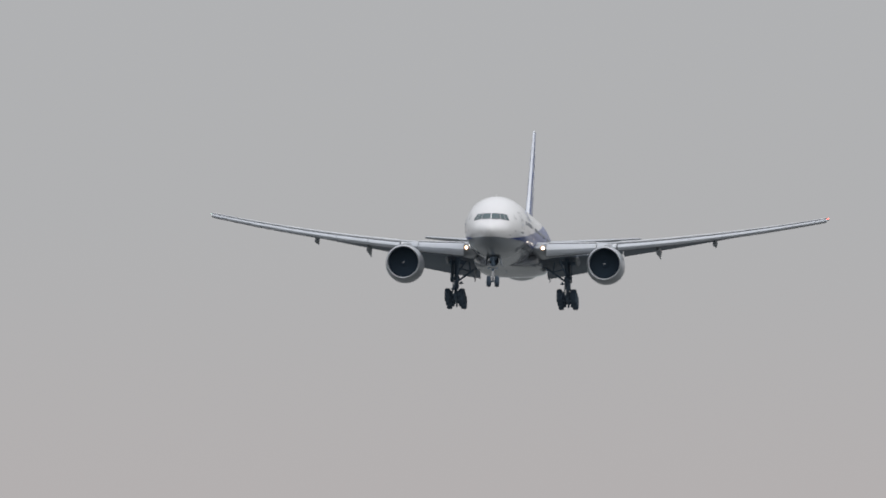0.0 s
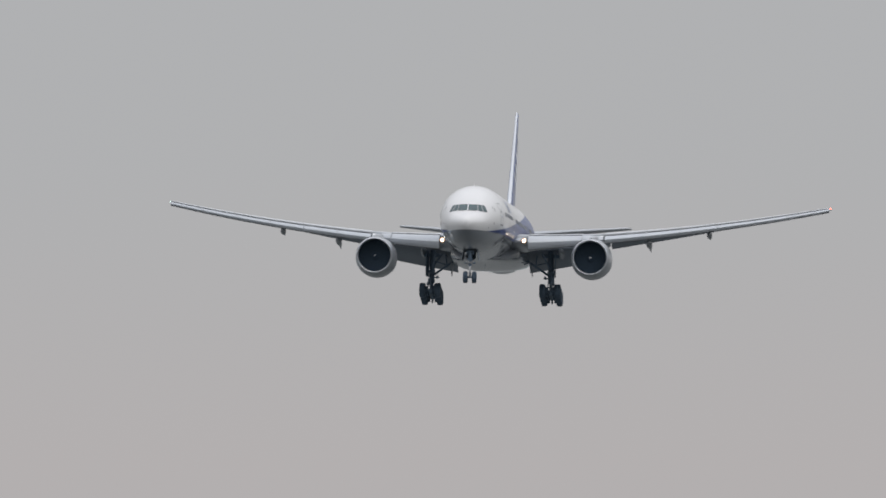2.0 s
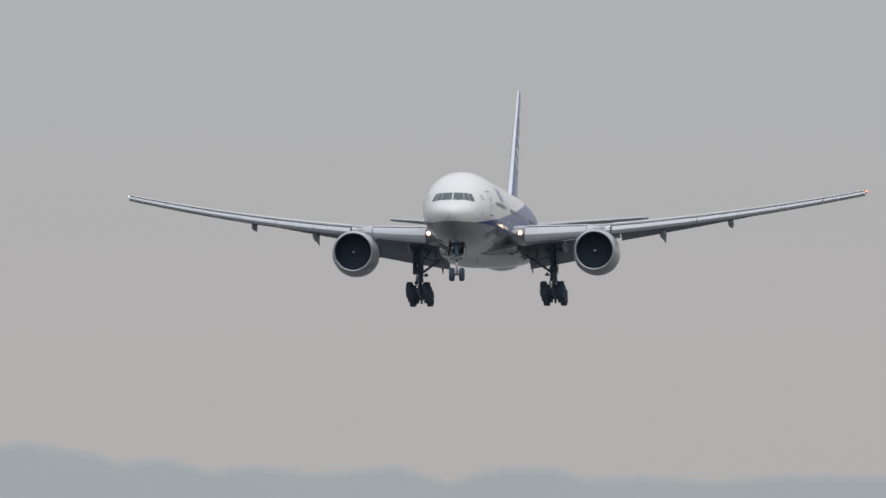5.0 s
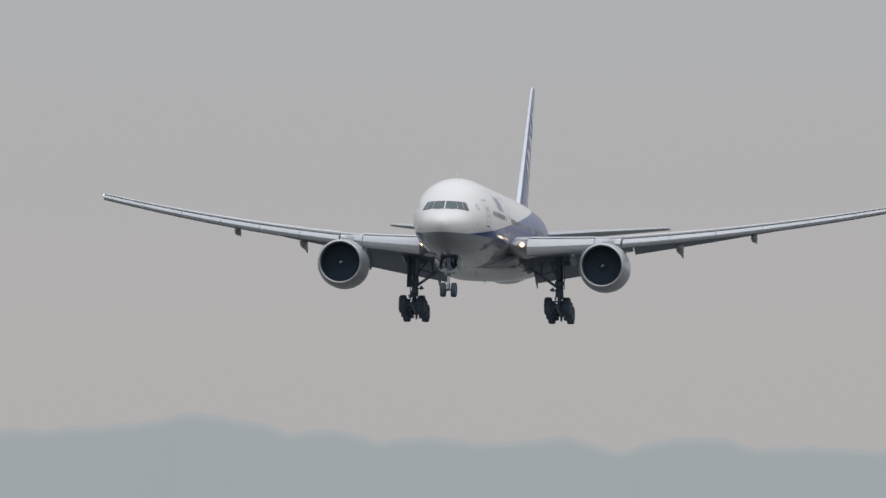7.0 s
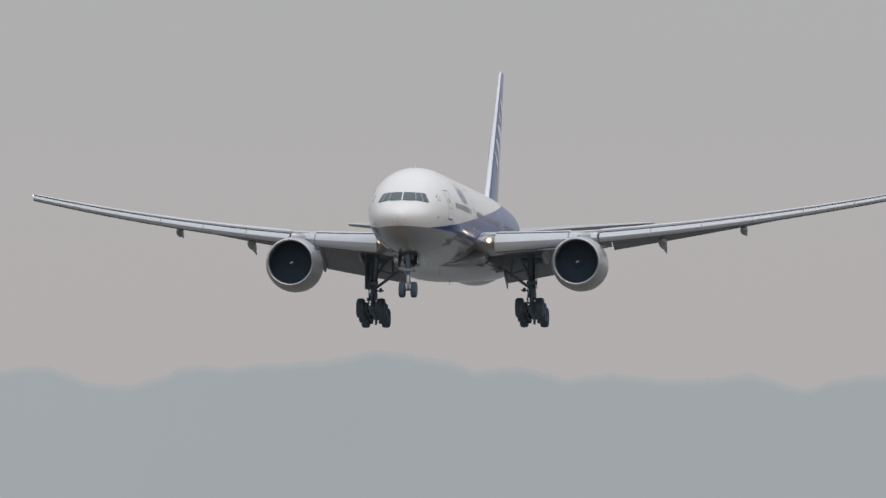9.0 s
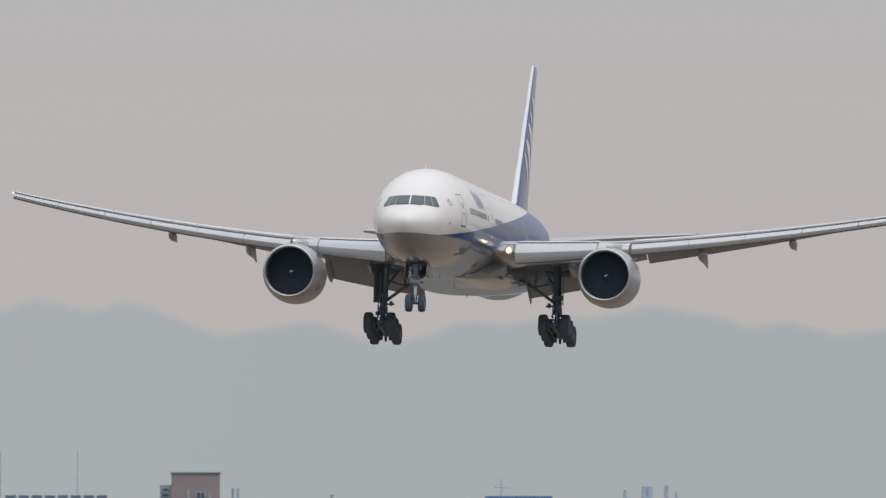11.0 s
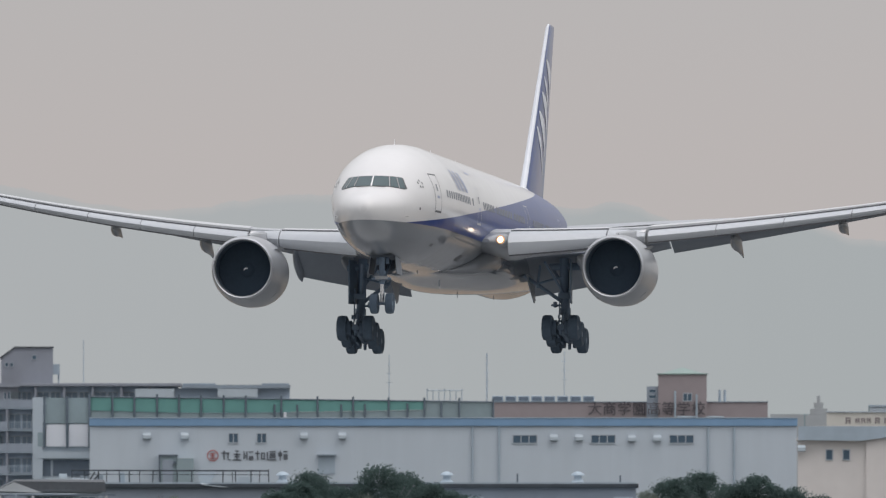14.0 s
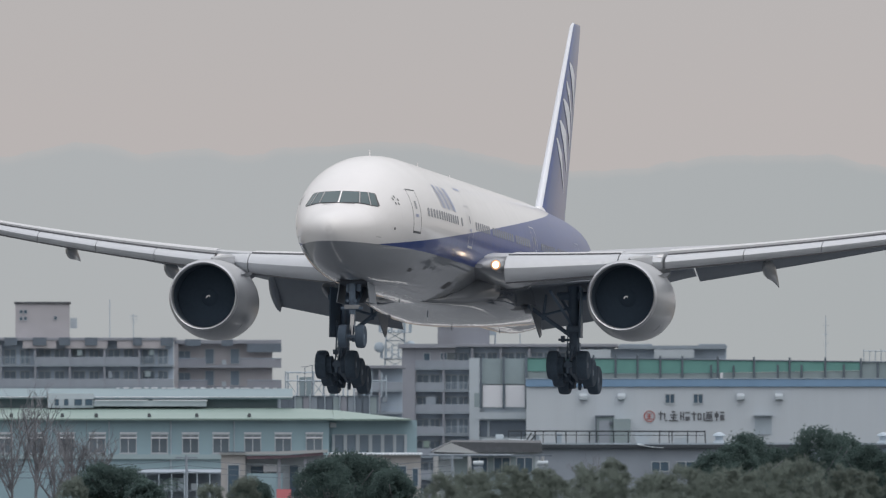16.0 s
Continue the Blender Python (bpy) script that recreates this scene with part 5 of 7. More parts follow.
# apartment blocks with rows of balconies
def balcony(parent, x0, x1, z, h, depth=1.4, solid=True):
    """One bay: slab, parapet or bars, dark opening with glazed doors behind."""
    w = x1 - x0
    k = (round(w, 2), round(h, 2))
    s = shared(("slab", k), lambda: bm_box(-w / 2, w / 2, -depth, 0.1, -0.12, 0.10), SLAB, parent, "balcony_slab", (x0 + x1) / 2, 0, z)
    if solid:
        shared(("rail", k), lambda: bm_box(-w / 2 + 0.03, w / 2 - 0.03, -depth, -depth + 0.12, 0.10, 1.12, 0.02), PARAPET, s, "parapet", 0, 0, 0)
    else:
        def bars():
            bm = bm_box(-w / 2, w / 2, -depth, -depth + 0.06, 1.05, 1.12)
            n = max(4, int(w / 0.3))
            for i in range(n + 1):
                q = -w / 2 + w * i / n
                bm_box(q - 0.025, q + 0.025, -depth, -depth + 0.05, 0.1, 1.05, bm=bm)
            return bm
        shared(("bars", k), bars, STEELPALE, s, "railing", 0, 0, 0)
    return s


def apartment(deg, dist, x0, x1, roof, floors, bay, name_label, storey=2.87, seed=1, glazed=True, drop=0.0):
    rnd = random.Random(seed)
    a = thing("apartment_block", name_label, "apartment building", site(deg, dist))
    wall = block(a, "wall", x0, x1, 0, 12, 0, roof - 0.4, BACKWALL)
    block(a, "roof_slab", x0 - 0.4, x1 + 0.4, -1.6, 12.4, roof - 0.4, roof, PLASTER, "grey-pink roof slab", 0.04)
    n = max(1, round((x1 - x0) / bay))
    for f in range(floors):
        z = roof - 0.4 - drop - storey * (f + 1)
        for i in range(n):
            b0, b1 = x0 + (x1 - x0) * i / n, x0 + (x1 - x0) * (i + 1) / n
            balcony(a, b0, b1, z, storey, solid=rnd.random() < 0.72)
            for q in (0.27, 0.7):
                if b0 + (b1 - b0) * q + 0.7 > x1 or not glazed:
                    continue
                window(a, b0 + (b1 - b0) * q, z + 1.15, 1.6 if q < 0.5 else 1.3, 2.0, -0.02, 1, glass=HAZEGLASS)
            shared(("pier", round(storey, 2)), lambda: bm_box(-0.14, 0.14, -1.35, 0, 0.1, storey - 0.12), PLASTER, a, "pier", b0, 0, z)
            if rnd.random() < 0.35:
                shared("ac_unit", lambda: bm_box(-0.4, 0.4, -0.9, -0.55, 0.1, 0.75, 0.03), OFFWHITE, a, "cooling_unit", b0 + 0.9, 0, z)
            if rnd.random() < 0.25:
                block(a, "laundry", b0 + (q0 := rnd.uniform(0.3, 1.6)), b0 + q0 + rnd.uniform(0.5, 1.3), -1.2, -1.14, z + rnd.uniform(1.1, 1.5), z + 2.1, rnd.choice([SLAB, NETGREY, TEALROOF, BROWN]), "hanging laundry")
    return a


def far(deg0):
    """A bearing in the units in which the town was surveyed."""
    return math.radians(deg0) * 33896


A1 = 10.9
aA = far(A1)


def bx(u):
    return (6718.1 - aA - u) * -1 / 13.56


def bz(v):
    return EYE + (907.2 - v) / 13.56


blockA = apartment(A1, 2500, bx(126), bx(480), bz(651), 8, 3.7, "grey-pink apartment block with balcony rows", seed=3)
block(blockA, "column_bay", bx(103), bx(126), -1.7, 12, 0, bz(690), PLASTER)
block(blockA, "upper_wall", bx(103), bx(197), -1.2, 12, bz(690), bz(658), PLASTER)
block(blockA, "roof_lip", bx(97), bx(200), -1.9, 12.2, bz(658), bz(651), PLASTER)
window(blockA, bx(147), bz(676), 0.9, 1.4, -1.22, 0)
window(blockA, bx(177), bz(673), 0.9, 1.0, -1.22, 0)
part("penthouse", bm_loft([[(bx(u), y, bz(v)) for u, v in ((166, 652), (166, 606), (190, 588), (258, 588), (258, 652))] for y in (1.0, 8.0)]), PLASTER, blockA, "stair penthouse", smooth=0)
part("penthouse_roof", bm_loft([[(bx(u), y, bz(v)) for u, v in ((164, 608), (164, 605), (190, 586), (259, 586), (259, 588.5), (190, 588.5))] for y in (0.8, 8.2)]), TILE, blockA, smooth=0)
for u, v in ((176, 618), (185, 618), (225, 605)):
    window(blockA, bx(u), bz(v), 0.4 if u < 200 else 0.6, 0.6, 0.98, 0, t=0.06)
block(blockA, "water_tank", bx(257.5), bx(270), 2, 4, bz(635), bz(617), STEELPALE)
part("tank_leg", bm_tube((bx(268), 3, bz(655)), (bx(268), 3, bz(634)), 0.1, k=8), STEELPALE, blockA)
for u, w, top in ((488, 58, 651), (628, 48, 651)):
    block(blockA, "roof_unit", bx(u), bx(u + w), 2, 6, bz(662), bz(top), SLAB)
block(blockA, "east_wall", bx(480), bx(677), 0, 12, 0, bz(660), BACKWALL)
block(blockA, "east_roof", bx(480) + 0.42, bx(678), -1.5, 12.2, bz(660), bz(654), SLAB)
block(blockA, "white_panel", bx(403), bx(472), -1.9, -1.7, bz(676), bz(661), OFFWHITE)
block(blockA, "white_panel", bx(549), bx(620), -1.6, -1.4, bz(676), bz(661), OFFWHITE)
apartment(11.249, 2460, -2.95, 2.95, EYE + (907.2 - 689) / 13.78, 7, 2.95, "lower grey-pink apartment wing", seed=9, glazed=False)

A2 = 12.1
aB = far(A2)


def cx2(u):
    return (7326.3 - aB - u) * -1 / 13.56


def cz2(v):
    return EYE + (865.2 - v) / 13.56


blockB = apartment(A2, 2500, cx2(-60), cx2(307), cz2(598), 8, 4.6, "grey apartment block with laundry on its balconies", storey=2.84, seed=5, drop=0.40)
for a, b in ((40, 100), (115, 190), (207, 292)):
    block(blockB, "upper_wall", cx2(a), cx2(b), -1.5, -1.35, cz2(617), cz2(600), ROSE)
blockC = thing("apartment_block", "pink-grey apartment wing with corridor doors and solid parapets", "apartment building", site(math.degrees((7326.3 - 403) / 33896), 2508))


def gx(u):
    return cx2(u) - cx2(403)


block(blockC, "wall", gx(307.5), gx(482), 0, 12, 0, cz2(608), ROSE)
block(blockC, "roof_slab", gx(307.5), gx(498), -1.5, 12.3, cz2(608), cz2(601), PLASTER, "grey-pink roof slab", 0.04)
block(blockC, "roof_fascia", gx(437), gx(498), -1.5, -1.36, cz2(623), cz2(608), ROOFDARK)
block(blockC, "corner_pier", gx(307.5), gx(315), -1.45, 0, 0, cz2(608), ROSE)
for f in range(8):
    z = cz2(648) - 2.84 * f
    block(blockC, "balcony_slab", gx(307.5), gx(498), -1.4, 0, z - 0.2, z + 0.22, PLASTER)
    for a, b in (((315, 364), (424, 498)), ((314, 367), (437, 498)))[f % 2]:
        rail = block(blockC, "parapet", gx(a), gx(b), -1.4, -1.26, z + 0.22, z + 1.0, PLASTER)
        part("parapet_cap", bm_box(gx(a), gx(b), -1.44, -1.22, z + 1.0, z + 1.07), BACKWALL, rail, smooth=0)
    for u in (370.5, 415.5):
        window(blockC, gx(u), z + 1.3, 1.2, 2.0, -0.02, 0, t=0.07, glass=HAZEGLASS)
    window(blockC, gx(326), z + 1.45, 1.6, 1.2, -0.02, 1, t=0.07, glass=HAZEGLASS)
    block(blockC, "cooling_unit", gx(392), gx(400), -0.6, -0.1, z + 0.22, z + 0.85, OFFWHITE, bevel=0.03)

block(blockB, "penthouse", cx2(27), cx2(123), 0.5, 7, cz2(600), cz2(538), ROSE, "stair penthouse")
block(blockB, "penthouse_roof", cx2(25), cx2(125), 0.3, 7.2, cz2(538), cz2(534.5), TILE)
for u, v in ((37, 552), (45, 552), (37, 564), (45, 564), (98, 563)):
    window(blockB, cx2(u), cz2(v), 0.45, 0.5, 0.48, 0, t=0.06)
block(blockB, "water_tank", cx2(124), cx2(136), 2, 4, cz2(581), cz2(563), OFFWHITE)
for u, w in ((-40, 26), (8, 22), (58, 24), (104, 20), (150, 22), (235, 16), (284, 22)):
    block(blockB, "roof_upstand", cx2(u), cx2(u + w), -1.75, -1.52, cz2(612), cz2(598) + 0.02, ROOFDARK)
for u, w in ((327, 28), (392, 20)):
    block(blockC, "roof_upstand", gx(u), gx(u + w), -1.62, -1.51, cz2(612), cz2(600), ROOFDARK)
for u, top in ((194, 530), (236, 556), (312, 574)):
    t = (7326.3 if u != 312 else 6718.1) - u
    m = thing("radio_mast", "thin grey rooftop aerial mast", "mast", site(math.degrees(t / 33896), 2520))
    hh = EYE + ((865.2 if u != 312 else 907.2) - top) / 13.45
    part("pole", bm_tube((0, 0, 0), (0, 0, hh), 0.09, 0.05, 8), STEELPALE, m)
    if u == 236:
        for k in range(3):
            part("stay", bm_tube((-0.6 + 0.1 * k, 0, hh - 0.3 - 0.4 * k), (0.6 - 0.1 * k, 0, hh - 0.3 - 0.4 * k), 0.035, k=6), STEELPALE, m)

# lattice radio tower with dishes
lat = thing("lattice_tower", "pale steel lattice radio tower with white dishes", "radio tower", site(math.degrees((6718.1 - 91) / 33896), 2540))
TH = EYE + (907.2 - 545) / 13.34
for sx_, sy_ in ((-1, -1), (1, -1), (1, 1), (-1, 1)):
    part("leg", bm_tube((sx_ * 2.2, sy_ * 2.2, 0), (sx_ * 0.95, sy_ * 0.95, TH), 0.13, 0.1, 8), STEELPALE, lat)
levels = [TH - 1.25 * k for k in range(16)]
for z in levels:
    r = 0.95 + 1.25 * (TH - z) / TH
    br = bmesh.new()
    for (xa, ya), (xb, yb) in (((-r, -r), (r, -r)), ((r, -r), (r, r)), ((r, r), (-r, r)), ((-r, r), (-r, -r))):
        bm_tube((xa, ya, z), (xb, yb, z), 0.06, k=6, bm=br)
        bm_tube((xa, ya, z), (xb, yb, z - 1.25), 0.05, k=6, bm=br)
        bm_tube((xb, yb, z), (xa, ya, z - 1.25), 0.05, k=6, bm=br)
    part("bracing", br, STEELPALE, lat, smooth=0)
for z, r in ((TH - 6.4, 2.1), (TH - 3.9, 1.5), (TH - 1.2, 1.4), (TH - 9.8, 1.9)):
    part("platform", bm_box(-r, r, -r, r, z - 0.08, z, 0.02), STEELPALE, lat, smooth=0)
    for k in range(14):
        a = 2 * math.pi * k / 14
        shared("antenna_panel", lambda: bm_tube((0, 0, 0), (0, 0, 1.7), 0.10, k=6), STEELPALE, lat, "antenna_panel", r * math.cos(a), r * math.sin(a), z)
for x, z, r in ((-1.7, TH + 0.1, 0.85), (0.55, TH + 0.1, 1.15), (0.4, TH - 1.6, 0.8), (-2.1, TH - 8.4, 0.7), (2.0, TH - 8.3, 0.75)):
    part("dish", bm_spin([(-1.0 + 0.1, 0.0001), (-0.95 + 0.05, r * 0.5), (-0.8, r * 0.9), (-0.72, r), (-0.4, r), (-0.3, r * 0.6), (-0.2, 0.0001)], 24, (x, -0.6, z)), STEELPALE, lat, "pale drum dish")

# steel frames over a panelled plant deck behind the school
RB = math.degrees((7000 - 255) / 33896)
rs = 33896 / 2050


def rx_(u):
    return (u - 255) / rs


def rz_(v):
    return EYE + (879 - v) / rs


deck = thing("plant_deck", "panelled grey plant deck under bare steel frames", "building", site(RB, 2050))
block(deck, "wall", rx_(156), rx_(342), 0.1, 12, 0, rz_(716), ROOFDARK)
for i in range(14):
    tone = (SLAB, ROOFDARK, PLASTER, ROOFDARK, NETGREY)[(i * 3) % 5]
    shared(("deck_panel", tone.name), lambda: bm_box(0.04, 0.70, 0.0, 0.1, 0.0, 1.85, 0.01), tone, deck, "deck_panel", rx_(157 + 13.2 * i), 0, rz_(747))
    if i % 2:
        shared("deck_pole", lambda: bm_tube((0, 0, 0), (0, 0, 2.1), 0.07, k=6), STEELPALE, deck, "deck_pole", rx_(156 + 13.2 * i), -0.12, rz_(747))
block(deck, "deck_rail", rx_(156), rx_(345), -0.1, 0.0, rz_(716.5), rz_(714.5), POST)
for i, u in enumerate((179, 183, 200, 228, 246, 258, 266, 271, 281, 289, 300, 318, 331, 349, 357)):
    shared(("frame_post", i % 3), lambda: bm_tube((0, 0, 0), (0, 0, (2.7, 2.55, 2.3)[i % 3]), 0.085, k=6), STEELPALE, deck, "frame_post", rx_(u), 0.5 + 2.5 * (i % 3), rz_(716))
for y, v, a, b in ((0.5, 688, 178, 358), (3.0, 673, 179, 262), (5.5, 688.5, 200, 358), (3.0, 673.5, 281, 302)):
    part("frame_beam", bm_tube((rx_(a), y, rz_(v)), (rx_(b), y, rz_(v)), 0.08, k=6), STEELPALE, deck)
for a, b in ((183, 200), (228, 246), (246, 228), (300, 318)):
    part("frame_brace", bm_tube((rx_(a), 0.5, rz_(690)), (rx_(b), 0.5, rz_(714)), 0.05, k=6), STEELPALE, deck)
for u, w in ((203, 11), (215, 10), (258, 8)):
    block(deck, "cooling_tank", rx_(u), rx_(u + w), 3.5, 4.6, rz_(716), rz_(681), NETGREY, bevel=0.05)
for u, v in ((213, 663), (226, 661), (247, 658)):
    part("aerial", bm_tube((rx_(u), 2, rz_(716)), (rx_(u), 2, rz_(v)), 0.04, k=6), POST, deck)
    part("aerial_bar", bm_tube((rx_(u - 6), 2, rz_(v)), (rx_(u + 6), 2, rz_(v)), 0.035, k=6), POST, deck)

# long teal-roofed school building
T1 = 12.05
aT = far(T1)


def ux(u):
    return (7326.3 - aT - u) * -1 / 19.37


def uz(v):
    return EYE + (865.2 - v) / 19.37


teal = thing("teal_roofed_building", "pale blue two-storey building with a light teal metal roof", "school building", site(T1, 1750))
block(teal, "wall", ux(-80), ux(582), 0, 14, 0, uz(743), TEALWALL)
part("main_roof", bm_loft([[(ux(u), y, uz(v)) for y, v in ((-0.9, 744), (-0.9, 741), (6.0, a), (14.5, a), (14.5, 744))] for u, a in ((-82, 722), (480, 722), (545, 723), (590, 725.5))]), TEALROOF, teal, "light teal metal roof", smooth=0)
part("hip_roof", bm_loft([[(ux(u), y, uz(v)) for y, v in ((-0.85, 744.5), (-0.85, 741.6), (y1, a), (14.4, a), (14.4, 744.5))] for u, a, y1 in ((590.2, 725.5, 4.5), (640, 731, 3.0), (690, 737, 1.2), (728, 741.8, -0.4))]), TEALROOF, teal, smooth=0)
block(teal, "clerestory", ux(-80), ux(492), 6.5, 13, uz(722), uz(704), CLERESTORY, "dark clerestory band")
part("upper_roof", bm_loft([[(ux(u), y, uz(v)) for y, v in ((5.6, 706), (5.6, 703), (9.0, 687), (13.5, 687), (13.5, 706))] for u in (-82, 519)]), UPPERTEAL, teal, "upper teal roof", smooth=0)
rnd = random.Random(21)
u = 205.0
while u < 490:  # short white pieces of uneven length along the upper roof
    w = rnd.uniform(5, 16)
    block(teal, "ridge_cap", ux(u), ux(u + w), 8.8, 9.3, uz(687.5), uz(685.2 + rnd.uniform(-0.6, 0.6)), SIGNWHITE)
    u += w + rnd.uniform(2, 9)
for a, b in ((85, 98), (168, 262), (270, 368)):
    block(teal, "gutter", ux(a), ux(b), 5.0, 5.6, uz(709.5), uz(707.5), SIGNWHITE)
block(teal, "eave_trim", ux(-82), ux(519), 5.5, 5.6, uz(703.2), uz(701.6), SIGNWHITE)
block(teal, "roof_house", ux(84), ux(165), 5.0, 8, uz(722), uz(696), OFFWHITE)
for u in (100, 117, 138, 157):
    window(teal, ux(u), uz(712), 0.5 if u < 130 else 0.8, 0.7, 4.98, 0, t=0.06)
block(teal, "white_duct", ux(166), ux(366), 5.2, 5.6, uz(719), uz(709), OFFWHITE)
block(teal, "right_wall", ux(582), ux(738), 1.0, 13, 0, uz(744), TEALWALL)
for i, u in enumerate((590, 611, 633, 656, 677, 699, 718)):
    shared("end_pilaster", lambda: bm_box(-0.12, 0.12, -0.3, 0.0, 0.0, uz(769)), OFFWHITE, teal, "pilaster", ux(u), 0.99, 0, "pale pilaster")
for u in (600.5, 622, 644.5, 666.5, 688, 708.5):
    window(teal, ux(u), uz(786), 0.92, 1.75, 0.98, 0, t=0.07, glass=HAZEGLASS)
block(teal, "wall_unit", ux(584), ux(595), 0.4, 0.98, uz(757), uz(748), OFFWHITE, bevel=0.03)
for u in (8, 62, 117, 172, 227, 282, 337, 391, 447, 501, 556):
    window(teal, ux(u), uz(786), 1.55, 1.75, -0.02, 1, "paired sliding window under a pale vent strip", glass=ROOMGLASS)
    block(teal, "vent_strip", ux(u) - 0.8, ux(u) + 0.8, -0.14, 0, uz(768.0), uz(765.5), SIGNWHITE)
    block(teal, "transom", ux(u) - 0.76, ux(u) + 0.76, -0.15, 0, uz(776.5), uz(773.5), SIGNWHITE)
    block(teal, "window_sill", ux(u) - 0.84, ux(u) + 0.84, -0.2, 0, uz(804.2), uz(802.6), FRAME)
for u in (90, 193, 302, 414):
    part("downpipe", bm_tube((ux(u), -0.12, 0.2), (ux(u), -0.12, uz(746)), 0.07, k=8), STEELPALE, teal)
for u in (20, 110, 170, 264, 348, 441):
    part("roof_vent", bm_loft([[(ux(u) + s * w, -0.2 + d, uz(741) + h) for s, d in ((-1, 0), (1, 0), (1, 0.4), (-1, 0.4))] for w, h in ((0.14, -0.1), (0.17, 0.30), (0.1, 0.48))]), TILE, teal, smooth=0)
block(teal, "ledge", ux(-80), ux(582), -0.25, 0, uz(813), uz(804.5), BANDTEAL, "light teal band under the windows")


# low houses and long roofs in front
def low(deg, dist):
    return (6718.1 - math.radians(deg) * 33896, 33896 / dist)


hall = thing("long_hall", "long low hall with a dark roof edge and white vents", "hall", site(9.9, 1780))
h0, hs = low(9.9, 1780)


def hx(u):
    return (u - h0) / hs


def hz(v):
    return EYE + (907.2 - v) / hs


block(hall, "wall", hx(345), hx(1290), 0, 16, 0, hz(836), PARAPET)
block(hall, "lower_front", hx(782), hx(1288), -0.4, -0.002, 0, hz(857), ROOFDARK, "dark lower front")
block(hall, "lower_eave", hx(780), hx(1295), -2.2, 0, hz(859), hz(855), SLAB, "grey lower eave", 0.05)
for u in (812, 900, 986, 1250):
    block(hall, "skylight", hx(u), hx(u + 34), -1.6, -0.2, hz(855), hz(852), STEELPALE)
block(hall, "roof_edge", hx(340), hx(1294), -0.6, 16.4, hz(836), hz(829), ROOFEDGE, "dark roof edge", 0.05)
block(hall, "roof_sheet", hx(350), hx(1290), 0.4, 15.5, hz(829), hz(826), STEELPALE)
for u in (664, 955, 1187):
    v = part("roof_vent", bm_loft([[(hx(u) + r * math.cos(2 * math.pi * k / 14), 2 + r * math.sin(2 * math.pi * k / 14), hz(831) + h) for k in range(14)] for r, h in ((0.85, 0.0), (0.62, 0.28), (0.38, 0.50), (0.36, 0.86), (0.62, 0.90), (0.56, 1.02), (0.34, 1.16), (0.10, 1.26))]), STEELPALE, hall, "white turret vent")
part("guard_rail", bm_tube((hx(290), 1.0, hz(805)), (hx(640), 1.0, hz(806)), 0.075, k=6), ROOFEDGE, hall)
part("guard_rail", bm_tube((hx(290), 1.0, hz(812)), (hx(640), 1.0, hz(813)), 0.035, k=6), ROOFEDGE, hall)
for k, u in enumerate((292, 314, 338, 352, 376, 393, 411, 434, 448, 478, 503, 558, 576, 581, 608, 623, 640)):
    part("rail_post", bm_tube((hx(u), 1.0, hz(832)), (hx(u + (k % 4 - 1.5) * 0.7), 1.0, hz(804)), 0.062 if k % 3 else 0.045, k=6), ROOFEDGE, hall)
part("roof_cowl", bm_loft([[(hx(528) + sx_ * w, 3 + sy_ * 1.0, hz(826) + h) for sx_, sy_ in ((-1, -1), (1, -1), (1, 1), (-1, 1))] for w, h in ((0.55, 0.0), (0.55, 0.35), (0.86, 0.55), (0.86, 0.85), (0.72, 0.98))]), OFFWHITE, hall, "white wide-topped roof cowl", smooth=0)
part("roof_pipe", bm_tube((hx(246), 0.6, hz(820)), (hx(322), 0.6, hz(822)), 0.10, k=8), OFFWHITE, hall, "white roof pipe")
part("sagging_sheet", bm_loft([[(hx(u), y, hz(v)) for y, v in ((-0.8, a), (0.6, a - 2.5), (0.6, a - 1.5), (-0.8, a + 1))] for u, a in ((520, 829), (545, 833), (562, 834.5), (566, 834))]), OFFWHITE, hall, "pale sagging roof sheet", smooth=0)
part("lean_brace", bm_tube((hx(318), 0.8, hz(830)), (hx(332), 0.8, hz(808)), 0.08, k=6), ROOFEDGE, hall)
part("lean_brace", bm_tube((hx(326), 0.8, hz(830)), (hx(338), 0.8, hz(812)), 0.07, k=6), ROOFEDGE, hall)
for u, w, top in ((268, 14, 811), (306, 10, 815), (334, 12, 812), (376, 9, 809), (585, 26, 816)):
    block(hall, "roof_unit", hx(u), hx(u + w), 1.6, 2.8, hz(828), hz(top), STEELPALE if w < 13 else OFFWHITE, bevel=0.04)
block(hall, "roof_box", hx(245), hx(292), -1, 5, hz(840), hz(818), OFFWHITE)
for k, u in enumerate((560, 605, 650, 1010, 1060, 1110, 1160, 1215)):
    window(hall, hx(u), hz(868), 1.7, 1.0, -0.42 if u > 780 else -0.02, 1)
block(hall, "canopy", hx(1020), hx(1290), -3.0, 0, hz(872), hz(868), SLAB)
block(hall, "lower_canopy", hx(1030), hx(1285), -4.0, -3.1, hz(877), hz(873), ROOFDARK)
for u, v in ((1080, 826), (1262, 829)):
    part("stub_post", bm_tube((hx(u), 0.5, hz(834)), (hx(u), 0.5, hz(v - 15)), 0.08, k=6), ROOFDARK, hall)

# gabled house and small white houses nearer the field
n0, ns = low(10.9, 1690)


def lx(u):
    return (u - n0) / ns


def lz(v):
    return EYE + (907.2 - v) / ns


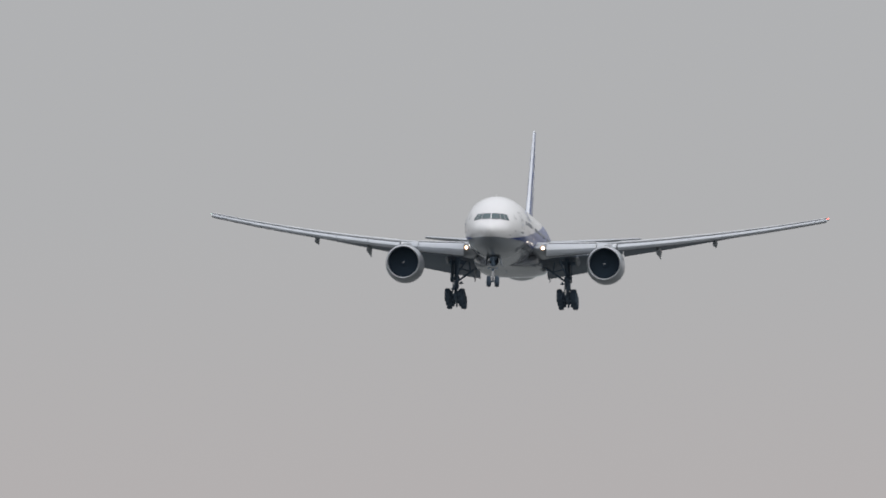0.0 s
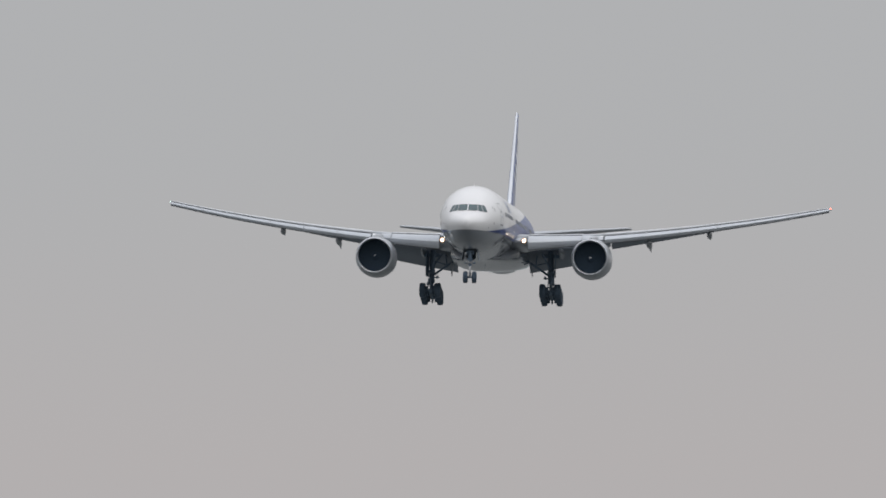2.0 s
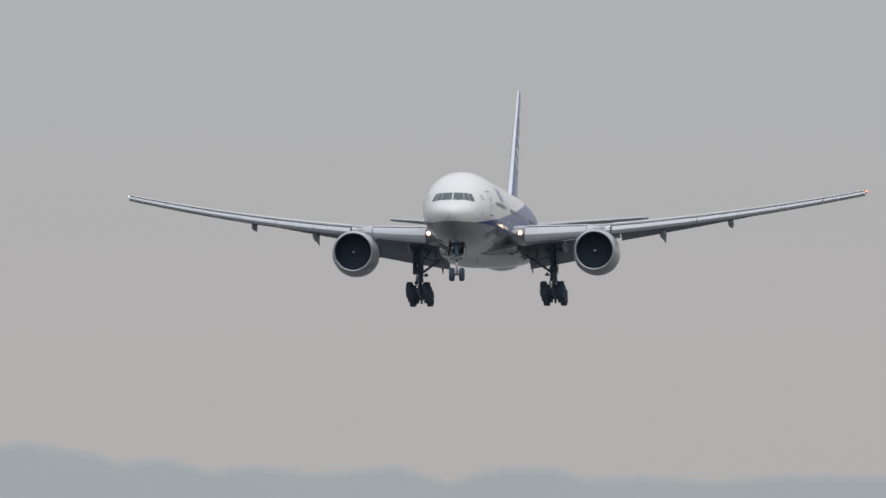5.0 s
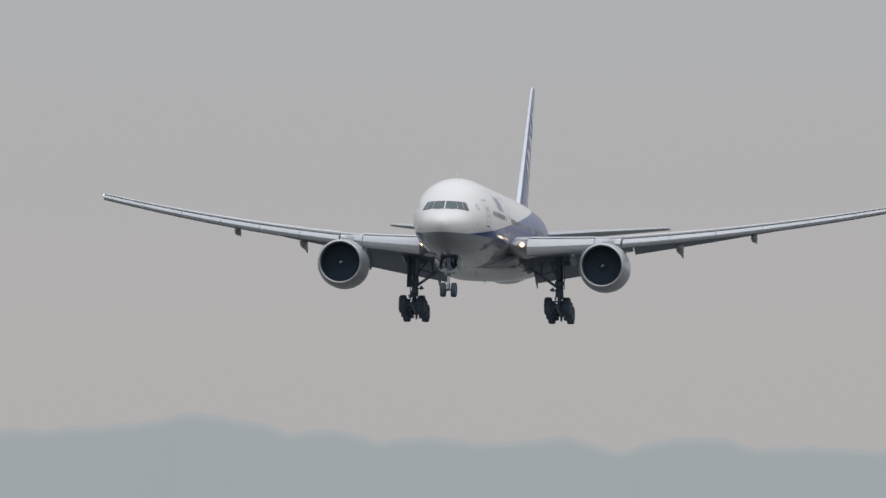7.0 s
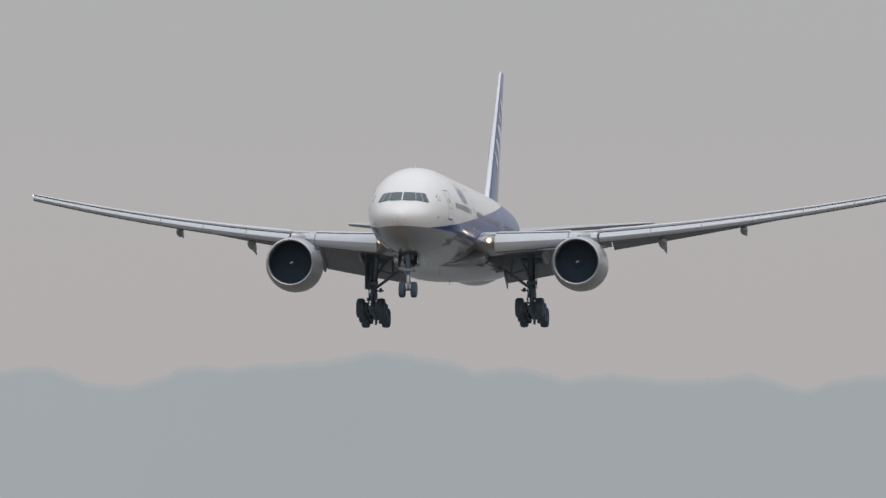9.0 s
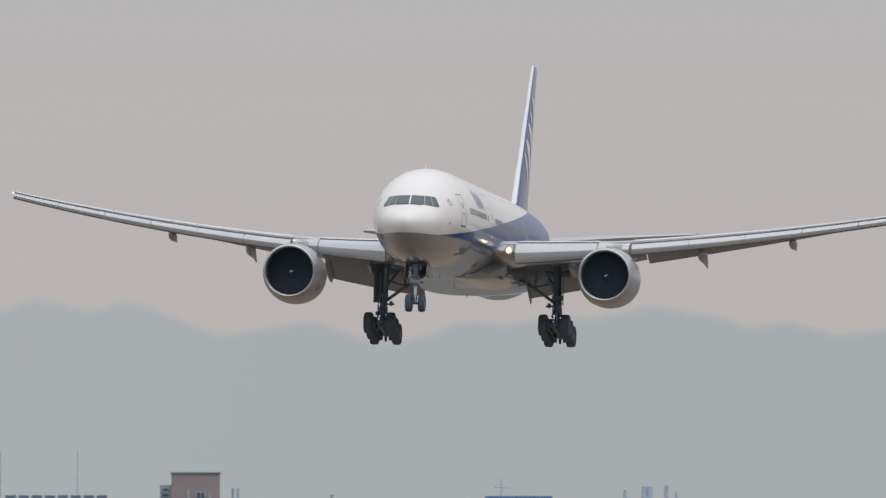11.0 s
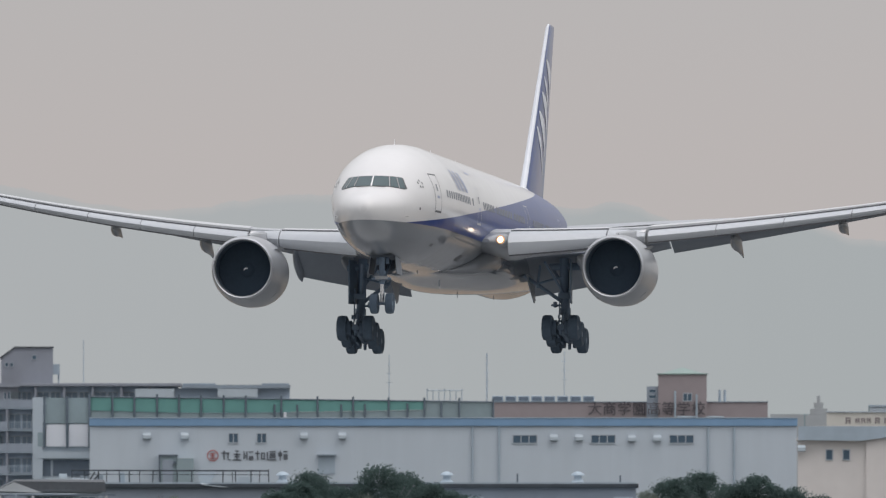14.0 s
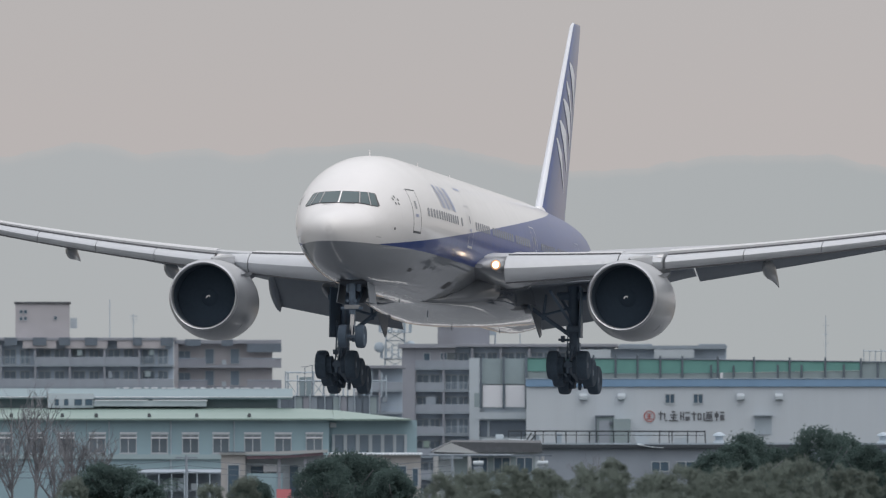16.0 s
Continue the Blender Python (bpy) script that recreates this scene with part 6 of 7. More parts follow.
gable = thing("gabled_house", "low house with a dark tiled gable roof", "house", site(10.9, 1690))
block(gable, "wall", lx(160), lx(345), 0, 9, 0, lz(843), OFFWHITE)
part("gable_wall", bm_loft([[(lx(u), y, lz(v)) for u, v in ((156, 842), (189, 826), (240, 845))] for y in (-0.75, 0.0)]), HAZEGREY, gable, smooth=0)
part("roof", bm_loft([[(lx(u), y, lz(v)) for u, v in q] for y, q in ((-0.5, ((152, 843), (190, 824.5), (350, 826), (352, 843))), (4.5, ((160, 836), (192, 821), (348, 821), (350, 836))), (9.5, ((152, 843), (190, 830), (350, 830), (352, 843))))]), TILE, gable, "dark tiled roof", smooth=0)
block(gable, "eave_board", lx(128), lx(368), -1.3, -1.1, lz(850), lz(847.6), ROOFDARK)
block(gable, "eave_sheet", lx(150), lx(300), -1.1, 0.3, lz(847.6), lz(845.8), OFFWHITE, "pale eave sheet")
# darker sheet over the wall, the porch's shade put into its colour
block(gable, "shaded_porch_wall", lx(196), lx(338), -0.05, 0.0, 0, lz(850), NETGREY)
for u, r in ((163, 0.24), (222, 0.16), (352, 0.14)):
    part("porch_post", bm_tube((lx(u), -1.2, 0), (lx(u), -1.2, lz(850)), r, k=10), HAZEGREY, gable)
for u in (240, 280, 320):
    window(gable, lx(u), lz(866), 1.5, 1.5, -0.07, 1)
pipes = thing("white_tanks", "two white tanks beside a low house", "tank", site(10.85, 1660))
p0, ps = low(10.85, 1660)
for u in (352, 238):
    part("tank", bm_loft([[((u - p0) / ps + q, 0.26 * math.cos(2 * math.pi * k / 14), EYE + (907.2 - 862) / ps + 0.21 * math.sin(2 * math.pi * k / 14)) for k in range(14)] for q in (-0.45, -0.40, 0.40, 0.45)]), OFFWHITE, pipes)
    part("tank_stand", bm_box((u - p0) / ps - 0.4, (u - p0) / ps + 0.4, -0.3, 0.3, 0, EYE + (907.2 - 868) / ps), SLAB, pipes, smooth=0)

k0 = 7326.3 - math.radians(11.6) * 33896
ks = 33896 / 1640


def kx(u):
    return (u - k0) / ks


def kz(v):
    return EYE + (865.2 - v) / ks


cottage = thing("beige_house", "small beige flat-roofed house with a recessed porch under a maroon beam", "house", site(11.6, 1640))
block(cottage, "wall", kx(391), kx(434), 0, 8, 0, kz(803), COTTAGE)
block(cottage, "porch_back_wall", kx(434), kx(578), 1.4, 8, 0, kz(806), OFFWHITE)
part("flat_roof", bm_loft([[(kx(u), y, kz(v)) for y, v in ((-0.4, a), (-0.4, a - 5), (8.3, a - 5), (8.3, a))] for u, a in ((388, 805), (434, 805), (500, 804), (580, 801))]), HAZEGREY, cottage, "pale flat roof slab", smooth=0)
block(cottage, "roof_lip", kx(388), kx(434), -0.48, -0.4, kz(801), kz(799.4), ROOFDARK)
part("maroon_beam", bm_loft([[(kx(u), y, kz(v)) for y, v in ((-0.3, a), (-0.3, a - 5.5), (-0.05, a - 5.5), (-0.05, a))] for u, a in ((436, 813), (505, 811.5), (572, 806))]), MAROON, cottage, "maroon porch beam", smooth=0)
for u, w, v0, v1, y in ((413, 22, 880, 822, -0.02), (455, 26, 880, 824, 1.38), (484, 12, 850, 824, 1.38), (520, 18, 880, 822, 1.38), (548, 20, 880, 820, 1.38)):
    window(cottage, kx(u), kz((v0 + v1) / 2), w / ks, (v0 - v1) / ks, y, 0, t=0.08)
for u in (494, 540):
    part("porch_post", bm_box(kx(u) - 0.13, kx(u) + 0.13, 0.0, 0.26, 0, kz(811)), PLASTER, cottage, smooth=0)
block(cottage, "porch_shelf", kx(466), kx(490), 0.9, 1.3, kz(836), kz(822), SIGNWHITE)
block(cottage, "porch_screen", kx(436), kx(500), 0.1, 0.2, 0, kz(838), TEALWALL, "dull teal porch screen")
block(cottage, "side_wall", kx(580), kx(745), 1.2, 8, 0, kz(806), COTTAGE)
part("side_roof", bm_loft([[(kx(u), y, kz(v)) for y, v in ((0.7, 806), (0.7, 803.5), (8.2, 801), (8.2, 806))] for u in (580.5, 748)]), OFFWHITE, cottage, "pale corrugated side roof", smooth=0)
for i in range(28):
    shared("roof_rib", lambda: bm_box(-0.05, 0.05, -0.06, 0.04, -0.07, 0.10), SIGNWHITE, cottage, "roof_rib", kx(584 + 5.9 * i), 0.66, kz(804.5))
for u, w, v0, v1 in ((610, 20, 870, 826), (660, 22, 880, 824), (706, 28, 880, 824), (735, 12, 862, 828)):
    window(cottage, kx(u), kz((v0 + v1) / 2), w / ks, (v0 - v1) / ks, 1.18, 0, t=0.08)
block(cottage, "red_banner", kx(489), kx(515), -2.6, -2.5, kz(882), kz(866), SIGNRED, "red cloth banner")

# low shed with bits of garden clutter before the school
shed = thing("low_shed", "low grey shed roof on thin posts before the school", "shed", site(11.9, 1700))
h0, hs = 7326.3 - math.radians(11.9) * 33896, 33896 / 1700


def shx(u):
    return (u - h0) / hs


def shz(v):
    return EYE + (865.2 - v) / hs


part("roof", bm_loft([[(shx(u), y, shz(v)) for y, v in ((-1.0, 838), (-1.0, 836), (2.0, 831), (2.0, 833))] for u in (232, 398)]), SLAB, shed, "grey sheet roof", smooth=0)
for i in range(8):
    shared("shed_post", lambda: bm_tube((0, 0, 0), (0, 0, shz(836.5)), 0.06, k=6), STEELPALE, shed, "post", shx(236 + 22.5 * i), -0.9, 0)
block(shed, "back_wall", shx(232), shx(398), 1.8, 2.0, 0, shz(834), SLAB)
rnd = random.Random(11)
for i in range(9):
    u, w, h = 238 + 17.5 * i + rnd.uniform(-4, 4), rnd.uniform(0.35, 0.8), rnd.uniform(0.5, 1.1)
    block(shed, "stored_box", shx(u) - w / 2, shx(u) + w / 2, 0.2, 0.9, shz(868), shz(868) + h, (OFFWHITE, NETGREY, STEELPALE)[i % 3], bevel=0.03)
block(shed, "shelf", shx(232), shx(398), 0.0, 1.2, shz(870), shz(868), SLAB)

# sheds and signs towards the runway's other side
r0 = 6181.3 - math.radians(8.3) * 33896
rs = 33896 / 1900


def rx(u):
    return (u - r0) / rs


def rz(v):
    return EYE + (1012.5 - v) / rs


barn = thing("gabled_warehouse", "pale gabled warehouse with a grey roof", "warehouse", site(8.3, 1900))
part("front_wall", bm_loft([[(rx(u), y, z) for u, z in ((1160, 0), (1160, rz(857)), (1320, rz(836)), (1520, rz(862)), (1520, 0))] for y in (0, 30)]), BARNCREAM, barn, smooth=0)
part("roof", bm_loft([[(rx(u), y, rz(v)) for u, v in ((1150, 858.5), (1320, 835.5), (1524, 863), (1524, 860.5), (1320, 832.5), (1040, 832.5), (1040, 857))] for y in (-0.5, 0.1)]), STEELPALE, barn, "grey metal verge", smooth=0)
block(barn, "side_wing", rx(1039), rx(1160), 0.4, 30, 0, rz(856), BARNCREAM)
part("side_roof", bm_loft([[(rx(u), y, rz(v)) for u, v in ((1036, 858), (1036, 855), (1060, 832), (1320, 831), (1320, 834), (1160, 858))] for y in (0.2, 30)]), BARNCREAM, barn, "long pale roof slope", smooth=0)
for u, v in ((1306, 857), (1370, 858), (1046, 872)):
    shared("vent_hood", hood, OFFWHITE, barn, "vent_hood", rx(u), -0.05, rz(v), "white vent hood")
for u in (1095, 1125):
    window(barn, rx(u), rz(883), 0.75, 1.1, 0.38, 0)
for u in (1325, 1378):
    window(barn, rx(u), rz(883), 1.0, 1.1, -0.02, 0)
block(barn, "end_block", rx(1545), rx(1640), 0, 20, 0, rz(838), OFFWHITE)
block(barn, "dark_glazing", rx(1550), rx(1640), -0.1, 0, rz(882), rz(866), GLASS)

q0 = 6181.3 - math.radians(8.2) * 33896
qs = 33896 / 2350


def qx(u):
    return (u - q0) / qs


def qz(v):
    return EYE + (1012.5 - v) / qs


shop = thing("sign_building", "cream flat building with plain sign shapes", "building", site(8.2, 2350))
block(shop, "wall", qx(1090), qx(1240), 0, 12, 0, qz(808), SHOPCREAM)
block(shop, "roof_edge", qx(1089), qx(1241), -0.2, 12.2, qz(808), qz(806), OFFWHITE)
for u, w, h in ((1128, 12, 12), (1145, 9, 8), (1155, 9, 8), (1165, 9, 8), (1180, 11, 12), (1196, 10, 10)):
    strokes(shop, qx(u), qz(822), w / qs, ((0, 0.35, 0.8, 0.16), (0, -0.05, 0.7, 0.16), (-0.28, -0.1, 0.18, 0.8), (0.25, -0.15, 0.18, 0.7)), BROWN)
plant = thing("plant_building", "grey flat-roofed plant building", "building", site(8.2, 2345))
block(plant, "wall", qx(1241), qx(1317), 0, 14, 0, qz(804), NETGREY)
for i in range(5):
    block(plant, "panel", qx(1244 + 14.6 * i), qx(1256 + 14.6 * i), -0.1, 0, 0, qz(807), SLAB)
block(plant, "roof_slab", qx(1217), qx(1320), -0.2, 14.2, qz(804), qz(801), SLAB)
hut = thing("rooftop_building", "small pale flat building behind the sheds", "building", site(8.2, 2420))
block(hut, "wall", qx(1166) * 1.03, qx(1213) * 1.03, 0, 8, 0, EYE + (1012.5 - 798) / 14.0, SIDING)
block(hut, "roof_edge", qx(1164) * 1.03, qx(1215) * 1.03, -0.2, 8.2, EYE + (1012.5 - 798) / 14.0, EYE + (1012.5 - 795) / 14.0, STEELPALE)
spire = thing("pyramid_tower", "grey-blue tower with a stepped spire", "tower", site(math.degrees((6181.3 - 1076) / 33896), 2450))
for z0, z1, w in ((0, 812, 1.7), (812, 801, 1.1), (801, 790, 0.6), (790, 778, 0.22)):
    za = 0 if z0 == 0 else EYE + (1012.5 - z0) / 13.83
    part("stage", bm_box(-w, w, 0, 2 * w, za, EYE + (1012.5 - z1) / 13.83, 0.05), HAZEGREY, spire, smooth=0)
block(spire, "low_wing", -6.2, -1.9, 0, 6, 0, EYE + (1012.5 - 811) / 13.83, HAZEGREY)

office = thing("office_with_sign", "pale office with a window strip under a rooftop sign", "office building", site(8.2, 2200))
def ox(u):
    return (u - q0) / (33896 / 2200)


def oz(v):
    return EYE + (1012.5 - v) / (33896 / 2200)


block(office, "wall", ox(1360), ox(1500), 0, 12, 0, oz(814), HAZEGREY)
block(office, "roof_edge", ox(1316), ox(1500), -0.2, 12.2, oz(814), oz(811.5), SLAB)
block(office, "left_wing", ox(1318), ox(1360), 0.5, 12, 0, oz(814), NETGREY)
for k in range(8):
    window(office, ox(1386 + 12.3 * k), oz(828), 0.74, 1.25, -0.02, 0, t=0.05)
board = part("sign_board", bm_box(ox(1348), ox(1465), 2.0, 2.3, oz(812), oz(788), 0.03), SIGNWHITE, office, "white rooftop sign board", smooth=0)
block(office, "sign_top", ox(1347), ox(1466), 1.9, 2.4, oz(788), oz(781), SIGNBLUE, "blue sign top")
for u in (1360, 1400, 1450):
    block(office, "sign_leg", ox(u) - 0.1, ox(u) + 0.1, 2.3, 2.6, oz(815), oz(785), SLAB)
lettering(office, "エレベーター", ox(1386), oz(801), 0.95, SIGNRED, 1.95, "sign_letter")
for u in (1424, 1435, 1446, 1456):
    strokes(office, ox(u), oz(801), 0.62, ((0, 0.35, 0.8, 0.14), (0, 0, 0.8, 0.14), (0, -0.35, 0.8, 0.14), (-0.3, 0, 0.14, 0.8), (0.3, 0, 0.14, 0.8)), SIGNRED, 1.92)
part("aerial", bm_tube((ox(1376), 4, oz(815)), (ox(1376), 4, oz(748)), 0.09, 0.04, 8), STEELPALE, office)
part("aerial_arm", bm_tube((ox(1362), 4, oz(765)), (ox(1390), 4, oz(766)), 0.06, k=6), STEELPALE, office)
part("aerial_arm", bm_tube((ox(1376), 3.2, oz(763)), (ox(1376), 4.8, oz(763)), 0.05, k=6), STEELPALE, office)

depot = thing("pale_depot", "pale rooftop plant house with round tanks", "building", site(math.degrees((6035.3 - 1494) / 33896), 2250))
block(depot, "wall", -3.4, 3.4, 0, 10, 0, EYE + (1054.5 - 840) / 15.07, SIDING)
block(depot, "roof_edge", -3.5, 3.5, -0.15, 10.1, EYE + (1054.5 - 840) / 15.07, EYE + (1054.5 - 837.5) / 15.07, STEELPALE)
for x, r, top in ((-0.7, 0.42, 806), (-0.1, 0.42, 806), (1.85, 0.30, 804), (-3.0, 0.22, 812), (3.0, 0.15, 815)):
    part("roof_tank", bm_tube((x, 3, EYE + (1054.5 - 838) / 15.07), (x, 3, EYE + (1054.5 - top) / 15.07), r, r * 0.8, 12), STEELPALE, depot)
farrow = thing("far_terrace", "hazy row of low far buildings", "building", site(7.9, 2600))
f0 = 6035.3 - math.radians(7.9) * 33896
for a, b, t in ((870, 940, 853), (1018, 1072, 839), (1350, 1440, 858), (1548, 1700, 852)):
    block(farrow, "wall", (a - f0) / 13.04, (b - f0) / 13.04, 0, 8, 0, EYE + (1054.5 - t) / 13.04, NETGREY)

# overhead wires on poles before the houses
line = thing("power_line", "thin overhead wires on grey poles", "power line", site(11.9, 1560))
l0, ls = 7326.3 - math.radians(11.9) * 33896, 33896 / 1560
for u in (-120, 330, 800):
    part("pole", bm_tube(((u - l0) / ls, 0, 0), ((u - l0) / ls, 0, EYE + (865.2 - 806) / ls), 0.16, 0.11, 10), SLAB, line)
    part("cross_arm", bm_box((u - l0) / ls - 0.9, (u - l0) / ls + 0.9, -0.06, 0.06, EYE + (865.2 - 812) / ls, EYE + (865.2 - 809) / ls), SLAB, line, smooth=0)
for v in (813, 824, 834):
    for a, b in ((-120, 330), (330, 800)):
        pts = [((a + (b - a) * i / 12 - l0) / ls, -0.05, EYE + (865.2 - v) / ls - 0.6 * (1 - (i / 6 - 1) ** 2)) for i in range(13)]
        part("wire", bm_loft([[(x, y + 0.022 * math.cos(2 * math.pi * j / 5), z + 0.022 * math.sin(2 * math.pi * j / 5)) for j in range(5)] for x, y, z in pts]), POST, line)


# ---- trees in front of the town ----
LEAF = shader("evergreen leaves", (0.100, 0.148, 0.140), 0.95, spec=0.05, grain=0.2, scale=1.2)
LEAF2 = shader("dull brown-green leaves", (0.185, 0.222, 0.198), 0.95, spec=0.05, grain=0.25, scale=1.2)
for leafy in (LEAF, LEAF2):  # light passes through the leaves
    ln, ll = leafy.node_tree.nodes, leafy.node_tree.links
    body, through_leaf, both_ways = ln["Principled BSDF"], ln.new("ShaderNodeBsdfTranslucent"), ln.new("ShaderNodeMixShader")
    ll.new(body.inputs["Base Color"].links[0].from_socket, through_leaf.inputs["Color"])
    both_ways.inputs[0].default_value = 0.5
    ll.new(body.outputs[0], both_ways.inputs[1])
    ll.new(through_leaf.outputs[0], both_ways.inputs[2])
    ll.new(both_ways.outputs[0], ln["Material Output"].inputs["Surface"])
BARK = shader("grey bark", (0.185, 0.195, 0.215), 0.9, grain=0.25, scale=4, bump=0.01)


def tree_trunk(rnd, height, spread, limbs=7, twigs=0, fork=0.25):
    """A tapered trunk with limbs that fork upwards."""
    bm = bmesh.new()
    rings = []
    for i in range(7):
        s = i / 6
        r = (0.045 if not twigs else 0.014) * height * (1 - 0.75 * s) * (1.35 if i == 0 else 1)
        rings.append([(r * math.cos(2 * math.pi * k / 9) + 0.15 * math.sin(3 * s), r * math.sin(2 * math.pi * k / 9), height * (0.75 if not twigs else 0.9) * s) for k in range(9)])
    bm_loft(rings, bm=bm)
    tips = []
    for i in range(limbs):
        a = 2 * math.pi * (i / limbs) + rnd.uniform(-0.3, 0.3)
        z = height * rnd.uniform(fork, fork * 0.4 + 0.5)
        e = Vector((math.cos(a) * spread * rnd.uniform(0.5, 0.9), math.sin(a) * spread * rnd.uniform(0.5, 0.9), z + height * rnd.uniform(0.18, 0.36)))
        b = Vector((0.1, 0, z))
        bm_tube(b, e, (0.016 if not twigs else 0.006) * height, (0.004 if not twigs else 0.0025) * height, 7, bm)
        tips.append((b, e))
    for b, e in tips:
        for _ in range(twigs):
            s = rnd.uniform(0.35, 1.0)
            p = b.lerp(e, s)
            d = Vector((rnd.uniform(-1, 1), rnd.uniform(-1, 1), rnd.uniform(0.5, 1.8))).normalized() * height * rnd.uniform(0.08, 0.22)
            bm_tube(p, p + d, 0.003 * height, 0.0012 * height, 5, bm)
            for _ in range(3):
                q = p + d * rnd.uniform(0.4, 1.0)
                d2 = (d.normalized() + Vector((rnd.uniform(-1, 1), rnd.uniform(-1, 1), rnd.uniform(-0.2, 0.8)))).normalized() * height * rnd.uniform(0.04, 0.10)
                bm_tube(q, q + d2, 0.0016 * height, 0.0008 * height, 4, bm)
    return bm


def tree_crown(rnd, height, spread, base, count=90, leaves=64, leaf=0.3):
    """Leaf clumps over an uneven crown, with gaps."""
    verts, faces = [], []
    for _ in range(count):
        a, s = rnd.uniform(0, 2 * math.pi), rnd.random() ** 0.45
        zf = rnd.random()
        width = spread * math.sqrt(max(0.02, 1 - (zf * 1.02 - 0.05) ** 2 * 0.97))
        wob = 0.8 + 0.35 * noise.noise((math.cos(a) * 1.3 + spread, math.sin(a) * 1.3 + height, zf * 3))
        c = Vector((math.cos(a) * width * s * wob, math.sin(a) * width * s * wob, base + (height - base) * zf * (0.9 + 0.14 * wob)))
        cr = rnd.uniform(0.4, 1.0) * spread * 0.20
        for _ in range(leaves):
            d = Vector((rnd.gauss(0, 1), rnd.gauss(0, 1), rnd.gauss(0, 0.75)))
            p = c + d.normalized() * cr * rnd.random() ** 0.4
            u = Vector((rnd.uniform(-1, 1), rnd.uniform(-1, 1), rnd.uniform(-0.6, 0.6))).normalized()
            v = u.cross(Vector((rnd.uniform(-1, 1), rnd.uniform(-1, 1), rnd.uniform(-1, 1)))).normalized()
            l = leaf * rnd.uniform(0.6, 1.2)
            k = len(verts)
            verts += [p - u * l * 0.5, p + v * l * 0.28, p + u * l * 0.5, p - v * l * 0.28]
            faces.append((k, k + 1, k + 2, k + 3))
    me = bpy.data.meshes.new("crown")
    me.from_pydata([tuple(v) for v in verts], [], faces)
    return me


def tree(deg, dist, height, spread, seed, mat, label, base=None, count=90, leaf=0.19, name="tree"):
    rnd = random.Random(seed)
    t = thing(name, label, "tree", site(deg, dist), group="trees before the town")
    part("trunk", tree_trunk(rnd, height, spread), BARK, t)
    me = tree_crown(rnd, height, spread, height * 0.45 if base is None else base, count, leaf=leaf)
    me.materials.append(mat)
    crown = new("crown", me)
    crown.parent = t
    return t


def bare_tree(deg, dist, height, spread, seed):
    rnd = random.Random(seed)
    t = thing("bare_tree", "leafless grey-brown tree with fine twigs", "tree", site(deg, dist), group="trees before the town")
    part("trunk", tree_trunk(rnd, height, spread, 11, 8, 0.30), BARK, t)


def deg_of(u):
    """Bearing of a spot along the town's front."""
    return math.degrees((6718.1 - u) / 33896)


TREES = [  # along the front, height over the eye line, distance, spread, brown?
    (560, 34, 1460, 3.0, 1), (605, 48, 1470, 2.6, 1), (655, 78, 1480, 3.0, 0), (690, 93, 1485, 2.8, 0), (715, 110, 1490, 3.4, 0), (765, 84, 1500, 2.8, 0), (838, 118, 1500, 3.8, 0), (880, 110, 1510, 3.0, 0),
    (925, 90, 1490, 2.8, 0), (955, 78, 1490, 2.8, 0), (985, 70, 1500, 2.8, 0), (1040, 43, 1480, 2.6, 1), (800, 63, 1440, 3.6, 1), (690, 48, 1440, 3.2, 1),
    (1310, 78, 1500, 2.6, 1), (1350, 100, 1500, 3.0, 0), (1405, 108, 1510, 3.6, 0), (1460, 92, 1500, 3.0, 0), (1505, 104, 1500, 3.0, 0), (1560, 83, 1500, 3.4, 0), (1610, 68, 1500, 3.2, 0),
    (-30, 64, 1490, 3.4, 0), (10, 76, 1500, 4.2, 0), (50, 66, 1500, 3.6, 0), (85, 46, 1490, 2.8, 0), (230, 38, 1470, 2.6, 1), (300, 50, 1470, 2.8, 1), (360, 43, 1470, 2.6, 1), (480, 63, 1470, 2.2, 1),
    (430, 50, 1460, 2.4, 1), (-160, 28, 1480, 2.2, 0), (-390, 50, 1490, 3.2, 0), (-430, 56, 1490, 3.0, 0), (-480, 20, 1480, 2.4, 1), (-350, 24, 1470, 2.2, 0), (1180, 28, 1460, 2.6, 1), (-175, 26, 1480, 2.2, 1), (-240, 16, 1490, 2.2, 1)]
for i, (u, up, dist, spread, brown) in enumerate(TREES):
    if brown:  # tall slender scrub on the near side of the field
        near = 455 + (dist - 1440) * 0.5
        h = EYE + up * 0.8 * near / 33896 - 0.1
        tree(deg_of(u), near, h, spread * 0.40, 100 + i, LEAF2, "tall slender brown-green scrub tree beside the field", base=h - 2.6, count=150, leaf=0.075)
        continue
    h = EYE + up * dist / 33896 - 0.8
    tree(deg_of(u), dist, h, spread * 1.05, 100 + i, LEAF, "dense dark evergreen tree before the town", count=260)
for i, (u, up, dist) in enumerate(((-548, 188, 1520), (-483, 142, 1510), (-590, 160, 1515), (-440, 110, 1510), (-515, 120, 1500), (430, 76, 1500), (880, 104, 1520), (915, 92, 1515))):
    bare_tree(deg_of(u), dist, (EYE + up * dist / 33896) * 0.92, 1.9, 300 + i)

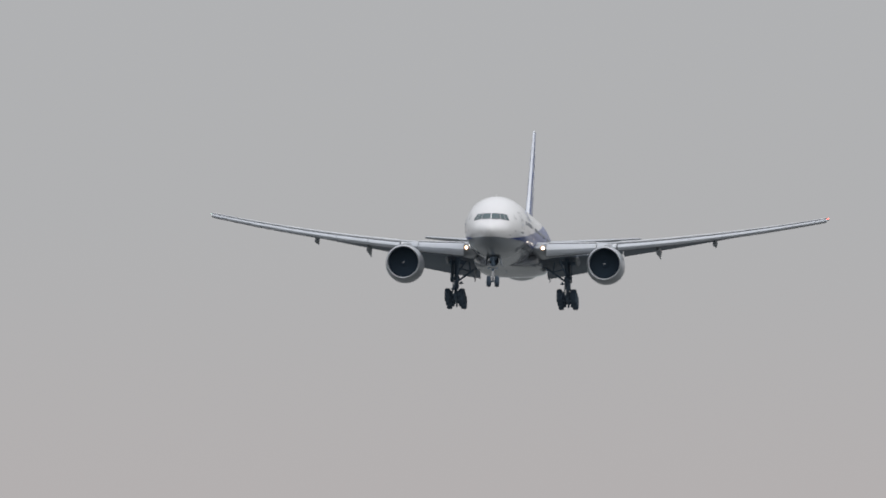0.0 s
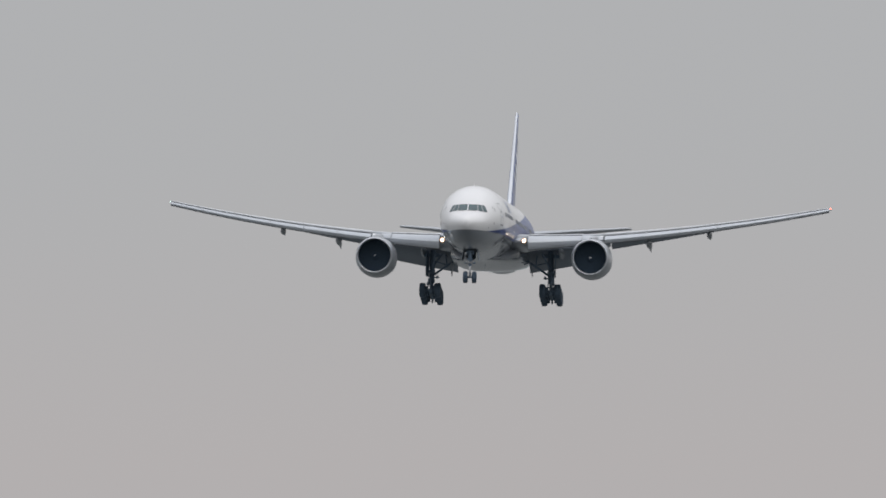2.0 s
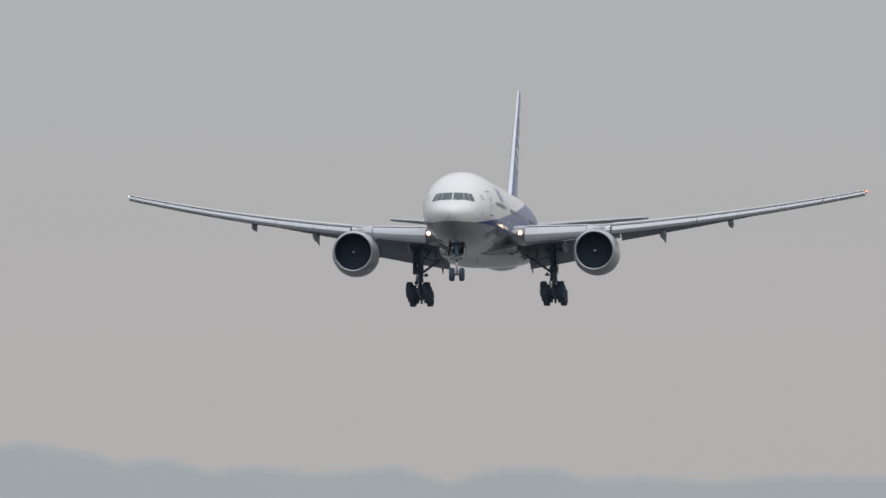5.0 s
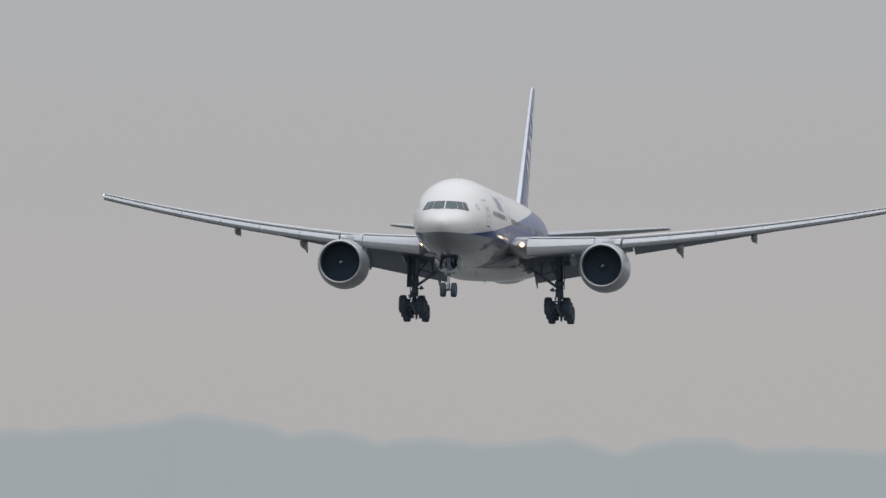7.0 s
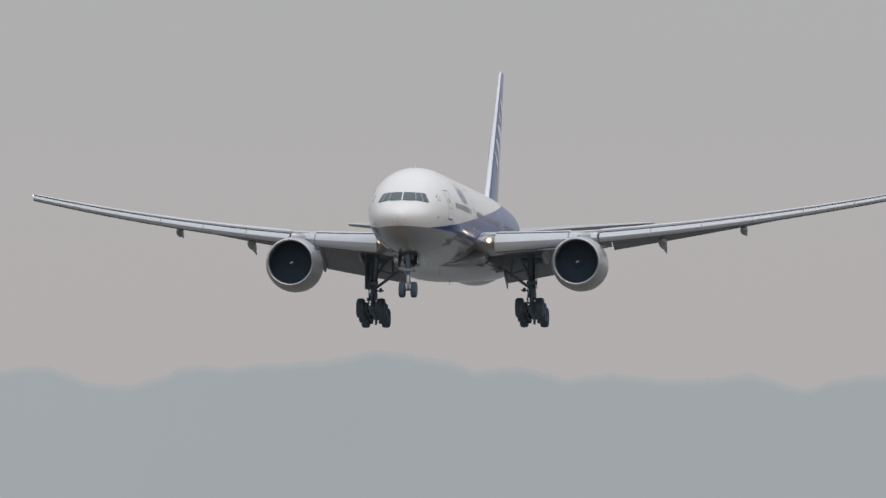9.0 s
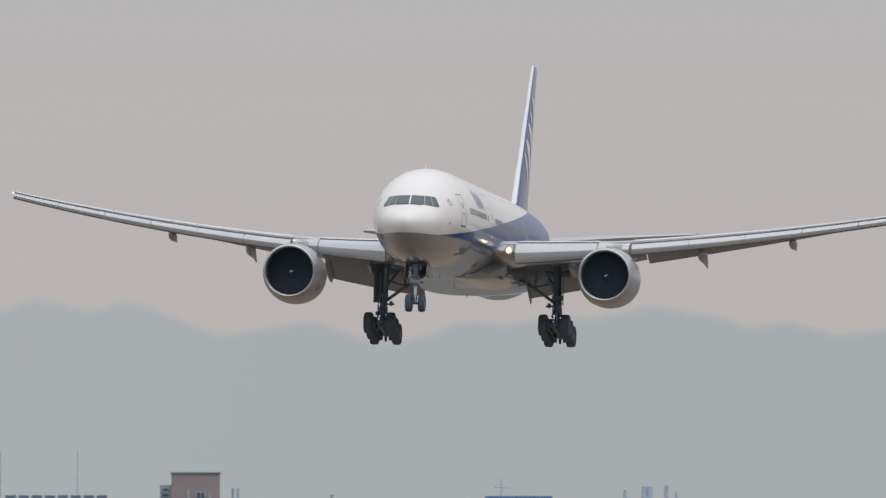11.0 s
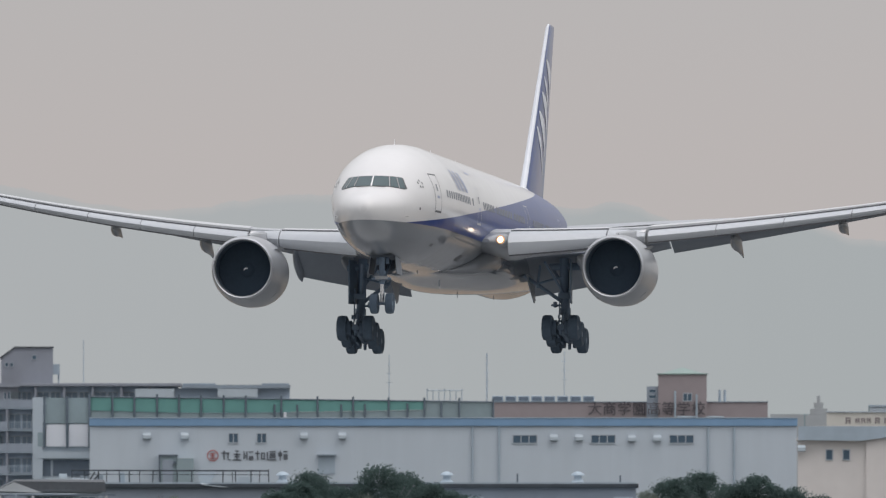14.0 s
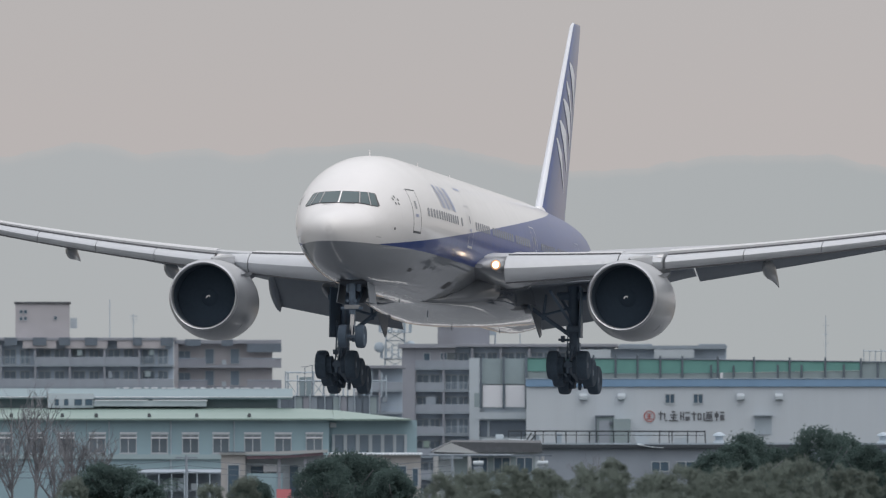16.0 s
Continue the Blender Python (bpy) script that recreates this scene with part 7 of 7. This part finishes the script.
# rough scrub along the near side of the field
rnd = random.Random(77)
for i in range(26):
    u = 165 + 37 * i + rnd.uniform(-12, 12)
    up = rnd.uniform(22, 42) if u < 640 else rnd.uniform(28, 46)
    if 1060 < u < 1290:
        up = rnd.uniform(4, 16)
    near = 440 + rnd.uniform(-14, 14)
    top = EYE + up * near / 33896 - 0.1
    tree(deg_of(u), near, top, rnd.uniform(0.6, 0.9), 700 + i, LEAF2, "tall brown-green winter scrub bush", base=top - 2.2, count=90, leaf=0.07, name="shrub")


def palm(deg, dist, height):
    """A stout trunk with arching feather fronds."""
    rnd = random.Random(5)
    t = thing("palm_tree", "small palm tree with arching dark fronds", "tree", site(deg, dist), group="trees before the town")
    part("trunk", bm_loft([[(r * math.cos(2 * math.pi * k / 10), r * math.sin(2 * math.pi * k / 10), z) for k in range(10)] for z, r in ((0, 0.28), (0.4, 0.22), (height * 0.7, 0.2), (height, 0.24))]), BARK, t)
    for i in range(26):
        a, lift, reach = 2 * math.pi * i / 26 + rnd.uniform(-0.1, 0.1), rnd.uniform(0.1, 1.5), rnd.uniform(1.4, 2.0)
        verts, faces = [], []
        for j in range(15):
            f = j / 14
            r, z = reach * f, height + lift * f * 1.25 - 1.15 * f * f
            c, side_v = Vector((r * math.cos(a), r * math.sin(a), z)), Vector((-math.sin(a), math.cos(a), 0))
            for s in (-1, 1):
                w = 0.38 * math.sin(math.pi * min(1, f * 0.9 + 0.12))
                tip = c + side_v * s * w + Vector((math.cos(a), math.sin(a), -0.7)) * 0.22
                k = len(verts)
                verts += [c, c + Vector((math.cos(a), math.sin(a), 0)) * 0.06, tip]
                faces.append((k, k + 1, k + 2))
        me = bpy.data.meshes.new("frond")
        me.from_pydata([tuple(v) for v in verts], [], faces)
        me.materials.append(LEAF)
        new("frond", me).parent = t


palm(deg_of(-328), 1480, EYE + 0.15)


def motions():
    walk(airliner, [(t, pose(x, y, z, rx, ry, rz)) for t, x, y, z, rx, ry, rz in FLIGHT_ROWS])


motions()
